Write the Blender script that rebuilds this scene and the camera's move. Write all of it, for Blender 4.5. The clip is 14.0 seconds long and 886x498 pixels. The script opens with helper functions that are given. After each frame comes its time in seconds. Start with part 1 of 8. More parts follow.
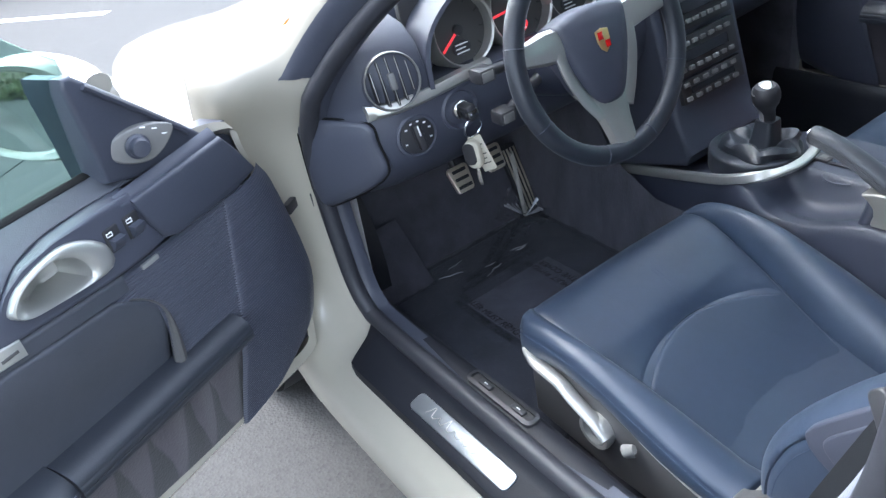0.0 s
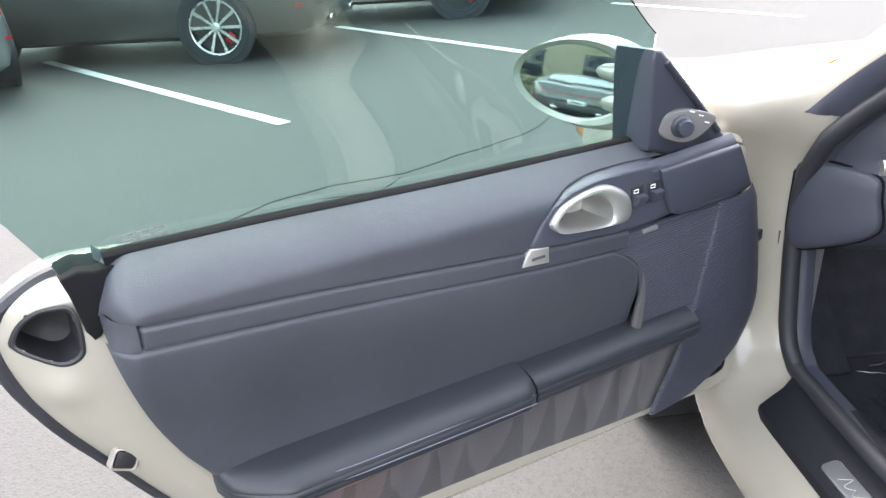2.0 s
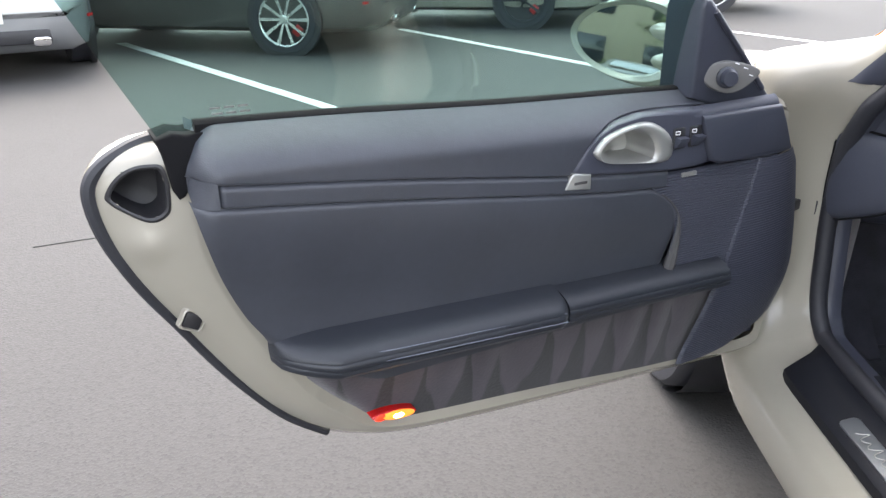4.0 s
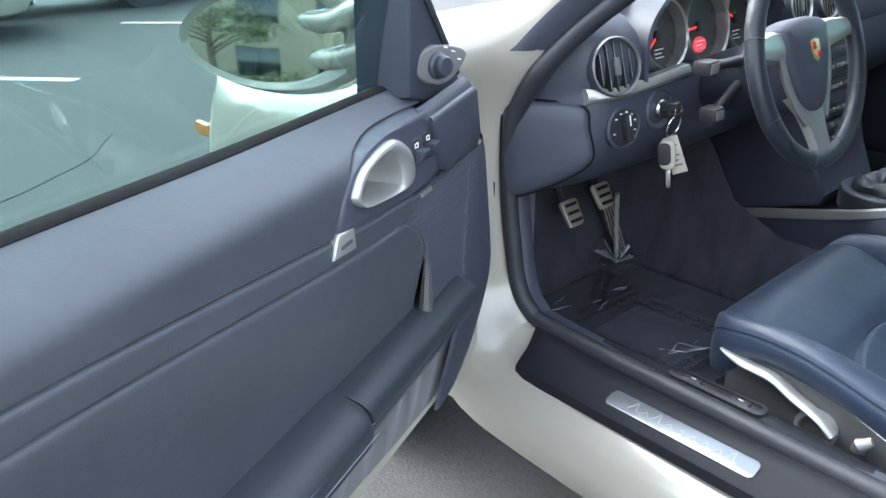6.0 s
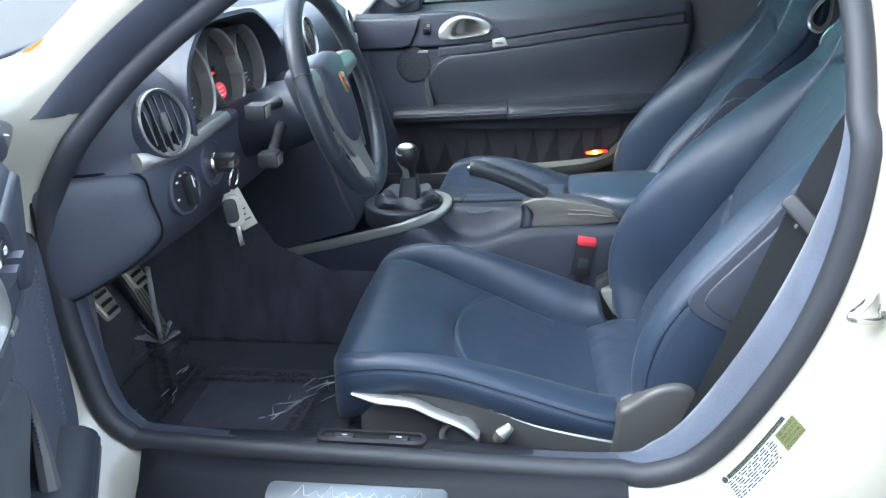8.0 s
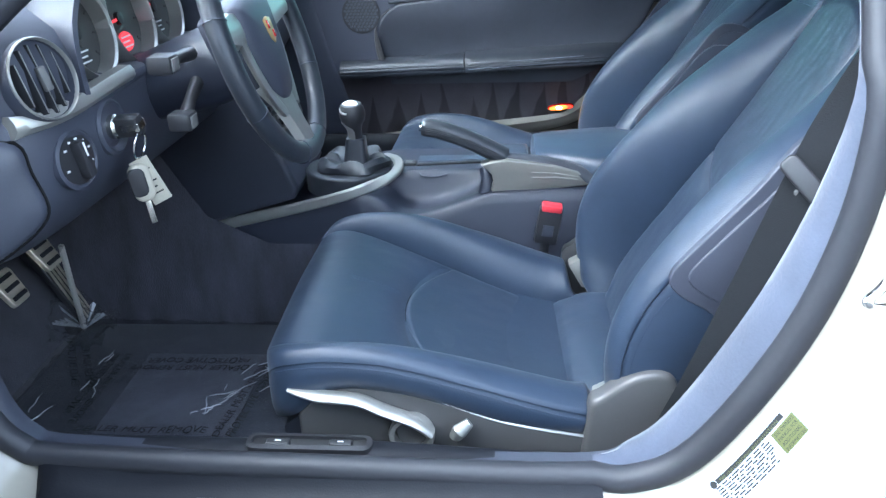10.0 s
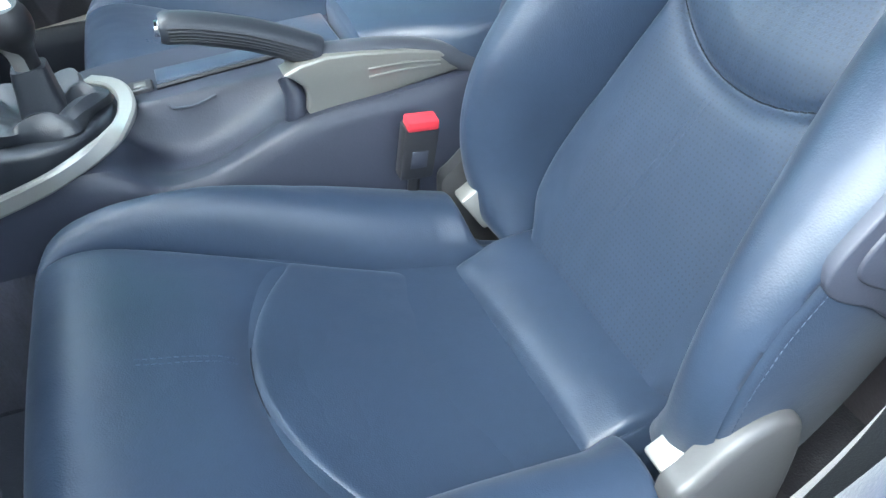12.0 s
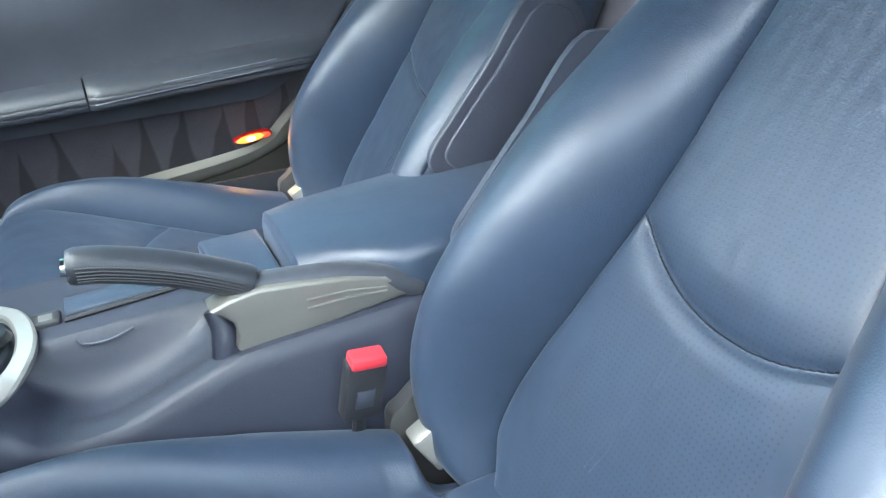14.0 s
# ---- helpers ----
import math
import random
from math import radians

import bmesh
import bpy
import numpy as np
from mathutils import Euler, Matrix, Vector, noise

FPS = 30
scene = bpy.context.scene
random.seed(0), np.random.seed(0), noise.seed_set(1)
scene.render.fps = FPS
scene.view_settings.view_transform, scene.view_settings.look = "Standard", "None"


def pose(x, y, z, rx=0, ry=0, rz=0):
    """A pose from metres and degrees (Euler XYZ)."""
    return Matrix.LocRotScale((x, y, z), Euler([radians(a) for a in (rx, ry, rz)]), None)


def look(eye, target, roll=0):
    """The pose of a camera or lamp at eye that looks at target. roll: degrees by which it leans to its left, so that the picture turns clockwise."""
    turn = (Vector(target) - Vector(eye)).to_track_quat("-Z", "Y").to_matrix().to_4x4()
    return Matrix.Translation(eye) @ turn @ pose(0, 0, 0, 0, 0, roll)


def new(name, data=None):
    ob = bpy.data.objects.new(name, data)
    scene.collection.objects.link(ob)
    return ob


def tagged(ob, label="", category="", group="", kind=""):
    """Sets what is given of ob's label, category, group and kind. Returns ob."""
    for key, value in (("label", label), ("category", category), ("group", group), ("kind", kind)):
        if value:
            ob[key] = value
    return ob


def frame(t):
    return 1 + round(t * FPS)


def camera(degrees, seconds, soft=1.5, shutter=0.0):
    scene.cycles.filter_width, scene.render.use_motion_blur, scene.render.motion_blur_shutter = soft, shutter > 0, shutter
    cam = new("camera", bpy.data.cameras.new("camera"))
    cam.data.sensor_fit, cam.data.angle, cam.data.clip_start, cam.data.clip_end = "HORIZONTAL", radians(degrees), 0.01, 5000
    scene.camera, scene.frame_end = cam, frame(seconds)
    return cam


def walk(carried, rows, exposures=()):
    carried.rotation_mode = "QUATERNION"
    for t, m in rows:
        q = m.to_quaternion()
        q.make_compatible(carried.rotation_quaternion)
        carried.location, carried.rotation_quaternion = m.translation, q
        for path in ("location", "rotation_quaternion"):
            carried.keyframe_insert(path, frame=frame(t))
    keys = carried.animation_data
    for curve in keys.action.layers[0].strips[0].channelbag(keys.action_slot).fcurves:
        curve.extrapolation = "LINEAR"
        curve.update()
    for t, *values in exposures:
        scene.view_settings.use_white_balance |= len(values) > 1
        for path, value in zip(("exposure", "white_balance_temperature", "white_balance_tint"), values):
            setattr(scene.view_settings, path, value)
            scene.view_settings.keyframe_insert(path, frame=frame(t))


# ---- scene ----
cam = camera(59.59, 14.0, soft=1.4, shutter=0.0)
PATH = [
    (0.0, pose(0.5943, -0.4199, 1.3302, 56.72, 9.85, 53.79)),
    (0.5, pose(0.5685, -0.5007, 1.3201, 59.40, 9.10, 62.69)),
    (1.0, pose(0.5517, -0.6578, 1.3115, 61.03, 7.63, 66.20)),
    (1.5, pose(0.5640, -0.7503, 1.3035, 61.07, 5.14, 68.14)),
    (2.0, pose(0.6414, -0.6849, 1.2812, 65.95, 3.51, 84.45)),
    (2.2, pose(0.6973, -0.6661, 1.2620, 67.95, 2.06, 90.19)),
    (4.3, pose(0.7729, -0.7243, 1.1799, 67.03, -0.47, 88.55)),
    (4.5, pose(0.7358, -0.7768, 1.1770, 66.86, -0.23, 84.07)),
    (5.0, pose(0.6705, -0.8582, 1.1812, 66.49, 1.65, 75.09)),
    (5.5, pose(0.5177, -0.8813, 1.1617, 66.02, 2.42, 64.45)),
    (6.0, pose(0.3292, -0.8718, 1.1534, 65.77, 2.47, 49.22)),
    (6.5, pose(0.1865, -0.8710, 1.1418, 65.98, 2.11, 33.65)),
    (7.0, pose(0.1057, -0.8753, 1.1382, 66.40, 1.65, 20.93)),
    (7.5, pose(0.0740, -0.8571, 1.1314, 67.13, 1.48, 11.40)),
    (8.0, pose(0.0630, -0.8524, 1.1251, 68.02, 1.69, 6.46)),
    (8.2, pose(0.0630, -0.8501, 1.1236, 68.23, 1.82, 5.45)),
    (10.3, pose(0.0707, -0.6097, 1.0640, 63.22, 1.82, 2.89)),
    (10.5, pose(0.0705, -0.5275, 1.0459, 61.90, 1.95, 2.00)),
    (11.0, pose(0.0171, -0.3731, 0.9936, 58.04, 2.25, -3.44)),
    (11.5, pose(-0.0408, -0.2049, 0.9789, 54.78, 3.18, -11.31)),
    (12.0, pose(-0.0634, -0.1004, 0.9827, 50.62, 3.43, -21.83)),
    (12.5, pose(-0.0765, -0.0722, 0.9835, 52.87, 3.76, -28.58)),
    (13.0, pose(-0.0489, -0.0560, 1.0003, 55.80, 3.37, -30.25)),
    (13.5, pose(-0.0493, -0.0308, 0.9960, 59.18, 2.63, -28.66)),
    (14.0, pose(-0.0213, 0.0176, 1.0006, 61.97, 2.16, -26.11)),
]
walk(cam, PATH, [(0.0, 2.92, 6000, 8), (1.5, 3.2, 6400, 10), (2.2, 3.05, 7000, 12), (4.3, 2.55, 6800, 12), (5.5, 2.85, 6300, 8), (7.0, 2.92, 6000, 7), (8.2, 2.86, 5750, 3),
                 (10.5, 3.27, 5500, 4), (12.0, 3.5, 5900, 0), (14.0, 3.55, 6000, 0)])

# ---- small building tools ----
def finish(bm, name, material, smooth=True, angle=38):
    """Turns a bmesh into mesh data with soft faces and sharp creases."""
    bmesh.ops.remove_doubles(bm, verts=bm.verts, dist=1e-5)
    bmesh.ops.recalc_face_normals(bm, faces=bm.faces)
    limit = radians(angle)
    for ed in bm.edges:
        ed.smooth = len(ed.link_faces) == 2 and ed.calc_face_angle(0) < limit
    for f in bm.faces:
        f.smooth = smooth
    me = bpy.data.meshes.new(name)
    bm.to_mesh(me)
    bm.free()
    me.materials.append(material)
    return me


def part(name, bm, material, parent=None, label="", smooth=True, angle=38):
    """One mesh object out of a bmesh, under a thing or under a part."""
    ob = new(name, finish(bm, name, material, smooth, angle))
    if parent is not None:
        ob.parent = parent
    if label:
        ob["label"] = label
    return ob


def thing(name, label, category, m=None, group="", kind=""):
    """An empty that holds the parts of one thing."""
    ob = tagged(new(name), label, category, group, kind)
    if m is not None:
        ob.matrix_basis = m
    return ob


def lerp_table(table, x):
    """Smooth interpolation in a table of (x, y)."""
    xs = [a for a, _ in table]
    ys = [b for _, b in table]
    if x <= xs[0]:
        return ys[0]
    if x >= xs[-1]:
        return ys[-1]
    i = max(k for k in range(len(xs) - 1) if xs[k] <= x)
    h = xs[i + 1] - xs[i]
    t = (x - xs[i]) / h

    def slope(k):
        if k == 0:
            return (ys[1] - ys[0]) / (xs[1] - xs[0])
        if k == len(xs) - 1:
            return (ys[-1] - ys[-2]) / (xs[-1] - xs[-2])
        return (ys[k + 1] - ys[k - 1]) / (xs[k + 1] - xs[k - 1])
    m0, m1 = slope(i) * h, slope(i + 1) * h
    return ((2 * t**3 - 3 * t**2 + 1) * ys[i] + (t**3 - 2 * t**2 + t) * m0
            + (-2 * t**3 + 3 * t**2) * ys[i + 1] + (t**3 - t**2) * m1)


def step(a, b, x):
    t = min(1.0, max(0.0, (x - a) / (b - a)))
    return t * t * (3 - 2 * t)


def spline(points, n=6, closed=False):
    """A Catmull-Rom curve through the points, n steps to a span."""
    pts = [Vector(p) for p in points]
    k = len(pts)
    out = []
    for i in range(k if closed else k - 1):
        if closed:
            p0, p1, p2, p3 = pts[i - 1], pts[i], pts[(i + 1) % k], pts[(i + 2) % k]
        else:
            p0, p1, p2, p3 = pts[max(i - 1, 0)], pts[i], pts[i + 1], pts[min(i + 2, k - 1)]
        for j in range(n):
            t = j / n
            out.append(0.5 * (2 * p1 + (p2 - p0) * t + (2 * p0 - 5 * p1 + 4 * p2 - p3) * t**2
                              + (3 * p1 - p0 - 3 * p2 + p3) * t**3))
    if not closed:
        out.append(pts[-1])
    return out


def loft(bm, rings, closed=True, caps=(False, False), wrap=False):
    """Quads between rings of equal length; closed: each ring is a loop; wrap: the last ring meets the first."""
    vs = [[bm.verts.new(p) for p in ring] for ring in rings]
    n = len(vs[0])
    k = len(vs)
    for i in range(k if wrap else k - 1):
        a, b = vs[i], vs[(i + 1) % k]
        for j in range(n if closed else n - 1):
            jj = (j + 1) % n
            try:
                bm.faces.new((a[j], a[jj], b[jj], b[j]))
            except ValueError:
                pass
    if caps[0]:
        bm.faces.new(list(reversed(vs[0])))
    if caps[1]:
        bm.faces.new(vs[-1])
    return vs


def tube(bm, path, r, seg=8, closed=False, caps=True, flat=1.0):
    """A pipe along a path; r is a number or one number for each point."""
    pts = [Vector(p) for p in path]
    k = len(pts)
    rs = r if isinstance(r, (list, tuple)) else [r] * k
    rings = []
    side = None
    for i in range(k):
        if closed:
            d = pts[(i + 1) % k] - pts[i - 1]
        else:
            d = pts[min(i + 1, k - 1)] - pts[max(i - 1, 0)]
        d.normalize()
        if side is None:
            side = d.cross(Vector((0, 0, 1)))
            if side.length < 0.1:
                side = d.cross(Vector((1, 0, 0)))
        side = (side - d * side.dot(d)).normalized()
        up = side.cross(d)
        rings.append([pts[i] + rs[i] * (math.cos(a) * side + flat * math.sin(a) * up)
                      for a in (2 * math.pi * j / seg for j in range(seg))])
    loft(bm, rings, True, (caps and not closed, caps and not closed), closed)


def box(bm, lo, hi, bevel=0.0, m=None, segs=2):
    vs = bmesh.ops.create_cube(bm, size=1)["verts"]
    c = [(a + b) / 2 for a, b in zip(lo, hi)]
    d = [b - a for a, b in zip(lo, hi)]
    for v in vs:
        v.co = Vector((c[0] + v.co.x * d[0], c[1] + v.co.y * d[1], c[2] + v.co.z * d[2]))
    if bevel > 0:
        es = list({ed for v in vs for ed in v.link_edges})
        res = bmesh.ops.bevel(bm, geom=es, offset=bevel, segments=segs, profile=0.5, affect="EDGES")
        vs = list({v for f in res["faces"] for v in f.verts} | {v for v in vs if v.is_valid})
    if m is not None:
        for v in vs:
            v.co = m @ v.co


def prism(bm, outline, place, d0, d1, bevel=0.0):
    """A plate with the outline (pairs), between the depths d0 and d1; place(a, b, d) gives the point; the rim at d1 is rounded."""
    n = len(outline)
    cx = sum(a for a, _ in outline) / n
    cy = sum(b for _, b in outline) / n

    def inset(k):
        out = []
        for i in range(n):
            a0, a1, a2 = outline[i - 1], outline[i], outline[(i + 1) % n]
            tx, ty = a2[0] - a0[0], a2[1] - a0[1]
            ln = math.hypot(tx, ty) or 1
            nx, ny = -ty / ln, tx / ln
            if (cx - a1[0]) * nx + (cy - a1[1]) * ny < 0:
                nx, ny = -nx, -ny
            out.append((a1[0] + nx * k, a1[1] + ny * k))
        return out
    sg = 1 if d1 > d0 else -1
    rings = [[place(a, b, d0) for a, b in outline]]
    if bevel > 0:
        for q in (0, 30, 60, 90):
            k = bevel * (1 - math.cos(radians(q)))
            h = bevel * (1 - math.sin(radians(q)))
            rings.append([place(a, b, d1 - sg * h) for a, b in inset(k)])
    else:
        rings.append([place(a, b, d1) for a, b in outline])
    loft(bm, rings, True, (True, True))


def revolve(bm, profile, m, seg=24, caps=(True, True)):
    """Turns (radius, height) pairs round the local z of m."""
    rings = [[m @ Vector((r * math.cos(2 * math.pi * j / seg), r * math.sin(2 * math.pi * j / seg), h))
              for j in range(seg)] for r, h in profile]
    loft(bm, rings, True, caps)


def sheet(bm, nu, nv, f):
    """A grid of (nu + 1) x (nv + 1) points f(u, v), u and v from 0 to 1."""
    return loft(bm, [[f(i / nu, j / nv) for j in range(nv + 1)] for i in range(nu + 1)], False)


def axes(o, x, y):
    """A frame at o with the local x and y directions given."""
    x = Vector(x).normalized()
    z = x.cross(Vector(y)).normalized()
    y = z.cross(x)
    m = Matrix((x, y, z)).transposed().to_4x4()
    m.translation = o
    return m


def rounded(w, h, r, n=5):
    """Outline of a rounded rectangle, centred."""
    out = []
    for cx, cy, a0 in ((w / 2 - r, h / 2 - r, 0), (-w / 2 + r, h / 2 - r, 90), (-w / 2 + r, -h / 2 + r, 180), (w / 2 - r, -h / 2 + r, 270)):
        for i in range(n):
            a = radians(a0 + 90 * i / (n - 1))
            out.append((cx + r * math.cos(a), cy + r * math.sin(a)))
    return out


def oval(rx, ry, n=28):
    return [(rx * math.cos(2 * math.pi * i / n), ry * math.sin(2 * math.pi * i / n)) for i in range(n)]

# ---- daylight: a bright veiled sky, the car in open shade ----
world = bpy.data.worlds.new("sky")
scene.world = world
world.use_nodes = True
wn = world.node_tree.nodes
sky = wn.new("ShaderNodeTexSky")
sky.sky_type = "NISHITA"
sky.sun_disc = False
sky.sun_elevation = radians(52)
sky.sun_rotation = radians(246)
sky.dust_density = 2.0
wn["Background"].inputs["Strength"].default_value = 0.20
haze = wn.new("ShaderNodeHueSaturation")
haze.inputs["Saturation"].default_value = 0.42
world.node_tree.links.new(sky.outputs["Color"], haze.inputs["Color"])
world.node_tree.links.new(haze.outputs["Color"], wn["Background"].inputs["Color"])
sun = new("sun", bpy.data.lights.new("sun", "SUN"))
sun.data.energy = 0.38
sun.data.angle = radians(60)
sun.data.color = (1.0, 0.98, 0.95)
sun.matrix_basis = look((-3.9, -1.7, 5.4), (0, 0, 0))


# ---- materials ----
def mat(name, base, rough=0.5, metal=0.0, vary=0.12, scale=6.0, fine=160.0, bump=0.0, coat=0.0, sheen=0.0,
        rough_vary=0.1, tint=None, spec=0.5, stretch=None):
    """A surface with colour variation at two scales, uneven gloss and fine relief."""
    m = bpy.data.materials.new(name)
    m.use_nodes = True
    nt = m.node_tree
    nd, lk = nt.nodes, nt.links
    b = nd["Principled BSDF"]
    b.inputs["Metallic"].default_value = metal
    b.inputs["Coat Weight"].default_value = coat
    b.inputs["Coat Roughness"].default_value = 0.06
    b.inputs["Sheen Weight"].default_value = sheen
    b.inputs["Specular IOR Level"].default_value = spec
    co = nd.new("ShaderNodeTexCoord")
    vec = co.outputs["Object"]
    if stretch:
        mp = nd.new("ShaderNodeMapping")
        mp.inputs["Scale"].default_value = stretch
        lk.new(vec, mp.inputs["Vector"])
        vec = mp.outputs["Vector"]
    n1, n2 = nd.new("ShaderNodeTexNoise"), nd.new("ShaderNodeTexNoise")
    n1.inputs["Scale"].default_value, n1.inputs["Detail"].default_value = scale, 5
    n2.inputs["Scale"].default_value, n2.inputs["Detail"].default_value = fine, 3
    lk.new(vec, n1.inputs["Vector"]), lk.new(vec, n2.inputs["Vector"])
    mx = nd.new("ShaderNodeMath")
    mx.operation = "MULTIPLY_ADD"
    mx.inputs[1].default_value = 0.35
    lk.new(n2.outputs["Fac"], mx.inputs[0]), lk.new(n1.outputs["Fac"], mx.inputs[2])
    rp = nd.new("ShaderNodeValToRGB")
    lo = [max(0, c * (1 - vary)) for c in base]
    hi = [min(1, c * (1 + vary)) for c in (tint or base)]
    rp.color_ramp.elements[0].position, rp.color_ramp.elements[1].position = 0.42, 0.95
    rp.color_ramp.elements[0].color, rp.color_ramp.elements[1].color = (*lo, 1), (*hi, 1)
    lk.new(mx.outputs[0], rp.inputs["Fac"])
    lk.new(rp.outputs["Color"], b.inputs["Base Color"])
    rr = nd.new("ShaderNodeMapRange")
    rr.inputs["To Min"].default_value = max(0.02, rough - rough_vary)
    rr.inputs["To Max"].default_value = min(1, rough + rough_vary)
    lk.new(n1.outputs["Fac"], rr.inputs["Value"])
    lk.new(rr.outputs["Result"], b.inputs["Roughness"])
    if bump:
        bp = nd.new("ShaderNodeBump")
        bp.inputs["Strength"].default_value = bump
        bp.inputs["Distance"].default_value = 0.002
        lk.new(n2.outputs["Fac"], bp.inputs["Height"])
        lk.new(bp.outputs["Normal"], b.inputs["Normal"])
    return m


def leather(name, base, rough=0.42):
    """Grained hide: small cells with soft creases over broad waves."""
    m = mat(name, base, rough, vary=0.15, scale=9, fine=90, rough_vary=0.07, sheen=0.05, spec=0.58)
    nt = m.node_tree
    nd, lk = nt.nodes, nt.links
    b = nd["Principled BSDF"]
    co = nd.new("ShaderNodeTexCoord")
    vo = nd.new("ShaderNodeTexVoronoi")
    vo.feature, vo.inputs["Scale"].default_value = "SMOOTH_F1", 700
    wv = nd.new("ShaderNodeTexNoise")
    wv.inputs["Scale"].default_value, wv.inputs["Detail"].default_value = 22, 4
    lk.new(co.outputs["Object"], vo.inputs["Vector"]), lk.new(co.outputs["Object"], wv.inputs["Vector"])
    b1, b2 = nd.new("ShaderNodeBump"), nd.new("ShaderNodeBump")
    b1.inputs["Strength"].default_value, b1.inputs["Distance"].default_value = 0.24, 0.0006
    b2.inputs["Strength"].default_value, b2.inputs["Distance"].default_value = 0.22, 0.004
    lk.new(vo.outputs["Distance"], b1.inputs["Height"])
    lk.new(wv.outputs["Fac"], b2.inputs["Height"])
    lk.new(b2.outputs["Normal"], b1.inputs["Normal"])
    lk.new(b1.outputs["Normal"], b.inputs["Normal"])
    return m


def glass(name, tint, rough=0.0, ior=1.45):
    m = bpy.data.materials.new(name)
    m.use_nodes = True
    b = m.node_tree.nodes["Principled BSDF"]
    b.inputs["Base Color"].default_value = (*tint, 1)
    b.inputs["Transmission Weight"].default_value = 1
    b.inputs["Roughness"].default_value = rough
    b.inputs["IOR"].default_value = ior
    return m


def glow(name, colour, strength):
    m = bpy.data.materials.new(name)
    m.use_nodes = True
    b = m.node_tree.nodes["Principled BSDF"]
    b.inputs["Base Color"].default_value = (*colour, 1)
    b.inputs["Emission Color"].default_value = (*colour, 1)
    b.inputs["Emission Strength"].default_value = strength
    return m


NAVY = leather("navy leather", (0.0172, 0.0290, 0.0535), 0.46)

def perforated(m, lean):
    """Rows of pin holes in the middle cloth of a seat back that leans by an angle."""
    nt = m.node_tree
    nd, lk = nt.nodes, nt.links
    b = nd["Principled BSDF"]
    base = b.inputs["Base Color"].links[0].from_socket
    co, turn = nd.new("ShaderNodeTexCoord"), nd.new("ShaderNodeMapping")
    turn.inputs["Rotation"].default_value = (0, -lean, 0)
    lk.new(co.outputs["Object"], turn.inputs["Vector"])
    sp, cb = nd.new("ShaderNodeSeparateXYZ"), nd.new("ShaderNodeCombineXYZ")
    lk.new(turn.outputs["Vector"], sp.inputs[0])
    lk.new(sp.outputs["Y"], cb.inputs["X"]), lk.new(sp.outputs["Z"], cb.inputs["Y"])
    vo = nd.new("ShaderNodeTexVoronoi")
    vo.voronoi_dimensions = "2D"
    vo.inputs["Scale"].default_value, vo.inputs["Randomness"].default_value = 175, 0.0
    lk.new(cb.outputs[0], vo.inputs["Vector"])
    dot = nd.new("ShaderNodeMapRange")
    dot.inputs["From Min"].default_value, dot.inputs["From Max"].default_value = 0.13, 0.24
    dot.inputs["To Min"].default_value, dot.inputs["To Max"].default_value = 0.5, 0.0
    lk.new(vo.outputs["Distance"], dot.inputs["Value"])
    wide = nd.new("ShaderNodeMath")
    wide.operation = "ABSOLUTE"
    lk.new(sp.outputs["Y"], wide.inputs[0])
    field = nd.new("ShaderNodeMath")
    field.operation = "LESS_THAN"
    field.inputs[1].default_value = 0.105
    lk.new(wide.outputs[0], field.inputs[0])
    fac = nd.new("ShaderNodeMath")
    fac.operation = "MULTIPLY"
    lk.new(dot.outputs[0], fac.inputs[0]), lk.new(field.outputs[0], fac.inputs[1])
    mu = nd.new("ShaderNodeMix")
    mu.data_type = "RGBA"
    lk.new(fac.outputs[0], mu.inputs["Factor"]), lk.new(base, mu.inputs["A"])
    mu.inputs["B"].default_value = (0.003, 0.004, 0.006, 1)
    lk.new(mu.outputs["Result"], b.inputs["Base Color"])
    return m


NAVY_HOLES = perforated(leather("perforated navy leather", (0.0172, 0.0290, 0.0535), 0.46), math.atan(0.534))
NAVY_TRIM = leather("navy trim", (0.036, 0.040, 0.052), 0.46)
NAVY_VINYL = mat("navy vinyl", (0.043, 0.047, 0.066), 0.5, vary=0.1, fine=420, bump=0.12)
NAVY_DARK = mat("dark navy plastic", (0.041, 0.045, 0.062), 0.42, vary=0.15, fine=300, bump=0.08)
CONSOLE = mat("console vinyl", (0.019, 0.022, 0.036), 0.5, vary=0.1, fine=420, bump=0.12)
BLACK = mat("black plastic", (0.020, 0.020, 0.023), 0.45, vary=0.2, fine=250, bump=0.08)
RUBBER = mat("black rubber", (0.021, 0.022, 0.028), 0.55, vary=0.2, fine=120, bump=0.1)
PAINT = mat("white paint", (0.305, 0.284, 0.238), 0.25, vary=0.03, scale=3, fine=60, coat=0.7, rough_vary=0.05)
SILVER = mat("satin silver", (0.62, 0.62, 0.60), 0.30, 0.85, vary=0.06, fine=300, bump=0.02)
STEEL = mat("brushed steel", (0.55, 0.54, 0.51), 0.26, 1.0, vary=0.1, fine=500, bump=0.05, stretch=(1, 8, 1))
CHROME = mat("chrome", (0.8, 0.8, 0.8), 0.08, 1.0, vary=0.03, rough_vary=0.03)
GREY = mat("grey painted plastic", (0.060, 0.059, 0.060), 0.42, vary=0.1, fine=300, bump=0.04)
SUEDE = mat("suede", (0.085, 0.076, 0.090), 0.95, vary=0.25, scale=14, fine=260, bump=0.25, sheen=0.5)
SUEDE_LIGHT = mat("pale blue suede", (0.058, 0.068, 0.100), 0.95, vary=0.2, scale=16, fine=260, bump=0.25, sheen=0.4)
CARPET = mat("dark carpet", (0.060, 0.060, 0.074), 0.98, vary=0.35, scale=18, fine=380, bump=0.6, sheen=0.3)
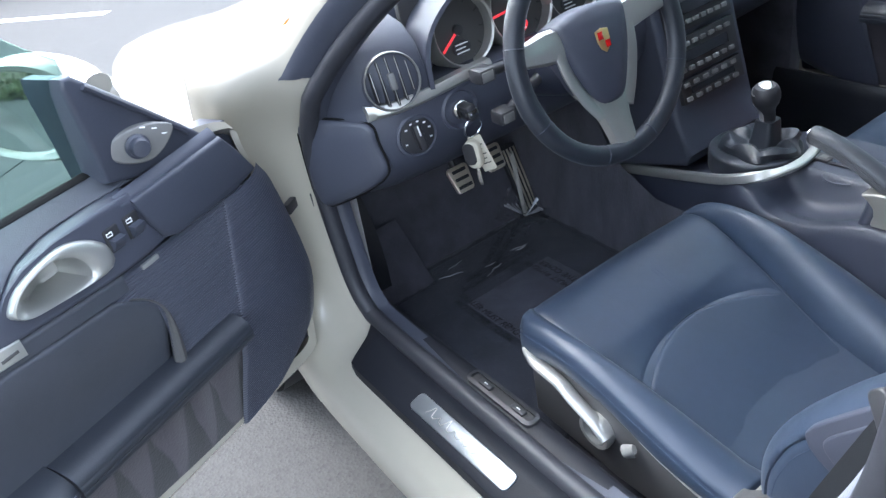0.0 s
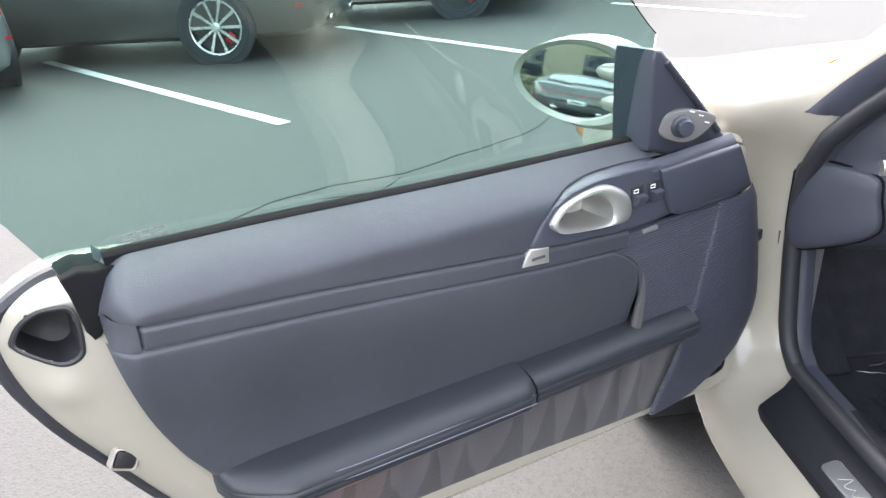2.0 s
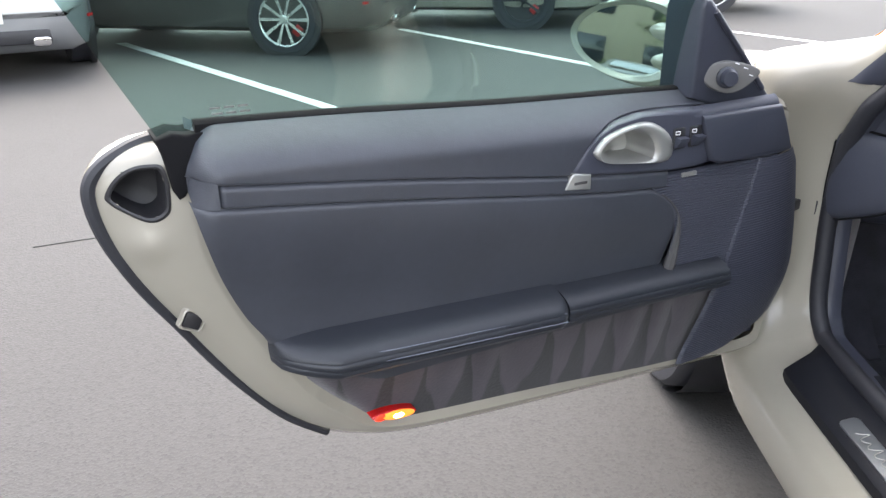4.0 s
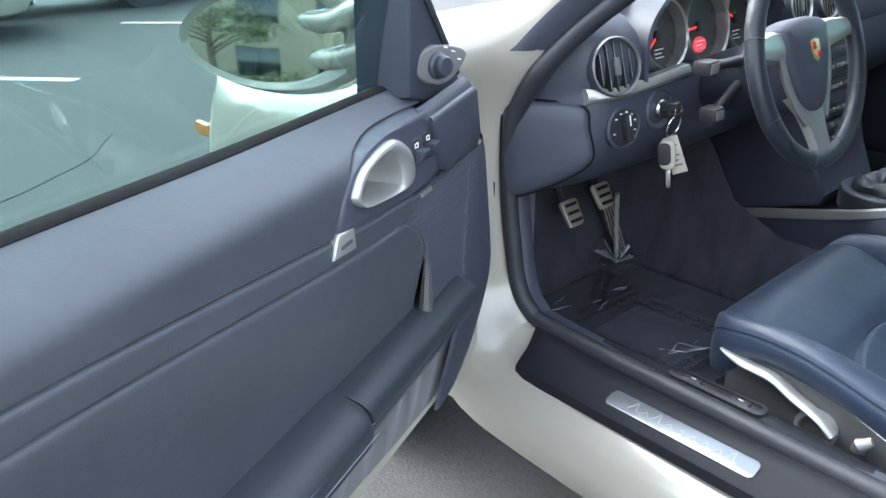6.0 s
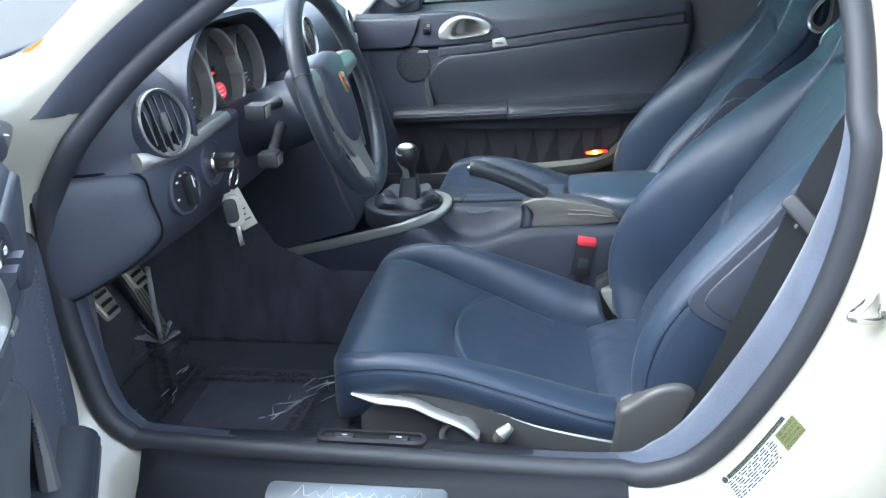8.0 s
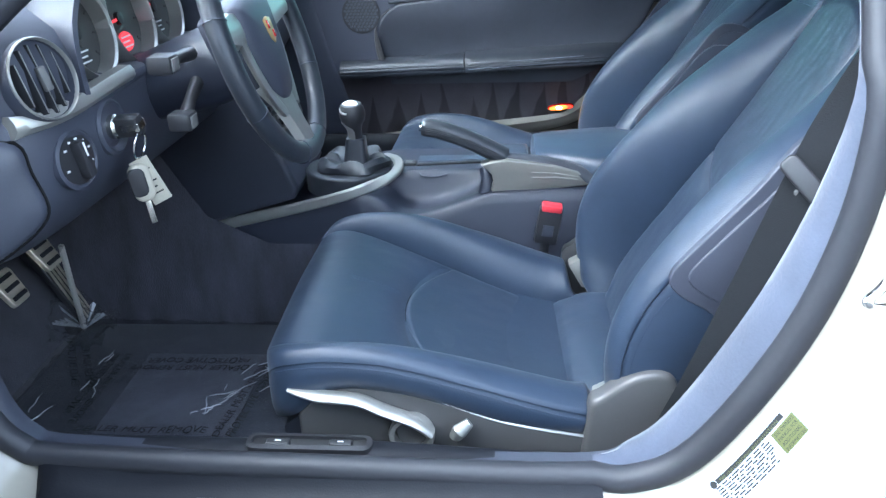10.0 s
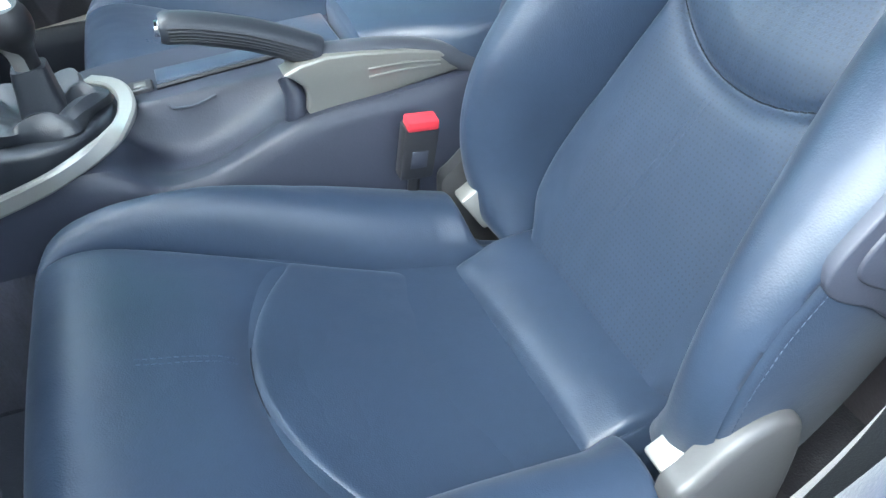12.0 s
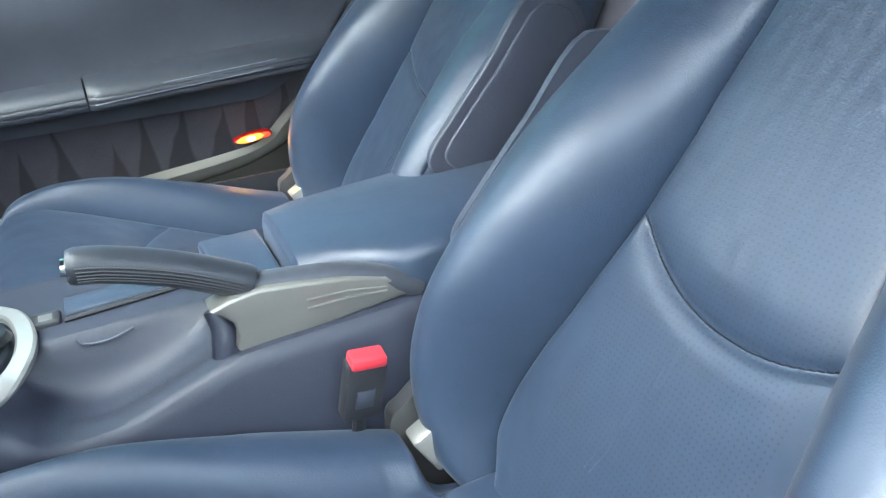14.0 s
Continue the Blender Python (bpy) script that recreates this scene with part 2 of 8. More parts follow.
BELT = mat("black webbing", (0.008, 0.009, 0.011), 0.8, vary=0.15, fine=600, bump=0.3, spec=0.2)
RED = mat("red plastic", (0.55, 0.035, 0.05), 0.4, vary=0.08)
WHITE = mat("white plastic", (0.72, 0.72, 0.70), 0.45, vary=0.05)
CREAM = mat("grey dial face", (0.040, 0.039, 0.039), 0.5, vary=0.04)
MIRROR = mat("mirror", (0.85, 0.88, 0.86), 0.03, 1.0, vary=0.01, rough_vary=0.005)
GLASS = glass("green tinted glass", (0.36, 0.54, 0.51))
CLEAR = glass("clear glass", (0.93, 0.96, 0.95))
AMBER = mat("amber lens", (0.40, 0.14, 0.015), 0.2, vary=0.1, coat=0.5)
REDLENS = mat("red lens", (0.5, 0.01, 0.01), 0.15, vary=0.1, coat=0.6)
LAMP_ON = glow("door lamp, lit", (1.0, 0.38, 0.06), 40.0)
LAMP_RED = glow("red reflector, lit", (1.0, 0.03, 0.01), 0.35)
LAMP_AMBER = glow("amber lens, lit through", (1.0, 0.24, 0.03), 0.30)
DIAL_RED = glow("red display, lit", (0.8, 0.04, 0.05), 0.12)
INK = mat("black print", (0.012, 0.012, 0.013), 0.55, vary=0.1)
INK_WHITE = mat("white print", (0.75, 0.75, 0.75), 0.5, vary=0.03)
GOLD = mat("worn gold enamel", (0.55, 0.36, 0.16), 0.3, 0.7, vary=0.2, fine=300)
DASH_SILVER = mat("satin dash silver", (0.40, 0.395, 0.37), 0.36, 0.75, vary=0.06, fine=400, bump=0.03)
SEAL = mat("matt black seal", (0.008, 0.008, 0.009), 0.9, vary=0.2, fine=200, spec=0.12)

# ---- ground ----
def asphalt():
    m = mat("asphalt", (0.047, 0.046, 0.045), 0.85, vary=0.2, scale=0.7, fine=45, rough_vary=0.08)
    nt = m.node_tree
    nd, lk = nt.nodes, nt.links
    b = nd["Principled BSDF"]
    co = nd.new("ShaderNodeTexCoord")
    vo = nd.new("ShaderNodeTexVoronoi")
    vo.inputs["Scale"].default_value = 135
    lk.new(co.outputs["Object"], vo.inputs["Vector"])
    bp = nd.new("ShaderNodeBump")
    bp.inputs["Strength"].default_value, bp.inputs["Distance"].default_value = 0.5, 0.003
    lk.new(vo.outputs["Distance"], bp.inputs["Height"])
    lk.new(bp.outputs["Normal"], b.inputs["Normal"])
    base = b.inputs["Base Color"].links[0].from_socket
    rp = nd.new("ShaderNodeValToRGB")
    rp.color_ramp.elements[0].position, rp.color_ramp.elements[1].position = 0.02, 0.5
    rp.color_ramp.elements[0].color, rp.color_ramp.elements[1].color = (0.55, 0.55, 0.55, 1), (1.25, 1.22, 1.18, 1)
    lk.new(vo.outputs["Color"], rp.inputs["Fac"])
    mu = nd.new("ShaderNodeMix")
    mu.data_type, mu.blend_type = "RGBA", "MULTIPLY"
    mu.inputs["Factor"].default_value = 0.45
    lk.new(base, mu.inputs["A"]), lk.new(rp.outputs["Color"], mu.inputs["B"])
    lk.new(mu.outputs["Result"], b.inputs["Base Color"])
    return m


GZ = 0.03  # height of the ground
ASPHALT = asphalt()
LINE = mat("worn white road paint", (0.62, 0.62, 0.60), 0.8, vary=0.25, scale=25, fine=120, bump=0.2)
CRACK = mat("dark crack", (0.03, 0.03, 0.03), 0.95, vary=0.3)
bm = bmesh.new()
box(bm, (-400, -400, GZ - 0.5), (400, 400, GZ))
tagged(part("ground", bm, ASPHALT), "grey weathered asphalt of a car park", "ground", kind="structure")


def painted_line(a, b, w=0.10):
    bm = bmesh.new()
    a, b = Vector((*a, 0)), Vector((*b, 0))
    d = (b - a).normalized()
    s = Vector((-d.y, d.x, 0)) * w / 2
    k = 24
    rings = []
    for i in range(k + 1):
        p = a.lerp(b, i / k)
        j = 0.004 * math.sin(i * 2.3)
        rings.append([p + s * (1 + j * 8) + Vector((0, 0, GZ + 0.0005)), p + s * (1 + j * 8) + Vector((0, 0, GZ + 0.004)),
                      p - s * (1 - j * 9) + Vector((0, 0, GZ + 0.004)), p - s * (1 - j * 9) + Vector((0, 0, GZ + 0.0005))])
    loft(bm, rings, True, (True, True))
    return tagged(part("parking_line", bm, LINE), "worn white painted parking line on the asphalt", "road marking", "parking lines", "structure")


def crack(points, w=0.012):
    bm = bmesh.new()
    pts = []
    for i in range(len(points) - 1):
        a, b = Vector((*points[i], 0)), Vector((*points[i + 1], 0))
        for j in range(10):
            p = a.lerp(b, j / 10)
            pts.append(p + Vector((noise.noise(p * 3.1), noise.noise(p * 3.1 + Vector((7, 3, 1))), 0)) * 0.05)
    rings = []
    for i, p in enumerate(pts):
        d = (pts[min(i + 1, len(pts) - 1)] - pts[max(i - 1, 0)]).normalized()
        ww = w * (0.5 + abs(noise.noise(p * 5))) * min(1, (len(pts) - i) / 6)
        s = Vector((-d.y, d.x, 0)) * ww
        rings.append([p - s + Vector((0, 0, GZ + 0.0005)), p - s + Vector((0, 0, GZ + 0.003)), p + s + Vector((0, 0, GZ + 0.003)), p + s + Vector((0, 0, GZ + 0.0005))])
    loft(bm, rings, True, (True, True))
    return tagged(part("asphalt_crack", bm, CRACK), "dark jagged crack in the asphalt", "crack", "asphalt cracks", "structure")


painted_line((-4.42, -1.32), (-7.9, -4.1))
painted_line((-6.0, 0.83), (-8.9, -1.1))
painted_line((-9.1, 2.3), (-7.0, 3.6))
crack([(-2.45, -1.62), (-2.626, -1.471), (-2.886, -1.261), (-3.093, -0.973), (-3.164, -0.589), (-3.415, -0.191), (-3.857, 0.272), (-4.2, 0.5)], 0.006)
crack([(-2.883, -0.992), (-2.932, -0.732), (-3.132, -0.606)], 0.005)
crack([(-2.06, -2.30), (-2.112, -2.158), (-2.153, -2.061), (-2.203, -1.974)], 0.006)

LINK = mat("pale zinc", (0.34, 0.335, 0.31), 0.38, 0.6, vary=0.06, fine=300, bump=0.03)
GREY_SILVER = mat("satin warm grey", (0.20, 0.195, 0.18), 0.36, 0.5, vary=0.05, fine=400, bump=0.03)
SUEDE_NAP2 = mat("brushed carpet", (0.048, 0.048, 0.064), 0.97, vary=0.5, scale=16, fine=300, bump=0.5, sheen=0.35, stretch=(1.6, 1, 0.5))
SCREEN = mat("dark display", (0.02, 0.022, 0.026), 0.15, vary=0.1)
CARPET_MAT = mat("mat carpet", (0.078, 0.084, 0.108), 0.95, vary=0.3, scale=14, fine=420, bump=0.6, sheen=0.3)
PAPER_GREY = mat("grey printed field", (0.19, 0.19, 0.225), 0.6, vary=0.2, scale=20, fine=200)
YELLOW = mat("yellow green print", (0.085, 0.095, 0.030), 0.5, vary=0.05)
LABEL_PAPER = mat("pale label paper", (0.36, 0.40, 0.48), 0.45, vary=0.05)
SILL = mat("grained black sill plastic", (0.008, 0.009, 0.013), 0.58, vary=0.15, fine=420, bump=0.12, spec=0.25)
# whitened fold colour with the glints of the film painted in
FOLD_GLINT = mat("whitened fold with painted glint", (0.42, 0.43, 0.46), 0.14, vary=0.3, scale=30, fine=300, coat=0.6, spec=0.9)
TAG = mat("cream card", (0.40, 0.37, 0.30), 0.7, vary=0.08, scale=60, fine=400)

# ---- doors ----
def build_door(name, label, m, flip, open_door):
    """A door in its own frame: s from the hinge to the latch, n towards the seat, z up. flip mirrors it for the other side."""
    root = thing(name, label, "car door", m)
    sg = -1 if flip else 1

    def P(s, n, z):
        return Vector((s, n * sg, z))

    # edges of the trim
    top = [(0.06, 0.935), (0.33, 0.950), (0.67, 0.962), (0.914, 0.975), (1.09, 0.981)]
    rear = [(0.50, 0.90), (0.54, 0.930), (0.588, 0.972), (0.638, 1.003), (0.684, 1.025), (0.713, 1.050), (0.759, 1.077),
            (0.819, 1.096), (0.878, 1.098), (0.918, 1.088), (0.981, 1.078)]
    low = [(0.05, 0.425), (0.13, 0.430), (0.336, 0.441), (0.542, 0.472), (0.777, 0.496), (0.901, 0.510), (0.93, 0.53)]
    sa = [(0.05, 0.815), (0.365, 0.837), (0.546, 0.853), (0.858, 0.895), (1.09, 0.922)]

    def zt(s):
        return lerp_table(top, s)

    def za(s):
        return lerp_table(sa, s)

    def zb(s):
        return za(s) - 0.027

    def sr(z):
        return lerp_table(rear, z)

    def face_n(s, z):
        """Depth of the trim: a roll below the glass, then nearly upright, hollowed towards the armrest, rolling over at the rear edge."""
        n = 0.050 + 0.055 * math.sin(min(1.0, max(0.0, (zt(s) - z) / 0.055)) * math.pi / 2)
        n -= 0.022 * step(0.01, 0.16, zb(s) - z)
        t = min(1.0, max(0.0, (s - sr(z) + 0.030) / 0.031))
        return n - 0.046 * (1 - math.sqrt(max(0.0, 1 - t * t)))

    def groove(d, w=0.0012, h=0.0035):
        """A crisp tuck at a seam; below the seam the leather rolls in more softly."""
        return -h * math.exp(-((d / w) ** 2)) if d > 0 else -0.0050 * math.exp(-((d / 0.0034) ** 2))

    def fine(v, p=2.0):
        """Steps that grow denser towards both ends."""
        return 0.5 * (2 * v) ** p if v < 0.5 else 1 - 0.5 * (2 - 2 * v) ** p

    # upper leather roll below the glass; its lower edge arches over the handle
    arch = [(0.30, 0.926), (0.353, 0.929), (0.401, 0.931), (0.459, 0.931), (0.507, 0.924), (0.538, 0.910), (0.560, 0.889), (0.575, 0.868), (0.584, 0.8575)]

    def zlow(s):
        return lerp_table(arch, s) if s < 0.584 else za(s)
    bm = bmesh.new()

    def upper(u, v):
        s = 0.305 + (sr(0.970 - 0.075 * fine(v)) - 0.305) * u
        s += 0.045 * (1 - v) * (1 - u) ** 8
        z = zt(s) + (zlow(s) - zt(s)) * fine(v)
        return P(s, face_n(s, z) + groove(z - zlow(s) + 1e-6), z)
    sheet(bm, 130, 26, upper)
    part("upper_panel", bm, NAVY_TRIM, root, "dark navy leather roll below the window")
    # narrow strip between the two seams
    bm = bmesh.new()

    def strip(u, v):
        s = 0.396 + (sr(0.90) - 0.026 - 0.396) * fine(u, 1.4)
        z = za(s) - 0.027 * fine(v)
        return P(s, face_n(s, z) + groove(min(-1e-6, z - za(s))) + groove(z - zb(s) + 1e-6) + groove(s - 0.396) + groove(s - sr(0.90) + 0.026), z)
    sheet(bm, 110, 16, strip)
    part("seam_strip", bm, NAVY_TRIM, root)
    bm = bmesh.new()
    sheet(bm, 14, 8, lambda u, v: P(sr(0.90) - 0.026 + 0.026 * u, face_n(sr(0.90) - 0.026 + 0.026 * u, za(1.08) - 0.027 * v) - 0.0008, za(1.08) + 0.002 - 0.031 * v))
    part("rear_edge", bm, NAVY_TRIM, root)
    # recessed pocket panel, with a rounded front corner
    bm = bmesh.new()

    def pocket_front(z):
        t = max(0.0, zb(0.42) - z)
        return 0.355 + 0.075 * math.exp(-((t / 0.03) ** 1.2)) + 0.30 * max(0, t - 0.06) ** 1.15

    def pocket(u, v):
        w = fine(v)
        u = fine(u, 1.5)
        z0 = 0.60 + 0.05 * step(0.75, 0.97, u)
        zz = zb(0.40) + (z0 - zb(0.40)) * w
        s0 = pocket_front(zz)
        s1 = sr(min(0.88, max(zz, 0.66)))
        s = s0 + (s1 - s0) * u
        zhi = zb(s)
        z = zhi + (z0 - zhi) * w
        return P(s, face_n(s, z) + groove(min(-1e-6, z - zb(s))) - 0.003 * math.exp(-((s - s0) / 0.004) ** 2), z)
    sheet(bm, 80, 40, pocket)
    part("pocket_panel", bm, NAVY_TRIM, root)
    # raised lip round the front of the pocket, thicker towards its foot
    bm = bmesh.new()
    path = spline([P(pocket_front(zz) - 0.003, 0.0985, zz) for zz in (0.80, 0.785, 0.765, 0.745, 0.72, 0.69, 0.665)], 5)
    tube(bm, path, [0.0016 + 0.008 * step(8, 30, i) for i in range(len(path))], 8)
    part("pocket_lip", bm, GREY, root)
    # speaker field with fine ribs
    bm = bmesh.new()

    def grille(u, v):
        z = 0.640 + (za(0.3) - 0.640) * v
        s0 = 0.150 + 0.04 * (1 - v)
        s1 = pocket_front(min(z, 0.80)) + 0.004
        s1 = pocket_front(z) + 0.006 if z < zb(0.42) else 0.3975
        s = s0 + (s1 - s0) * u
        return P(s, 0.0985 + (0 if flip else 0.0009) * math.sin(v * 2 * math.pi * 46) + groove(z - za(0.3), 0.003), z)
    sheet(bm, 10, 276, grille)
    part("speaker_grille", bm, NAVY_VINYL, root, "navy speaker cover", angle=80)
    if flip:
        # round loudspeaker with a honeycomb of holes
        bm = bmesh.new()
        ring = [(0.323 + 0.050 * math.cos(a), 0.788 + 0.050 * math.sin(a)) for a in (2 * math.pi * i / 48 for i in range(48))]
        prism(bm, ring, lambda a, b, d: P(a, d, b), 0.095, 0.1006, 0.001)
        spk = part("speaker_ring", bm, BLACK, root, "round black honeycomb speaker grille")
        bm = bmesh.new()
        for i in range(-6, 7):
            for j in range(-6, 7):
                a, b = (i + 0.5 * (j % 2)) * 0.0092, j * 0.0080
                if math.hypot(a, b) < 0.044:
                    prism(bm, [(0.323 + a + 0.0038 * math.sin(k * math.pi / 3), 0.788 + b + 0.0038 * math.cos(k * math.pi / 3)) for k in range(6)], lambda a, b, d: P(a, d, b), 0.100, 0.1016)
        part("honeycomb", bm, NAVY_TRIM, spk)
    # plain front panel
    bm = bmesh.new()
    f0 = [(0.430, 0.165), (0.445, 0.134), (0.468, 0.072), (0.50, 0.044), (0.62, 0.038), (0.793, 0.066), (0.83, 0.084)]
    f1 = [(0.430, 0.300), (0.60, 0.262), (0.635, 0.250), (0.81, 0.203), (0.83, 0.198)]

    def front(u, v):
        z = 0.450 + 0.380 * v
        u = fine(u)
        s0, s1 = lerp_table(f0, z), lerp_table(f1, z)
        s = s0 + (s1 - s0) * u
        n = 0.1015 - 0.03 * (1 - u) ** 3 - 0.03 * step(0.62, 0.43, z)
        rib = 0 if flip else 0.0006 * math.sin(z * 2 * math.pi / 0.0046) * step(0.0, 0.03, s - s0)
        return P(s, n + rib + groove(s - s1, 0.003, 0.005), z)
    sheet(bm, 24, 30 if flip else 520, front)
    part("front_panel", bm, NAVY_VINYL, root, "finely ribbed navy panel", angle=80)
    # backing that closes the trim
    bm = bmesh.new()
    out = [(0.06, 0.44), (0.32, 0.46), (0.54, 0.478), (0.71, 0.49), (0.83, 0.525), (0.90, 0.565), (0.99, 0.67), (1.05, 0.76), (1.07, 0.88), (1.065, 0.955), (0.33, 0.93), (0.08, 0.90)]
    prism(bm, out, lambda a, b, d: P(a, d, b), -0.02, 0.030)
    part("trim_backing", bm, NAVY_DARK, root)
    # lower suede panel
    bm = bmesh.new()

    def suede(u, v):
        s = 0.225 + (0.935 - 0.225) * u
        zl = lerp_table(low, s)
        zh = 0.645 + 0.03 * u
        s += 0.06 * v * step(0.75, 1.0, u)
        z = zl + (zh - zl) * v
        wave = 0.0015 * math.sin(s * 60 + 3 * math.sin(s * 17)) * step(0.0, 0.5, v)
        return P(s, 0.048 + 0.042 * v + wave - 0.040 * step(sr(max(z, 0.5)) - 0.045, sr(max(z, 0.5)) + 0.004, s), z)
    sheet(bm, 70, 14, suede)
    part("suede_panel", bm, SUEDE_NAP, root, "dark plum suede with brushed nap marks")

    # armrest pad
    def pad(s0, s1, z0, z1, depth, name, rise=0.0):
        bm = bmesh.new()
        rings = []
        for i in range(61):
            t = i / 60
            s = s0 + (s1 - s0) * t
            tail = min(1, math.sqrt(max(0, (1 - t) * 5)) + 0.10) if s1 > 0.9 else 1
            head = min(1.0, 0.86 + 4 * t) if s1 > 0.9 else 1
            d = depth * tail * head
            c = z0 + (z1 - z0) * t
            h = 0.024 * (0.6 + 0.4 * tail)
            prof = [(0.05, 0.012), (0.55, 0.0115), (0.80, 0.008), (0.92, 0.002), (0.97, -0.003), (0.975, -0.0055), (0.96, -0.0065), (0.985, -0.0078), (1.0, -0.012),
                    (0.985, -0.0165), (0.955, -0.0178), (0.98, -0.019), (0.985, -0.024), (0.95, -0.029), (0.6, -0.030), (0.05, -0.030)]
            rings.append([P(s, 0.065 + d * a, c + b * h / 0.026 + rise * (1 - a)) for a, b in prof])
        loft(bm, rings, True, (True, True))
        return part(name, bm, ARM_LEATHER, root)
    rest = pad(0.592, 1.022, 0.664, 0.684, 0.078, "armrest", 0.013)
    pad(0.26, 0.589, 0.652, 0.664, 0.068, "armrest_rail", 0.008)
    for a_in, dz in ((0.946, -0.0028), (0.998, -0.0150)):
        bm = bmesh.new()
        tube(bm, [P(0.60 + 0.34 * i / 30, 0.065 + 0.0785 * a_in - 0.004 * step(0.78, 1, i / 30), 0.6645 + 0.0197 * i / 30 + dz) for i in range(31)], 0.0007, 5)
        part("stitching", bm, STITCH, rest)
    bm = bmesh.new()
    tube(bm, [P(0.29 + 0.29 * i / 20, 0.1296, 0.6531 + 0.0106 * i / 20 - 0.0025) for i in range(21)], 0.0007, 5)
    part("stitching", bm, STITCH, rest)
    # map light at the rear foot of the door: red end, amber lens, the bulb glowing through
    bm = bmesh.new()
    prism(bm, [(0.850 + 0.036 * math.cos(a), 0.526 + 0.0085 * math.sin(a) + 0.10 * 0.036 * math.cos(a)) for a in [2 * math.pi * i / 24 for i in range(24)]],
          lambda a, b, d: P(a, d, b), 0.05, 0.071, 0.004)
    lamp = part("door_lamp", bm, REDLENS, root, "courtesy lamp with a red and amber lens, lit")
    bm = bmesh.new()
    prism(bm, [(0.845 + 0.027 * math.cos(a), 0.5255 + 0.0070 * math.sin(a) + 0.10 * 0.027 * math.cos(a)) for a in [2 * math.pi * i / 20 for i in range(20)]],
          lambda a, b, d: P(a, d, b), 0.06, 0.0735, 0.003)
    part("amber_lens", bm, LAMP_AMBER, lamp)
    bm = bmesh.new()
    prism(bm, [(0.845 + 0.0085 * math.cos(a), 0.5255 + 0.0042 * math.sin(a)) for a in [2 * math.pi * i / 20 for i in range(20)]],
          lambda a, b, d: P(a, d, b), 0.06, 0.0745, 0.002)
    part("bulb_window", bm, LAMP_ON, lamp)
    bm = bmesh.new()
    prism(bm, [(0.872 + 0.010 * math.cos(a), 0.528 + 0.0048 * math.sin(a)) for a in [2 * math.pi * i / 16 for i in range(16)]],
          lambda a, b, d: P(a, d, b), 0.06, 0.0733, 0.002)
    part("reflector", bm, LAMP_RED, lamp)

    # pull handle: a silver ring round a hollow that runs under its broad front
    def polar(poly, c, count=72):
        """The outline seen from c, at even angles."""
        pts = []
        k = len(poly)
        for i in range(count):
            a = 2 * math.pi * i / count
            dx, dz = math.cos(a), math.sin(a)
            best = 0.0
            for j in range(k):
                (x0, z0), (x1, z1) = poly[j], poly[(j + 1) % k]
                ex, ez = x1 - x0, z1 - z0
                den = dx * ez - dz * ex
                if abs(den) < 1e-9:
                    continue
                r = ((x0 - c[0]) * ez - (z0 - c[1]) * ex) / den
                w = ((x0 - c[0]) * dz - (z0 - c[1]) * dx) / den
                if r > 0 and -1e-6 <= w <= 1 + 1e-6:
                    best = max(best, r)
            pts.append((c[0] + dx * best, c[1] + dz * best))
        return pts

    def round_line(pts):
        return [(p.x, p.z) for p in spline([(a, 0, b) for a, b in pts], 6, True)]
    hc = (0.486, 0.888)
    grip = polar(round_line([(0.546, 0.884), (0.543, 0.895), (0.525, 0.910), (0.489, 0.920), (0.453, 0.922), (0.422, 0.909), (0.402, 0.890), (0.397, 0.870), (0.405, 0.858), (0.430, 0.857), (0.493, 0.865), (0.527, 0.871)]), hc)
    hole = polar(round_line([(0.537, 0.880), (0.532, 0.893), (0.513, 0.906), (0.486, 0.912), (0.466, 0.910), (0.448, 0.901), (0.437, 0.886), (0.435, 0.870), (0.443, 0.864), (0.481, 0.866), (0.525, 0.872)]), hc)
    pod_line = [(0.585, 0.8575), (0.576, 0.868), (0.561, 0.889), (0.539, 0.910), (0.508, 0.924), (0.460, 0.9305), (0.402, 0.9305), (0.353, 0.929), (0.333, 0.927), (0.322, 0.880), (0.312, 0.838), (0.395, 0.8385), (0.50, 0.8485)]
    field = polar(pod_line, hc)

    def mix(a, b, t):
        return a[0] + (b[0] - a[0]) * t, a[1] + (b[1] - a[1]) * t
    bm = bmesh.new()
    rings = []
    for t in (0.0, 0.15, 0.35, 0.55, 0.75, 0.88, 0.94, 0.97, 0.985, 1.0, 1.03, 1.10):
        ring = []
        for a, b in zip(grip, field):
            s, z = mix(a, b, t)
            flat = 0.1065 - 0.0030 * step(0.80, 0.97, t)
            ring.append(P(s, flat + (face_n(s, z) - 0.003 - flat) * step(0.965, 1.0, t) - 0.006 * step(1.0, 1.08, t), z))
        rings.append(ring)
    loft(bm, rings, True)
    part("handle_field", bm, NAVY_VINYL, root)
    bm = bmesh.new()
    rings = [[P(s, face_n(s, z) - 0.012, z) for s, z in grip]]
    for k, n in ((0.0, 0.107), (0.08, 0.1100), (0.30, 0.1135), (0.60, 0.1145), (0.85, 0.1130), (1.0, 0.1095)):
        rings.append([P(*(lambda q: (q[0], n, q[1]))(mix(a, b, k))) for a, b in zip(grip, hole)])
    for k in (0.985, 0.96, 0.92, 0.86, 0.76, 0.62, 0.45, 0.25, 0.05):
        ring = []
        for s, z in hole:
            q = mix((0.479, 0.887), (s, z), k)
            g = step(0.534, 0.460, q[0])
            ring.append(P(q[0], 0.1095 - 0.058 * min(1.0, (1 - k) * (2.0 + 5 * g)) * (0.35 + 0.65 * g), q[1]))
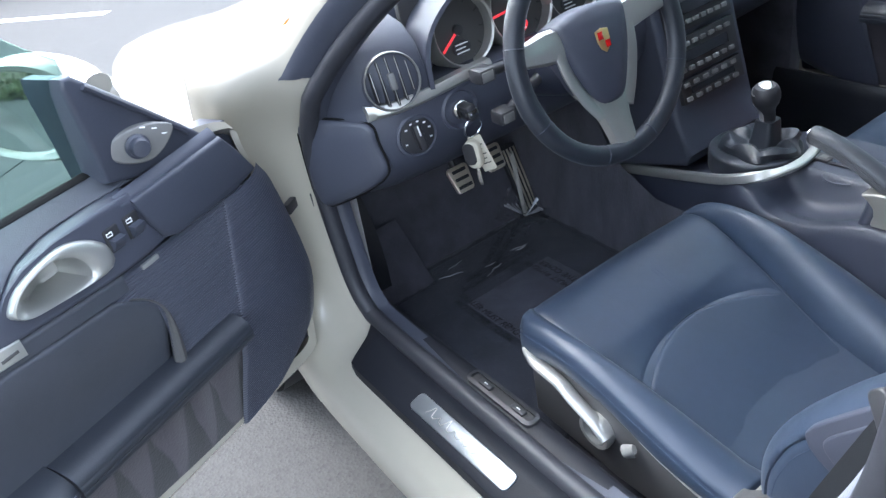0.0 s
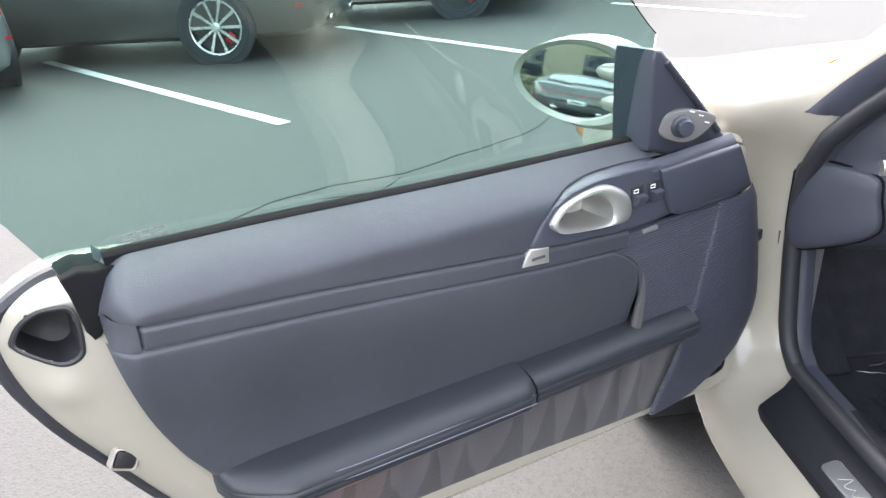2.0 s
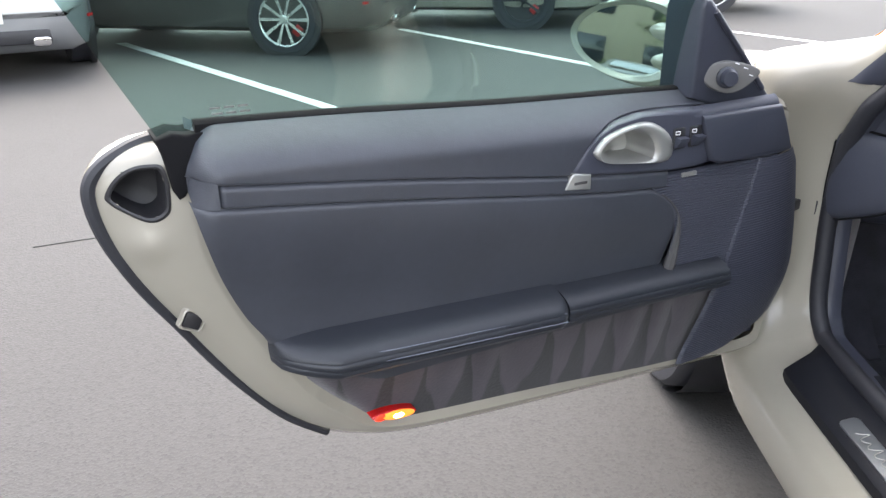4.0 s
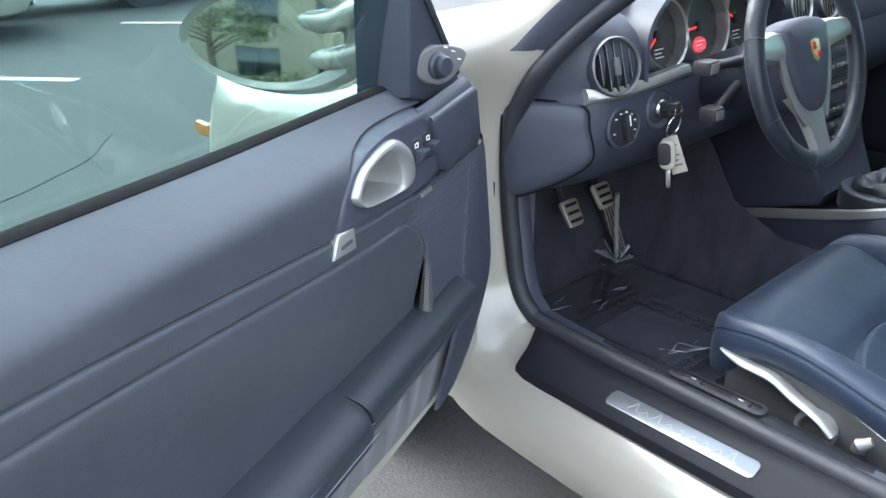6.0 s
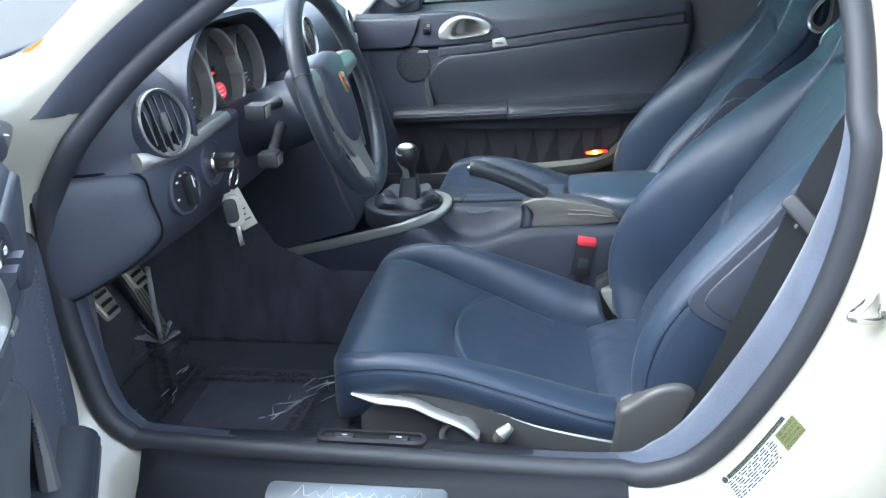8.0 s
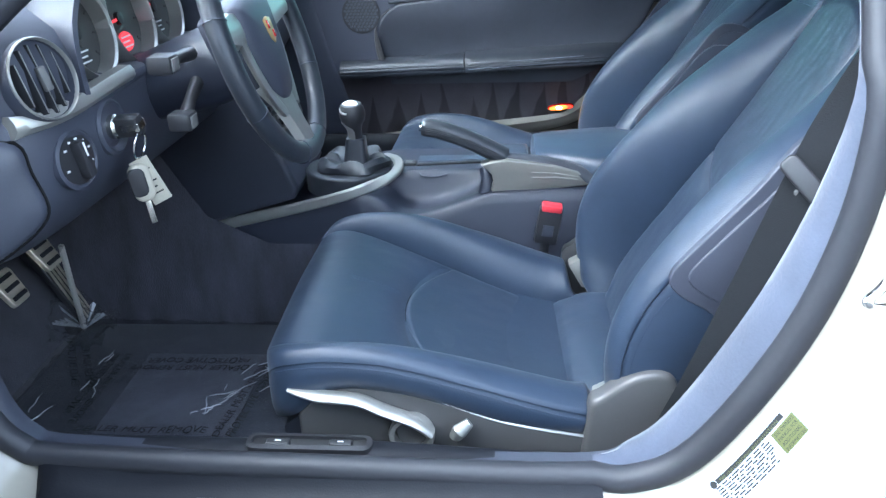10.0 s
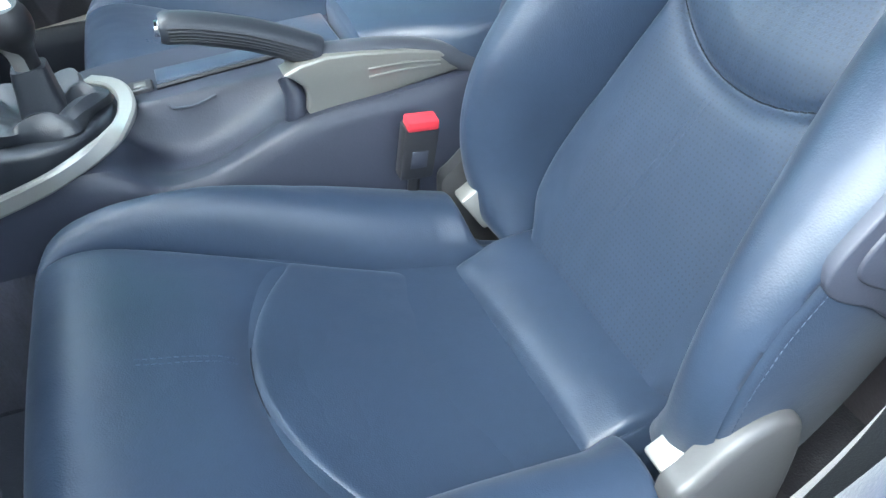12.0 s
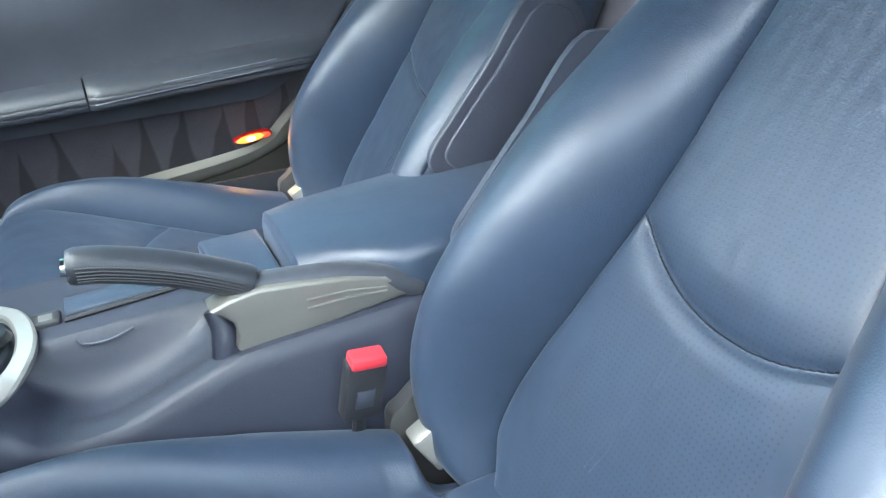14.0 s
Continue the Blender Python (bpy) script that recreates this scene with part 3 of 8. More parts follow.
        rings.append(ring)
    loft(bm, rings, True, (False, True))
    part("door_handle", bm, SILVER_PAINT, root, "satin silver oval pull handle")
    # window switches
    for s in ((0.388, 0.355) if open_door else (0.365,)):
        bm = bmesh.new()
        box(bm, (s - 0.012, -0.004, 0.872), (s + 0.012, 0.004, 0.905), 0.003, Matrix.Translation((0, 0.1055 * sg, 0)))
        sw = part("window_switch", bm, BLACK, root, "black rocker switch")
        bm = bmesh.new()
        tube(bm, [P(s + 0.001, 0.1098, 0.895), P(s + 0.001, 0.1098, 0.900), P(s + 0.009, 0.1098, 0.900), P(s + 0.009, 0.1098, 0.896), P(s + 0.001, 0.1098, 0.895)], 0.0009, 5)
        part("switch_mark", bm, INK_WHITE, sw)
        bm = bmesh.new()
        loft(bm, [[P(x, n, z) for n, z in ((0.106, 0.874), (0.113, 0.876), (0.121, 0.887), (0.121, 0.891), (0.112, 0.892), (0.106, 0.891))] for x in (s - 0.009, s - 0.008, s + 0.008, s + 0.009)], True, (True, True))
        part("switch_tongue", bm, NAVY_DARK, sw)
    # smooth corner box ahead of the switches and the ledge above it
    bm = bmesh.new()
    prism(bm, [(0.345, 0.919), (0.336, 0.880), (0.318, 0.845), (0.297, 0.837), (0.171, 0.829), (0.095, 0.826), (0.125, 0.875), (0.158, 0.914)], lambda a, b, d: P(a, d - 0.30 * max(0, 0.2 - a), b), 0.03, 0.112, 0.007)
    part("corner_box", bm, NAVY_DARK, root, "dark smooth trim corner")
    bm = bmesh.new()
    sheet(bm, 20, 8, lambda u, v: P(0.36 - 0.20 * u, 0.108 - 0.012 * v ** 2 - 0.016 * u, 0.9145 + 0.0165 * v - 0.002 * u))
    part("corner_ledge", bm, NAVY_VINYL, root)
    # bright tag and small badge
    bm = bmesh.new()
    prism(bm, [(0.548, 0.834), (0.592, 0.839), (0.584, 0.858), (0.578, 0.862), (0.548, 0.857)], lambda a, b, d: P(a, d, b), 0.10, 0.1085, 0.003)
    tag = part("airbag_tag", bm, SILVER_PAINT, root, "small silver tag")
    bm = bmesh.new()
    box(bm, (0.556, 0.1088 * sg - 0.0006, 0.845), (0.578, 0.1088 * sg + 0.0006, 0.849), 0.0003)
    part("tag_print", bm, GREY, tag)
    bm = bmesh.new()
    box(bm, (0.335, 0.0985 * sg - 0.003, 0.822), (0.365, 0.0985 * sg + 0.003, 0.829), 0.0012)
    part("audio_badge", bm, SILVER_PAINT, root)
    # triangle that carries the mirror switch
    bm = bmesh.new()
    tri = [(0.345, 0.940), (0.352, 1.00), (0.360, 1.07), (0.358, 1.086), (0.342, 1.085), (0.268, 1.018), (0.215, 0.968), (0.160, 0.914), (0.20, 0.916), (0.30, 0.924)]
    prism(bm, tri, lambda a, b, d: P(a, d + (b - 0.95) * 0.12, b), 0.010, 0.084, 0.007)
    part("mirror_triangle", bm, NAVY_DARK, root)
    bm = bmesh.new()
    tube(bm, [P(0.335, 0.100, 1.068), P(0.262, 0.092, 1.002), P(0.20, 0.086, 0.942)], 0.0045, 8)
    part("triangle_rib", bm, NAVY_DARK, root)
    bm = bmesh.new()
    prism(bm, round_line([(0.331, 0.972), (0.318, 0.955), (0.288, 0.945), (0.262, 0.956), (0.247, 0.979), (0.284, 0.993), (0.318, 0.990)]), lambda a, b, d: P(a, d + (0.325 - a) * 0.40, b), 0.06, 0.0880, 0.003)
    knob_base = part("switch_plate", bm, GREY_LIGHT, root)
    bm = bmesh.new()
    revolve(bm, [(0.0165, 0), (0.0165, 0.004), (0.0135, 0.007), (0.013, 0.014), (0.011, 0.017), (0.004, 0.0175)], axes(P(0.296, 0.0985, 0.970), (1, -0.40 * sg, 0), (0, 0, -1 if not flip else 1)), 20, (False, True))
    part("mirror_knob", bm, NAVY_DARK, knob_base)
    for ds, dz in ((-0.027, 0.012), (-0.014, 0.019), (-0.036, 0.001)):
        bm = bmesh.new()
        tube(bm, [P(0.297 + ds - 0.003, 0.0885 + 0.4 * (0.031 - ds), 0.970 + dz), P(0.297 + ds + 0.003, 0.0885 + 0.4 * (0.025 - ds), 0.970 + dz + 0.002)], 0.0009, 5)
        part("switch_mark", bm, INK_WHITE, knob_base)

    # painted shell, hollow at its rear end
    skin = [(1.121, 0.955), (1.157, 0.948), (1.187, 0.929), (1.202, 0.897), (1.197, 0.855), (1.180, 0.805), (1.160, 0.765), (1.122, 0.703), (1.082, 0.637), (1.045, 0.582), (1.005, 0.535),
            (0.955, 0.490), (0.902, 0.460), (0.806, 0.434), (0.60, 0.412), (0.25, 0.388), (0.07, 0.385), (0.035, 0.43), (0.03, 0.55), (0.04, 0.72), (0.06, 0.82), (0.10, 0.87), (0.33, 0.89), (0.75, 0.905), (1.0, 0.938), (1.07, 0.950)]
    inner_edge = [(1.073, 0.957), (1.080, 0.950), (1.085, 0.935), (1.088, 0.89), (1.085, 0.845), (1.078, 0.805), (1.064, 0.765), (1.042, 0.713), (1.010, 0.655), (0.985, 0.615), (0.955, 0.572),
                  (0.915, 0.535), (0.880, 0.505), (0.80, 0.484), (0.60, 0.465), (0.25, 0.437), (0.09, 0.425), (0.06, 0.46), (0.055, 0.56), (0.06, 0.72), (0.08, 0.85), (0.11, 0.90), (0.33, 0.928), (0.75, 0.945), (1.0, 0.952), (1.05, 0.956)]
    a = spline([P(s, 0, z) for s, z in skin], 7, True)
    b = spline([P(s, 0, z) for s, z in inner_edge], 7, True)

    def at(p, n):
        return Vector((p.x, n * sg, p.z))
    roll = [(0.0, 0.052), (0.06, 0.050), (0.45, 0.032), (0.82, 0.004), (0.95, -0.010), (1.0, -0.016)]

    def bead(p):
        """A soft moulded swelling below the hollow."""
        return 0.010 * math.exp(-(((p.x - 1.145) / 0.022) ** 2) - ((p.z - 0.835) / 0.022) ** 2)
    rings = [[at(q + (q - p) * 0.45, 0.046) for p, q in zip(a, b)]]
    for i in range(23):
        t = i / 22
        ring = []
        for p, q in zip(a, b):
            w = q.lerp(p, t)
            ring.append(at(w, lerp_table(roll, t) + bead(w)))
        rings.append(ring)
    rings.append([at(p, -0.026) for p in a])
    for n, k in ((-0.05, 0.995), (-0.085, 0.97), (-0.105, 0.92), (-0.115, 0.80), (-0.118, 0.5)):
        c = Vector((0.6, 0, 0.70))
        rings.append([at(c + (p - c) * k, n) for p in a])
    bm = bmesh.new()
    loft(bm, rings, True, (False, True))
    dark = round_line([(1.175, 0.898), (1.163, 0.918), (1.145, 0.931), (1.126, 0.934), (1.117, 0.931), (1.113, 0.915), (1.114, 0.890), (1.117, 0.879), (1.127, 0.871), (1.140, 0.870), (1.158, 0.879), (1.172, 0.889)])
    dc = (1.139, 0.902)
    rim_r = [(math.hypot(s - dc[0], z - dc[1]), s, z) for s, z in polar(dark, dc, 120)]

    def inside(s, z, k):
        ang = math.atan2(z - dc[1], s - dc[0]) % (2 * math.pi)
        return math.hypot(s - dc[0], z - dc[1]) < k * rim_r[int(ang / (2 * math.pi) * 120) % 120][0]
    gone = [f for f in bm.faces if f.calc_center_median().y * sg > -0.02 and inside(f.calc_center_median().x, f.calc_center_median().z, 0.995)]
    bmesh.ops.delete(bm, geom=gone, context="FACES")
    part("shell", bm, PAINT, root, "white painted door shell")
    # rubber seal along the rear edge
    bm = bmesh.new()
    line = [P(s, -0.006, z) for s, z in ((1.090, 0.958), (1.118, 0.9555), (1.142, 0.949), (1.175, 0.931), (1.1925, 0.909), (1.194, 0.880), (1.186, 0.842), (1.170, 0.802), (1.150, 0.762), (1.114, 0.703), (1.074, 0.637), (1.03, 0.575), (0.985, 0.522), (0.93, 0.478))]
    tube(bm, spline(line, 5), 0.0088, 8)
    part("door_seal", bm, RUBBER, root)
    # dark hollow in the rear end and the latch
    bm = bmesh.new()
    rings = []
    for k, n in ((1.10, 0.0012), (1.0, 0.0026), (0.92, 0.001), (0.90, -0.030), (0.80, -0.045), (0.4, -0.050), (0.05, -0.050)):
        ring = []
        for _, s, z in rim_r:
            s1, z1 = dc[0] + (s - dc[0]) * k, dc[1] + (z - dc[1]) * k
            t = min(1.0, max(0.0, (s1 - 1.088) / 0.112))
            ring.append(P(s1, lerp_table(roll, t) + n, z1))
        rings.append(ring)
    loft(bm, rings, True, (False, True))
    part("end_cap", bm, BLACK, root, "black hollow in the door end")
    bm = bmesh.new()
    box(bm, (-0.0115, -0.012, -0.0105), (0.0115, 0.0068, 0.0105), 0.002, Matrix.Translation(P(1.104, 0.020, 0.724)) @ Matrix.Rotation(radians(-28), 4, "Y"))
    latch = part("latch", bm, BLACK, root)
    bm = bmesh.new()
    lat = Matrix.Translation(P(1.104, 0.020, 0.724)) @ Matrix.Rotation(radians(-28), 4, "Y")
    rings = [[lat @ Vector((a, n * sg, b)) for a, b in rounded(2 * w, 2 * w * 0.92, 0.004, 4)] for w, n in ((0.0165, -0.0040), (0.0152, 0.0058), (0.0134, 0.0070), (0.0122, 0.0055), (0.0120, 0.0020))]
    loft(bm, rings, True, (False, False))
    part("latch_frame", bm, PAINT, latch)
    # ragged weather strip between glass and shell
    bm = bmesh.new()
    prism(bm, [(1.119, 0.966), (1.101, 0.973), (1.086, 0.970), (1.066, 0.971), (1.070, 0.903), (1.079, 0.901), (1.085, 0.914), (1.095, 0.898), (1.102, 0.894), (1.108, 0.905), (1.111, 0.928), (1.114, 0.948)], lambda a, b, d: P(a, d - 0.3 * max(0, a - 1.09), b), 0.0, 0.058, 0.004)
    part("weather_block", bm, SEAL, root)
    bm = bmesh.new()
    rings = []
    for i in range(41):
        s = 0.33 + 0.745 * i / 40
        z = zt(s)
        rings.append([P(s, n, z + dz) for n, dz in ((0.053, -0.010), (0.053, -0.001), (0.050, 0.002), (0.041, 0.004), (0.037, 0.003), (0.037, -0.012))])
    loft(bm, rings, True, (True, True))
    part("window_seal", bm, SEAL, root)
    # glass
    bm = bmesh.new()
    lowl = [(0.30, 0.945), (0.50, 0.952), (0.80, 0.966), (1.106, 0.978)]
    upl = [(0.345, 1.105), (0.52, 1.225), (0.82, 1.285), (1.255, 1.240)]

    def pane(u, v, d):
        lo = (lerp_table([(i / 3, p[0]) for i, p in enumerate(lowl)], u), lerp_table([(i / 3, p[1]) for i, p in enumerate(lowl)], u))
        hi = (lerp_table([(i / 3, p[0]) for i, p in enumerate(upl)], u), lerp_table([(i / 3, p[1]) for i, p in enumerate(upl)], u))
        s, z = lo[0] + (hi[0] - lo[0]) * v, lo[1] - 0.03 * (1 - v) + (hi[1] - lo[1]) * v
        return P(s, 0.034 + d + 0.10 * v ** 1.3 * (hi[1] - lo[1]) / 0.3, z)
    loft(bm, [[pane(i / 24, j / 12, d) for i in range(25)] for d, js in ((0.002, range(13)), (-0.002, range(12, -1, -1))) for j in js], False, wrap=True)
    gl = part("window_glass", bm, GLASS, root, "green-tinted side window")
    gl.visible_shadow = False
    bm = bmesh.new()
    for j in range(4):
        for i in range(3):
            q = pane(0.90, 0.09 + j * 0.022, 0.0026)
            box(bm, (q.x + i * 0.016 - 0.02, q.y - 0.0003, q.z), (q.x + i * 0.016 - 0.008, q.y + 0.0003, q.z + 0.002))
    part("glass_stamp", bm, GREY_LIGHT, gl)

    # outside mirror on two arms
    bm = bmesh.new()
    mc = Vector((0.27, -0.165, 0.995))

    tip = Matrix.Rotation(radians(-8), 3, "Y") @ Matrix.Rotation(radians(14), 3, "Z")

    def shell_ring(k, ds):
        ring = []
        for i in range(40):
            t = 2 * math.pi * i / 40
            q = tip @ Vector((ds, 0.138 * k * math.cos(t) + 0.020 * step(0.86, 1.0, k), 0.074 * k * math.sin(t) * (1 + 0.10 * math.cos(t))))
            ring.append(P(mc.x + q.x, mc.y + q.y, mc.z + q.z))
        return ring
    rings = [shell_ring(0.80, 0.004), shell_ring(0.84, 0.011), shell_ring(0.93, 0.015), shell_ring(1.0, 0.008), shell_ring(1.06, -0.02), shell_ring(0.95, -0.05), shell_ring(0.78, -0.075),
             shell_ring(0.45, -0.092), shell_ring(0.1, -0.097)]
    loft(bm, rings, True, (False, True))
    mir = part("mirror_shell", bm, PAINT, root, "white oval outside mirror")
    bm = bmesh.new()
    loft(bm, [shell_ring(0.815, 0.003), shell_ring(0.80, 0.005), shell_ring(0.4, 0.006), shell_ring(0.05, 0.006)], True, (False, True))
    part("mirror_glass", bm, MIRROR, mir)
    for z0, z1 in ((1.030, 1.015), (0.975, 0.965)):
        bm = bmesh.new()
        tube(bm, spline([P(0.25, 0.01, z0), P(0.245, -0.03, z0), P(0.25, -0.07, z1), P(0.24, -0.12, z1)], 4), 0.021, 12, flat=0.8)
        part("mirror_arm", bm, PAINT, mir)
    return root


ARM_LEATHER = leather("dark armrest leather", (0.011, 0.014, 0.021), 0.46)
STITCH = mat("grey thread", (0.16, 0.17, 0.21), 0.8, vary=0.1)
SILVER_PAINT = mat("silver painted plastic", (0.42, 0.42, 0.40), 0.38, 0.7, vary=0.05, fine=500, bump=0.03)
GREY_LIGHT = mat("mid grey plastic", (0.13, 0.128, 0.125), 0.5, vary=0.08)


def nap_suede():
    """Suede whose nap lies in two directions: pointed dark strokes that rise from the foot."""
    m = mat("brushed suede", (0.044, 0.037, 0.047), 0.95, vary=0.25, scale=14, fine=260, bump=0.25, sheen=0.4)
    nt = m.node_tree
    nd, lk = nt.nodes, nt.links
    b = nd["Principled BSDF"]
    base = b.inputs["Base Color"].links[0].from_socket
    co = nd.new("ShaderNodeTexCoord")
    sp = nd.new("ShaderNodeSeparateXYZ")
    lk.new(co.outputs["Object"], sp.inputs[0])
    ns = nd.new("ShaderNodeTexNoise")
    ns.inputs["Scale"].default_value, ns.inputs["Detail"].default_value = 9, 3
    up = nd.new("ShaderNodeMapping")
    up.inputs["Scale"].default_value = (1, 1, 0.25)
    lk.new(co.outputs["Object"], up.inputs["Vector"])
    lk.new(up.outputs["Vector"], ns.inputs["Vector"])

    def calc(op, a, b):
        n = nd.new("ShaderNodeMath")
        n.operation = op
        for i, v in enumerate((a, b)):
            if isinstance(v, (int, float)):
                n.inputs[i].default_value = v
            else:
                lk.new(v, n.inputs[i])
        return n.outputs[0]
    phase = calc("ADD", calc("MULTIPLY", sp.outputs["X"], 15.0), calc("MULTIPLY", ns.outputs["Fac"], 1.2))
    tooth = calc("POWER", calc("MULTIPLY", calc("PINGPONG", phase, 0.5), 2.0), 1.7)
    reach = calc("MULTIPLY", tooth, calc("ADD", 0.02, calc("MULTIPLY", ns.outputs["Fac"], 0.24)))
    foot = calc("ADD", 0.428, calc("MULTIPLY", sp.outputs["X"], 0.085))
    edge_v = calc("SUBTRACT", calc("ADD", foot, reach), sp.outputs["Z"])
    rp = nd.new("ShaderNodeValToRGB")
    rp.color_ramp.elements[0].position, rp.color_ramp.elements[1].position = 0.0, 0.022
    rp.color_ramp.elements[0].color, rp.color_ramp.elements[1].color = (1, 1, 1, 1), (0.20, 0.20, 0.22, 1)
    lk.new(edge_v, rp.inputs["Fac"])
    mu = nd.new("ShaderNodeMix")
    mu.data_type, mu.blend_type = "RGBA", "MULTIPLY"
    mu.inputs["Factor"].default_value = 0.95
    lk.new(base, mu.inputs["A"]), lk.new(rp.outputs["Color"], mu.inputs["B"])
    lk.new(mu.outputs["Result"], b.inputs["Base Color"])
    return m


SUEDE_NAP = nap_suede()
HINGE = Vector((-0.627, -0.040, 0))
DOOR_M = Matrix(((0.4542, 0.8909, 0, HINGE.x), (-0.8909, 0.4542, 0, HINGE.y), (0, 0, 1, 0), (0, 0, 0, 1)))
build_door("driver_door", "open white car door with navy leather trim and tinted window", DOOR_M, False, True)
build_door("passenger_door", "closed far car door with dark navy trim and silver handle",
           Matrix.Translation((-0.605, 1.465, 0)), True, False)

# ---- car body ----
STEEL_PALE = mat("pale brushed steel", (0.24, 0.26, 0.28), 0.34, 0.8, vary=0.06, fine=400, bump=0.03)
ROOF = mat("grey headlining", (0.10, 0.10, 0.11), 0.9, vary=0.1, fine=300, bump=0.2)
body = thing("sports_car", "white two-seat sports car with its driver door open", "car")
OPENING = [(-0.46, 0.456), (-0.52, 0.472), (-0.550, 0.515), (-0.563, 0.59), (-0.572, 0.684), (-0.566, 0.795), (-0.53, 0.868), (-0.448, 0.965),
           (-0.338, 1.053), (-0.20, 1.135), (-0.02, 1.205), (0.18, 1.235), (0.34, 1.19), (0.405, 1.08), (0.422, 0.95), (0.412, 0.83),
           (0.385, 0.72), (0.345, 0.62), (0.285, 0.512), (0.235, 0.464), (0.16, 0.442), (-0.15, 0.447)]


def side_y(z):
    return 0.035 + 0.42 * max(0, z - 0.90)


loop = spline([(x, 0, z) for x, z in OPENING], 6, True)
mid = Vector((-0.07, 0, 0.80))


def loop_ring(out, dy, drop=0.0):
    """The door opening, grown outwards by out and moved dy towards the outside."""
    k = len(loop)
    ring = []
    for i, p in enumerate(loop):
        t = loop[(i + 1) % k] - loop[i - 1]
        nrm = Vector((t.z, 0, -t.x)).normalized()
        if nrm.dot(p - mid) < 0:
            nrm = -nrm
        q = p + nrm * out
        ring.append(Vector((q.x, side_y(p.z) - dy, q.z)))
    return ring


POST = [(0.002, -0.006), (0.004, 0.0), (0.022, 0.026), (0.046, 0.048), (0.060, 0.075), (0.078, 0.118), (0.098, 0.138), (0.14, 0.148), (0.17, 0.14)]
PILLAR = [(0.002, -0.006), (0.004, 0.0), (0.018, 0.020), (0.038, 0.034), (0.056, 0.038), (0.076, 0.034), (0.094, 0.020), (0.104, -0.005), (0.106, -0.035)]


def pillar_share(i):
    """1 along the slim screen pillar and roof rail, 0 at the posts."""
    k = i / 6
    return step(5.9, 6.9, k) * step(14.2, 12.6, k)


def frame_ring(j):
    a, b = loop_ring(*POST[j]), loop_ring(*PILLAR[j])
    return [p.lerp(q, pillar_share(i)) for i, (p, q) in enumerate(zip(a, b))]


bm = bmesh.new()
loft(bm, [frame_ring(j) for j in range(9)], True)
part("door_frame", bm, PAINT, body, "white painted door opening")
bm = bmesh.new()
rings = []
for out, dy in ((0.006, 0.004), (0.010, 0.016), (0.022, 0.030), (0.036, 0.0385), (0.043, 0.040), (0.045, 0.034)):
    r = loop_ring(out, dy)
    rings.append([Vector((r[i].x, r[i].y - 0.001, max(r[i].z, 0.937))) for i in range(37, 78)])
loft(bm, rings, False)
part("pillar_lining", bm, NAVY_DARK, body, "dark grey pillar lining")
K = len(loop)
swell = [max(0.0, math.sin(math.pi * (i / 6 - 14.2) / 5.6)) ** 0.6 if 14.2 < i / 6 < 19.8 else 0.0 for i in range(K)]
bm = bmesh.new()
tube(bm, [p.lerp(q, w) for p, q, w in zip(loop_ring(0.0, 0.004), loop_ring(0.023, 0.022), swell)], [0.0160 + 0.0015 * w for w in swell], 12, True)
part("opening_seal", bm, RUBBER, body, "thick dark rubber seal")
def trim_ring(inn, dy):
    """Inner lining of the opening, thin along the sill."""
    thin, full = loop_ring(-0.001, dy), loop_ring(inn, dy)
    return [thin[i].lerp(full[i], step(0.5, 2.5, i / 6) * step(13.4, 12.4, i / 6) * (1 - 0.85 * step(5.6, 6.6, i / 6))) for i in range(len(loop))]


bm = bmesh.new()
loft(bm, [trim_ring(-0.006, -0.008), trim_ring(-0.011, -0.014), trim_ring(-0.013, -0.024), trim_ring(-0.010, -0.036)], True)
part("inner_trim", bm, NAVY_DARK, body)
bm = bmesh.new()
lo, hi = 13 * 6, 20 * 6
def edging_ring(out, dy, deep, dy_deep):
    """A ring behind the seal that broadens along the rear post."""
    a, b = loop_ring(out, dy), loop_ring(deep, dy_deep)
    return [p.lerp(q, w) for p, q, w in zip(a, b, swell)][lo:hi]


loft(bm, [edging_ring(0.004, -0.002, 0.026, 0.032), edging_ring(0.003, -0.003, 0.019, 0.0255), edging_ring(-0.004, -0.004, 0.004, 0.004), edging_ring(-0.008, -0.006, -0.002, -0.008), edging_ring(-0.008, -0.022, -0.008, -0.022), edging_ring(0.006, -0.038, -0.006, -0.038),
          edging_ring(0.030, -0.062, 0.020, -0.062), edging_ring(0.075, -0.095, 0.07, -0.095), edging_ring(0.13, -0.12, 0.12, -0.12)], False)
part("suede_edging", bm, SUEDE_LIGHT, body, "pale blue suede edging")
# black sill cover with its bright plate
bm = bmesh.new()
sill = [(-0.052, 0.385), (-0.050, 0.402), (-0.040, 0.410), (0.000, 0.4215), (0.012, 0.430), (0.018, 0.442), (0.020, 0.40)]
rings = []
for i in range(31):
    x = -0.508 + 0.703 * i / 30
    k = 1.0 if x > -0.466 else math.sqrt(max(0.05, 1 - ((x + 0.466) / 0.043) ** 2))
    rings.append([(x + (0.02 * (1 - k)), 0.02 + (y - 0.02) * (0.35 + 0.65 * k), z + 0.004 + (0.018 * step(-0.34, -0.50, x) if y > -0.01 else 0)) for y, z in sill])
loft(bm, rings, True, (True, True))
part("sill_cover", bm, SILL, body, "black ribbed sill cover")


def on_sill(a, b, d):
    """A point on the sloping top of the sill cover: a along the car, b across it."""
    y = -0.020 + b
    return Vector((a, y - d * 0.27, 0.414 + (y + 0.04) * 0.2875 + d))


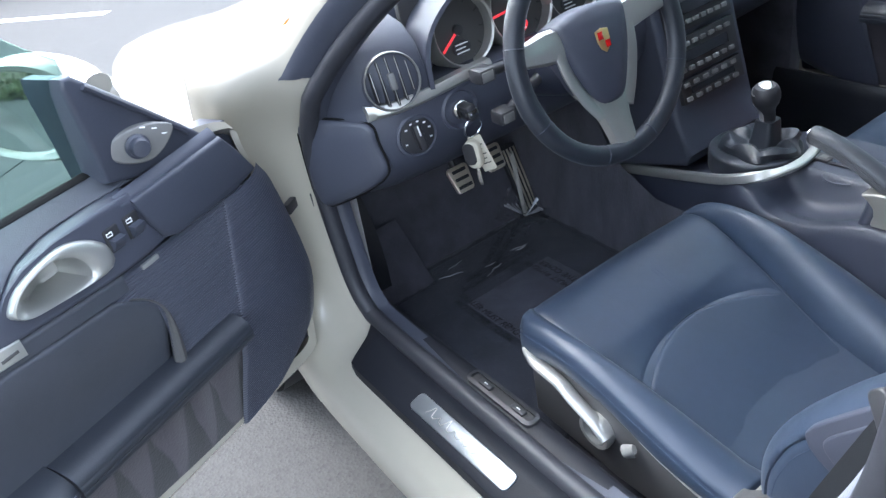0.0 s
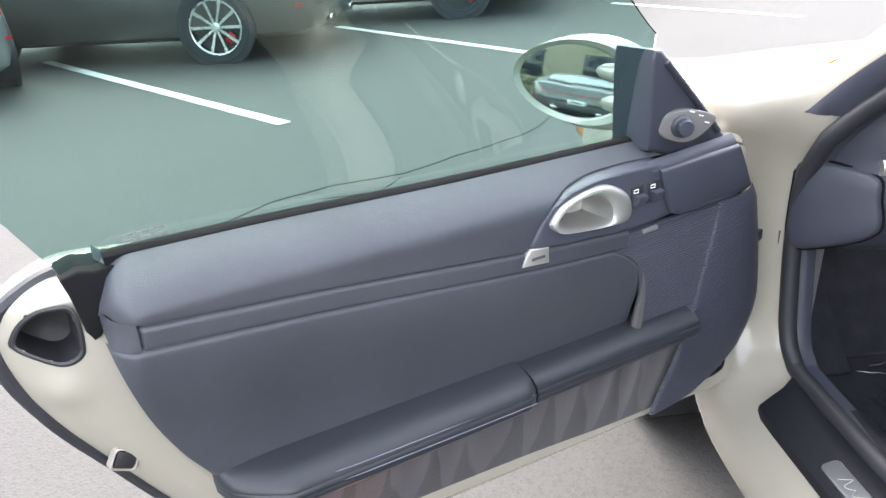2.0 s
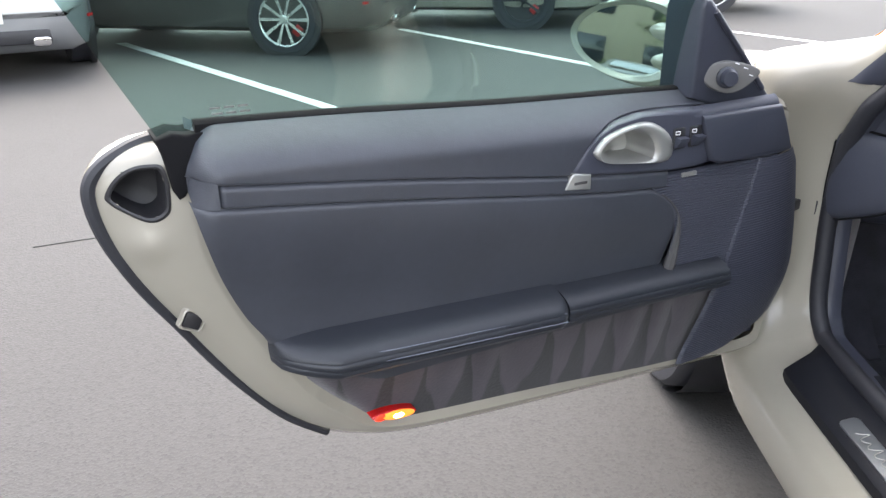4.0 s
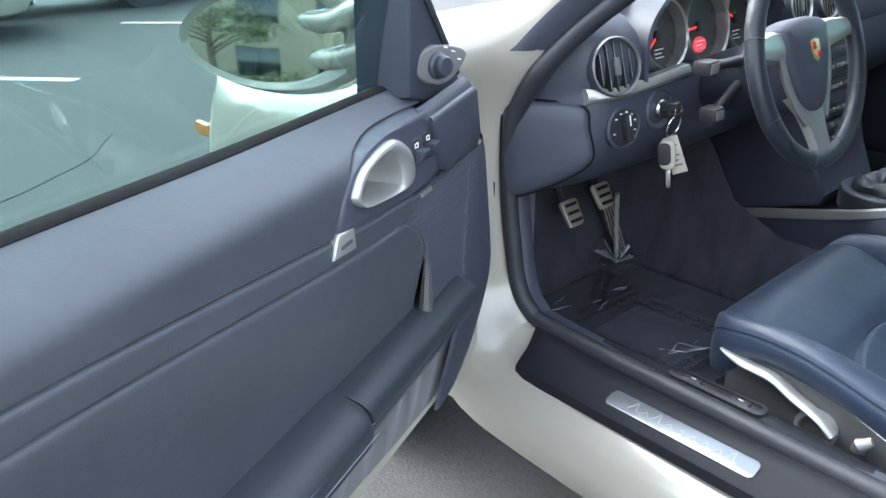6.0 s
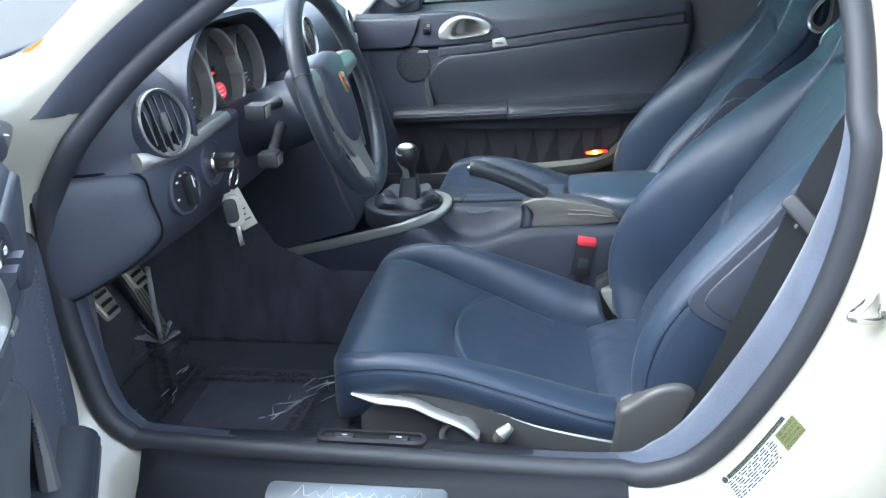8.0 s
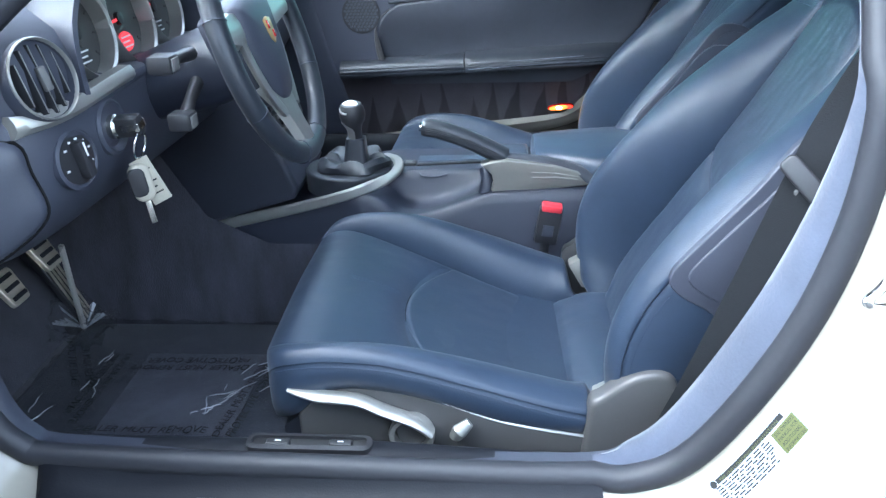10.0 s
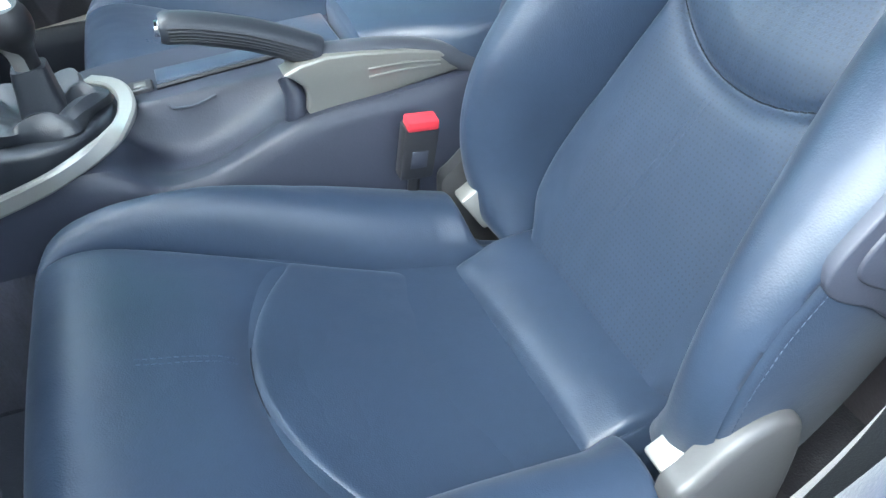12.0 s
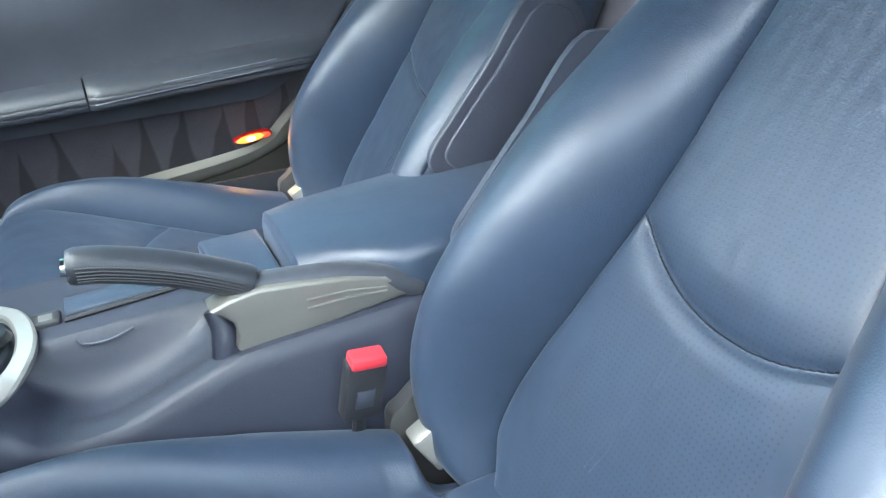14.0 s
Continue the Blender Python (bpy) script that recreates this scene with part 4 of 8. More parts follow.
bm = bmesh.new()
prism(bm, [(-0.172 + a, b) for a, b in rounded(0.252, 0.032, 0.010)], on_sill, -0.001, 0.0035, 0.0012)
plate = part("sill_plate", bm, STEEL_PALE, body, "pale brushed steel sill plate")
# a row of plain slanted strokes in place of the script on the plate
for i in range(9):
    x = -0.255 + i * 0.0205
    h = 0.017 if i in (0, 2, 8) else 0.009
    bm = bmesh.new()
    tube(bm, spline([on_sill(x - 0.004, -0.006, 0.0038), on_sill(x + 0.002, -0.006 + h * 0.5, 0.0038), on_sill(x + 0.007, -0.006 + h, 0.0038), on_sill(x + 0.011, -0.004, 0.0038), on_sill(x + 0.016, -0.005, 0.0038)], 3), 0.0007, 5)
    part("engraved_stroke", bm, SILVER_PAINT, plate)
# inside of the sill down to the carpet
bm = bmesh.new()
cover = [(0.036, 0.440), (0.046, 0.449), (0.060, 0.4535), (0.074, 0.4535), (0.084, 0.447), (0.092, 0.430), (0.100, 0.38), (0.108, 0.24), (0.036, 0.24)]


def sill_drop(x):
    return -0.016 * step(-0.15, 0.20, x)


loft(bm, [[(x, y, z + (sill_drop(x) if z > 0.3 else 0)) for y, z in cover] for x in [-0.56 + 0.86 * i / 24 for i in range(25)]], True, (True, True))
part("inner_sill", bm, SILL, body, "dark padded inner sill")
# padded sill below the far door
bm = bmesh.new()
far = [(1.330, 0.24), (1.334, 0.440), (1.340, 0.462), (1.350, 0.470), (1.362, 0.468), (1.368, 0.455), (1.368, 0.24)]
loft(bm, [[(x, y, z) for y, z in far] for x in (-0.56, -0.30, 0.0, 0.30)], True, (True, True))
part("far_sill", bm, SILL, body, "dark padded sill below the far door")
# release switches in the sill: a raised frame round a dark slot
bm = bmesh.new()
outer = [(-0.165 + a, b) for a, b in rounded(0.160, 0.030, 0.012)]
inner = [(-0.165 + a, b) for a, b in rounded(0.146, 0.017, 0.006)]


def on_pad(a, b, d):
    return Vector((a, 0.066 + b, 0.4535 + d + sill_drop(a)))


loft(bm, [[on_pad(a, b, d) for a, b in line] for line, d in ((outer, -0.002), (outer, 0.004), (inner, 0.0055), (inner, -0.010))], True)
sw = part("switch_frame", bm, BLACK, body, "raised frame with two release switches")
bm = bmesh.new()
prism(bm, inner, on_pad, -0.012, 0.0008)
part("switch_recess", bm, INK, sw)
for x in (-0.205, -0.125):
    bm = bmesh.new()
    prism(bm, [(x + a, b) for a, b in rounded(0.030, 0.012, 0.003)], on_pad, -0.002, 0.0045, 0.002)
    part("release_switch", bm, BLACK, sw)
    bm = bmesh.new()
    prism(bm, [(x + a, b) for a, b in rounded(0.008, 0.002, 0.0006, 2)], on_pad, 0.004, 0.0050)
    part("switch_mark", bm, INK_WHITE, sw)

# quarter panel behind the door
YO = -0.128
bm = bmesh.new()
edge = [p for p in loop_ring(0.10, 0.138)]
rear = edge[12 * 6:21 * 6]
rings = [rear]
for k, dy in ((0.10, 0.012), (0.35, 0.012), (0.8, -0.02), (1.6, -0.05)):
    rings.append([Vector((p.x + k, p.y - dy + 0.0 * p.z, p.z + (0.05 if p.z > 0.9 else 0) * k)) for p in rear])
loft(bm, rings, False)
part("quarter_panel", bm, PAINT, body, "white rear quarter")
# front wing with wheel arch
AX, AZ, AR = -1.10, 0.36, 0.355
bm = bmesh.new()
cols = []
xs = [-0.655, -0.70, -0.745] + [AX + AR * math.cos(radians(a)) for a in range(10, 171, 8)] + [-1.47, -1.60, -1.72, -1.82]
for x in xs:
    low = 0.20
    if abs(x - AX) < AR:
        low = AZ + math.sqrt(max(0, AR**2 - (x - AX) ** 2))
    tp = lerp_table([(-1.85, 0.66), (-1.6, 0.775), (-1.3, 0.835), (-1.0, 0.856), (-0.8, 0.864), (-0.62, 0.872)], x)
    inb = 0.10 * step(-1.45, -1.85, x) * 2.2
    bulge = 0.025 * math.exp(-((x - AX) / 0.35) ** 2)
    tk = 0.13 if x > -0.76 else 0
    col = [Vector((x, YO + inb + 0.05 + tk, low)), Vector((x, YO + inb + 0.004 - bulge + tk, low + 0.001))]
    for j in range(1, 9):
        t = j / 8
        z = low + (tp - low) * t
        tuck = 0.13 * step(0.50, 0.28, z) if x > -0.76 else 0
        col.append(Vector((x, YO + inb - bulge + 0.07 * t**3.5 + 0.002 + tuck, z)))
    for dy, dz in ((0.10, 0.028), (0.16, 0.040), (0.24, 0.043), (0.36, 0.036), (0.55, 0.045), (0.86, 0.052), (1.15, 0.046), (1.38, 0.034), (1.52, 0.040), (1.60, 0.012), (1.64, -0.10)):
        col.append(Vector((x, YO + inb * max(-1.0, 1 - 1.25 * dy) + dy, tp + dz * (1 if x < -0.7 else 1))))
    cols.append(col)
loft(bm, cols, False)
part("front_wing_and_hood", bm, PAINT, body, "white front wing and bonnet")
bm = bmesh.new()
tube(bm, [(x, -0.02 + 0.045 * step(-0.75, -1.6, x), lerp_table([(-1.85, 0.66), (-1.6, 0.775), (-1.3, 0.835), (-1.0, 0.856), (-0.8, 0.864), (-0.62, 0.872)], x) + 0.0305) for x in [-0.72 - 0.1 * i for i in range(11)]], 0.0025, 6)
part("bonnet_gap", bm, BLACK, body)
bm = bmesh.new()
revolve(bm, [(AR - 0.012, 0.0), (AR - 0.012, 0.30)], axes((AX, YO + 0.03, AZ), (1, 0, 0), (0, 0, -1)), 40, (False, True))
part("arch_liner", bm, BLACK, body)
bm = bmesh.new()
prism(bm, rounded(0.085, 0.034, 0.012), lambda a, b, d: Vector((-1.49 + a, YO + 0.018 - d, 0.665 + b)), 0.0, 0.012, 0.004)
part("side_marker", bm, AMBER, body, "amber side marker lens")
wheel = thing("front_wheel", "silver alloy wheel with a black tyre", "wheel")
WM = axes((AX, YO + 0.015, AZ - 0.012), (1, 0, 0), (0, 0, 1))
bm = bmesh.new()
revolve(bm, [(0.235, -0.02), (0.25, 0.004), (0.30, 0.006), (0.314, -0.01), (0.318, -0.05), (0.318, -0.16), (0.30, -0.21)], WM, 48, (False, False))
part("tyre", bm, RUBBER, wheel)
bm = bmesh.new()
revolve(bm, [(0.242, 0.0), (0.236, -0.004), (0.225, -0.02), (0.222, -0.12), (0.05, -0.13)], WM, 48, (False, True))
rim = part("rim", bm, SILVER, wheel)
for i in range(5):
    bm = bmesh.new()
    q = WM @ Matrix.Rotation(2 * math.pi * i / 5, 4, "Z")
    loft(bm, [[q @ Vector((r, w * sx, z0 + (dz if sx * w * 0 + dz else 0))) for sx, dz in ((-1, 0), (1, 0), (0.8, -0.03), (-0.8, -0.03))] for r, w, z0 in ((0.03, 0.03, -0.03), (0.12, 0.024, -0.02), (0.228, 0.034, -0.004))], True, (True, True))
    part("spoke", bm, SILVER, rim)

# screen pillar, roof rail, screen, cowl
bm = bmesh.new()
# narrow amber strip beside the pillar that paints a reflection on the screen edge
rings = []
for i in range(19):
    t = i / 18
    c = Vector((-0.625 + 0.145 * t, 0.028 + 0.022 * t, 0.948 + 0.102 * t))
    w = 0.003 + 0.008 * math.sin(math.pi * min(1, t * 1.15 + 0.1)) ** 0.7
    rings.append([c + Vector((0.0, 0.0, 0.002)), c + Vector((-0.45 * w, 0.0, 0.95 * w)), c + Vector((-0.45 * w, 0.35 * w, 0.95 * w)), c + Vector((0.0, 0.35 * w, -0.002))])
loft(bm, rings, True, (True, True))
part("screen_reflection", bm, AMBER, body, "painted amber reflection along the windscreen edge")
bm = bmesh.new()


def screen_at(u, v, d):
    return Vector((-0.72 - 0.16 * math.sin(math.pi * v) + 0.66 * u, 0.05 + 1.37 * v + (0.10 - 0.20 * v) * u, 0.925 + 0.30 * u + 0.035 * math.sin(math.pi * v) + d))


loft(bm, [[screen_at(i / 10, j / 16, d) for j in range(17)] for d, rows_ in ((0.0, range(11)), (0.005, range(10, -1, -1))) for i in rows_], False, wrap=True)
ws = part("windscreen", bm, CLEAR, body, "clear windscreen")
ws.visible_shadow = False
bm = bmesh.new()
sheet(bm, 16, 4, lambda u, v: Vector((-0.70 - 0.17 * math.sin(math.pi * u) - 0.12 * v, -0.02 + 1.51 * u, 0.915 + 0.03 * math.sin(math.pi * u) - 0.012 * v)))
part("cowl", bm, BLACK, body)
bm = bmesh.new()
tube(bm, spline([(-0.86, 0.22, 0.925), (-0.83, 0.24, 0.945), (-0.80, 0.5, 0.975), (-0.80, 0.85, 0.985)], 5), 0.006, 8)
part("wiper", bm, BLACK, body)
# roof and the far side
bm = bmesh.new()
sheet(bm, 14, 12, lambda u, v: Vector((-0.10 + 0.75 * u, 0.13 + 1.21 * v, 1.245 + 0.05 * math.sin(math.pi * v) + 0.02 * math.sin(math.pi * u))))
sheet(bm, 14, 12, lambda u, v: Vector((-0.10 + 0.75 * u, 0.13 + 1.21 * v, 1.225 + 0.05 * math.sin(math.pi * v) + 0.02 * math.sin(math.pi * u))))
part("roof", bm, ROOF, body, "dark headlining below a white roof")
bm = bmesh.new()
sheet(bm, 24, 12, lambda u, v: Vector((-0.12 + 2.15 * u, 0.10 + 1.27 * v, 1.272 + 0.05 * math.sin(math.pi * v) - 0.50 * max(0.0, u - 0.30) ** 1.5)))
part("roof_skin", bm, PAINT, body, "white painted roof")
bm = bmesh.new()
sheet(bm, 12, 16, lambda u, v: Vector((1.30 + 0.80 * u - 0.12 * u * (2 * v - 1) ** 2, -0.10 + 1.68 * v, 0.94 - 0.10 * u ** 2 - 0.02 * (2 * v - 1) ** 4)))
sheet(bm, 8, 16, lambda u, v: Vector((2.10 - 0.12 * (2 * v - 1) ** 2 + 0.06 * math.sin(math.pi * u), -0.10 + 1.68 * v, 0.84 - 0.02 * (2 * v - 1) ** 4 - 0.60 * u)))
part("rear_deck", bm, PAINT, body, "white painted rear deck and tail")
# unseen sloping tail behind the seats, added with its sides to block sky light
bm = bmesh.new()
for dz in (0.0, 0.02):
    sheet(bm, 12, 12, lambda u, v: Vector((0.64 + 0.95 * u, 0.10 + 1.27 * v, 1.232 + dz + 0.05 * math.sin(math.pi * v) * (1 - 0.5 * u) - 0.24 * u ** 1.6)))
part("tail_blocker", bm, ROOF, body)
for y in (0.085, 1.385):
    bm = bmesh.new()
    prism(bm, [(0.44, 0.80), (0.44, 1.16), (0.55, 1.25), (0.95, 1.22), (1.60, 1.02), (1.60, 0.80)], lambda a, b, d: Vector((a, d - (0.10 if y < 0.5 else -0.10) * 0, b)), y, y + 0.02)
    part("quarter_lining", bm, ROOF, body)
bm = bmesh.new()
box(bm, (-0.62, 1.545, 0.20), (1.4, 1.60, 0.97), 0.02)
part("far_side", bm, PAINT, body)
bm = bmesh.new()
loft(bm, [[Vector((-0.55 + 1.15 * i / 12, 1.47 - 0.14 * v + d, 0.96 + 0.29 * v * step(-0.05, 0.35, i / 12))) for i in range(13)] for v, d in ((0.0, 0.0), (0.33, 0.0), (0.67, 0.0), (1.0, 0.0), (1.0, 0.004), (0.67, 0.004), (0.33, 0.004), (0.0, 0.004))], False, wrap=True)
pane = part("far_window", bm, GLASS, body)
pane.visible_shadow = False
# rear bulkhead with its carpet shelf
bm = bmesh.new()
sheet(bm, 6, 12, lambda u, v: Vector((0.52 + 0.12 * u, 0.06 + 1.41 * v, 0.22 + 0.62 * u)))
sheet(bm, 6, 12, lambda u, v: Vector((0.64 + 0.55 * u, 0.06 + 1.41 * v, 0.84 + 0.10 * u)))
part("rear_bulkhead", bm, SUEDE, body, "dark grey carpeted bulkhead")
# carpeted side of the far footwell
bm = bmesh.new()
box(bm, (-1.00, 1.372, 0.25), (-0.535, 1.425, 0.84), 0.012)
part("far_kick_panel", bm, CARPET, body, "dark carpeted footwell side")
# floor pan, firewall, tunnel foot
bm = bmesh.new()
box(bm, (-0.98, 0.10, 0.205), (0.60, 1.45, 0.265))
part("floor_pan", bm, CARPET, body)
bm = bmesh.new()
sheet(bm, 8, 8, lambda u, v: Vector((-0.80 - 0.20 * step(0, 0.6, u), 0.08 + 1.37 * v, 0.225 + 0.60 * u)))
part("firewall", bm, CARPET, body)
bm = bmesh.new()
sheet(bm, 8, 6, lambda u, v: Vector((-1.0 + 0.44 * u, 0.100 - 0.034 * u + 0.02 * v, 0.22 + 0.48 * v)))
part("kick_panel", bm, SUEDE, body, "dark suede kick panel")

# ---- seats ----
# near-black colour of the shade painted into the seat seams
SEAM_SHADE = mat("painted seam shade", (0.006, 0.008, 0.013), 0.8, vary=0.1, spec=0.2)
THREAD = mat("navy thread", (0.034, 0.048, 0.078), 0.8, vary=0.1)


def dashes(bm, path, length=0.0042, gap=0.0022, r=0.0007):
    """Single stitches laid along a path."""
    pts = [Vector(p) for p in path]
    seg, want, run = [], 0.0, 0.0
    for p, q in zip(pts, pts[1:]):
        d = (q - p).length
        while run + d > want:
            seg.append(p.lerp(q, (want - run) / d))
            want += length if len(seg) % 2 else gap
        run += d
    for p, q in zip(seg[::2], seg[1::2]):
        tube(bm, [p, p.lerp(q, 0.5), q], [r * 0.6, r, r * 0.6], 4)


def build_seat(m, label, controls):
    """A sports seat, centred on y = 0, its cushion from x = -0.25 to 0.3."""
    seat = thing("bucket_seat", label, "car seat", m, "front seats")
    mid_z = [(-0.254, 0.452), (-0.251, 0.474), (-0.244, 0.492), (-0.232, 0.505), (-0.214, 0.512), (-0.19, 0.510), (-0.15, 0.497), (-0.078, 0.4706), (0.0, 0.442), (0.1, 0.4053), (0.160, 0.3835), (0.172, 0.388),
             (0.188, 0.400), (0.21, 0.409), (0.24, 0.414), (0.27, 0.414), (0.30, 0.41)]
    crest_z = [(-0.254, 0.456), (-0.251, 0.479), (-0.245, 0.496), (-0.235, 0.511), (-0.22, 0.521), (-0.20, 0.527), (-0.16, 0.5325), (-0.10, 0.531), (-0.046, 0.521), (0.043, 0.494), (0.12, 0.468), (0.18, 0.449), (0.30, 0.42)]
    seam_y = [(-0.254, 0.150), (-0.24, 0.186), (-0.22, 0.199), (-0.18, 0.203), (-0.07, 0.189), (-0.01, 0.177), (0.10, 0.158), (0.18, 0.149), (0.30, 0.150)]
    rim_y = [(-0.254, 0.190), (-0.250, 0.208), (-0.243, 0.222), (-0.230, 0.234), (-0.21, 0.242), (-0.17, 0.246), (0.0, 0.246), (0.12, 0.243), (0.190, 0.236), (0.200, 0.228), (0.210, 0.205), (0.224, 0.188), (0.30, 0.18)]
    foot_z = [(-0.254, 0.40), (-0.20, 0.43), (-0.165, 0.462), (-0.133, 0.470), (-0.10, 0.469), (-0.033, 0.456), (0.066, 0.418), (0.122, 0.404), (0.19, 0.392), (0.30, 0.385)]

    def arc(y):
        """Where the rounded front seam of the insert lies."""
        return -0.078 + 0.066 * (y / 0.172) ** 2

    def tuck(d, soft, hard, h):
        """A seam: the leather rolls in softly ahead of it and turns out sharply behind."""
        return -h * math.exp(-(math.hypot(d, 0.002) - 0.002) / (soft if d < 0 else 0.7 * hard))

    def top(x, v):
        """v from 0 at the middle over 1 at the inner seam of the bolster to 2 at its outer rim."""
        a = abs(v)
        sy, ry = lerp_table(seam_y, x), lerp_table(rim_y, x)
        hy = sy + 0.66 * (ry - sy)
        base = lerp_table(mid_z, x)
        crest = lerp_table(crest_z, x) - 0.05 * step(0.194, 0.214, x)
        if a <= 1:
            y = sy * a
            d = x - arc(y)
            z = base - 0.004 * (1 - a * a) * step(-0.10, -0.06, x) * step(0.19, 0.15, x) + 0.0035 * (1 - a ** 4) * step(-0.245, -0.20, x) * step(-0.07, -0.11, x)
            z += tuck(d, 0.011, 0.0035, 0.0085) * step(1.0, 0.86, a)
            e = x - 0.168 + 0.008 * v
            z += tuck(-e, 0.005, 0.007, 0.010) * step(1.02, 0.90, a)
            z -= 0.010 * math.exp(-(sy - y) / 0.0035) * step(-0.25, -0.17, x)
            fold = step(0.55, 1.0, a) * math.exp(-(((x - 0.20) / 0.035) ** 2))
            z += 0.0030 * fold * math.sin(95 * (x + 0.35 * y))
        else:
            y = sy + (ry - sy) * (a - 1)
            if y < hy:
                t = (y - sy) / (hy - sy)
                z = base + (crest - base) * (1 - (1 - t) ** 2.5) ** 0.75
                z -= 0.010 * math.exp(-(y - sy) / 0.002) * step(-0.25, -0.17, x)
            else:
                t = (y - hy) / (ry - hy)
                z = crest - 0.011 * t ** 2
        z += 0.0010 * noise.noise(Vector((x * 11, v * 2.2, 0.3))) + 0.0005 * noise.noise(Vector((x * 34, v * 7, 2.3)))
        bow = 0.016 * (1 - (v / 2) ** 2) * step(-0.17, -0.25, x)
        return Vector((x - bow, math.copysign(y, v), z))
    bm = bmesh.new()
    rings = []
    near = [1 - (1 - i / 64) ** 1.5 for i in range(1, 65)]
    far = [1 + (i / 36) ** 1.35 for i in range(1, 37)]
    vs = [-v for v in reversed(near + far)] + [0.0] + near + far
    nx = 230
    for i in range(nx + 1):
        t = i / nx
        x = -0.254 + 0.554 * (t ** 1.5 if t < 0.15 else t - 0.15 + 0.15 ** 1.5) / (0.85 + 0.15 ** 1.5)
        ry = lerp_table(rim_y, x)
        rim = top(x, 2).z
        lo = min(lerp_table(foot_z, x), rim - 0.012)
        side = [(ry * 0.93, lo - 0.006), (ry - 0.004, lo), (ry + 0.0035, lo + 0.28 * (rim - lo)), (ry + 0.0045, lo + 0.60 * (rim - lo)), (ry + 0.0030, rim - 0.012), (ry - 0.0006, rim - 0.0085), (ry - 0.0004, rim - 0.0070), (ry + 0.0022, rim - 0.0052)]
        ring = [Vector((x, -y, z)) for y, z in side] + [top(x, v) for v in vs] + [Vector((x, y, z)) for y, z in reversed(side)]
        rings.append(ring)
    loft(bm, rings, True, (True, True))
    cushion = part("cushion", bm, NAVY, seat, "navy leather cushion with raised side bolsters", angle=70)
    for sgn in (-1, 1):
        bm = bmesh.new()
        dashes(bm, [Vector((x, sgn * (lerp_table(rim_y, x) + 0.0042), top(x, 2).z - 0.0118)) for x in [-0.232 + 0.418 * i / 80 for i in range(81)]])
        part("stitching", bm, THREAD, cushion)
    for off in (-0.0035, 0.0035):
        bm = bmesh.new()
        dashes(bm, [top(-0.088 - 0.085 * i / 20, (0.020 + off) / lerp_table(seam_y, -0.088 - 0.085 * i / 20)) + Vector((0, 0, 0.0003)) for i in range(21)])
        part("stitching", bm, THREAD, cushion)

    # dark tubes paint shade into seams: both bolsters, front of the insert, the crease
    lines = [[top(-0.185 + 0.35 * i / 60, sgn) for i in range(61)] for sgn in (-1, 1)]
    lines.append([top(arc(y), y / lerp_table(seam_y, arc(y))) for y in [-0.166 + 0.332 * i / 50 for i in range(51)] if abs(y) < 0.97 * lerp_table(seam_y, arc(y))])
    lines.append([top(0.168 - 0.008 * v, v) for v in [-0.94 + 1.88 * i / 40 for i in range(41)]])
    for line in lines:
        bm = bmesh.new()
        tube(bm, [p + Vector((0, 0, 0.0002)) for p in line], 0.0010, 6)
        part("seam", bm, SEAM_SHADE, cushion)

    # backrest on a line that leans 28 degrees
    lean = math.atan(0.534)
    up = Vector((math.sin(lean), 0, math.cos(lean)))
    fw = Vector((-math.cos(lean), 0, math.sin(lean)))
    base = Vector((0.267, 0, 0.419))
    crest_f = [(-0.06, -0.040), (-0.045, -0.006), (-0.025, 0.030), (0.0, 0.052), (0.04, 0.080), (0.09, 0.102), (0.15, 0.112), (0.22, 0.106), (0.29, 0.092), (0.35, 0.076), (0.42, 0.050), (0.50, 0.020), (0.56, -0.002), (0.62, 0.000), (0.70, 0.016), (0.80, 0.016), (0.90, -0.010), (0.93, -0.03)]
    mid_f = [(-0.06, -0.006), (-0.02, 0.002), (0.05, 0.001), (0.15, -0.003), (0.26, -0.002), (0.40, -0.004), (0.50, -0.004), (0.57, 0.002), (0.64, 0.016), (0.74, 0.030), (0.84, 0.026), (0.90, 0.006), (0.93, -0.02)]
    seam_b = [(-0.06, 0.120), (0.0, 0.147), (0.04, 0.165), (0.115, 0.165), (0.20, 0.146), (0.30, 0.122), (0.37, 0.111), (0.45, 0.103), (0.52, 0.092), (0.58, 0.082), (0.66, 0.086), (0.80, 0.086), (0.93, 0.04)]
    rim_b = [(-0.06, 0.170), (-0.045, 0.198), (-0.02, 0.219), (0.0, 0.226), (0.05, 0.234), (0.15, 0.239), (0.30, 0.241), (0.40, 0.239), (0.48, 0.233), (0.54, 0.218), (0.60, 0.192), (0.66, 0.164), (0.70, 0.150), (0.76, 0.141), (0.83, 0.129), (0.88, 0.112), (0.915, 0.088), (0.93, 0.06)]

    def u_seam(b):
        """Lower edge of the shoulder panel."""
        return 0.254 + 0.050 * (abs(b + 0.018) / 0.128) ** 2.1

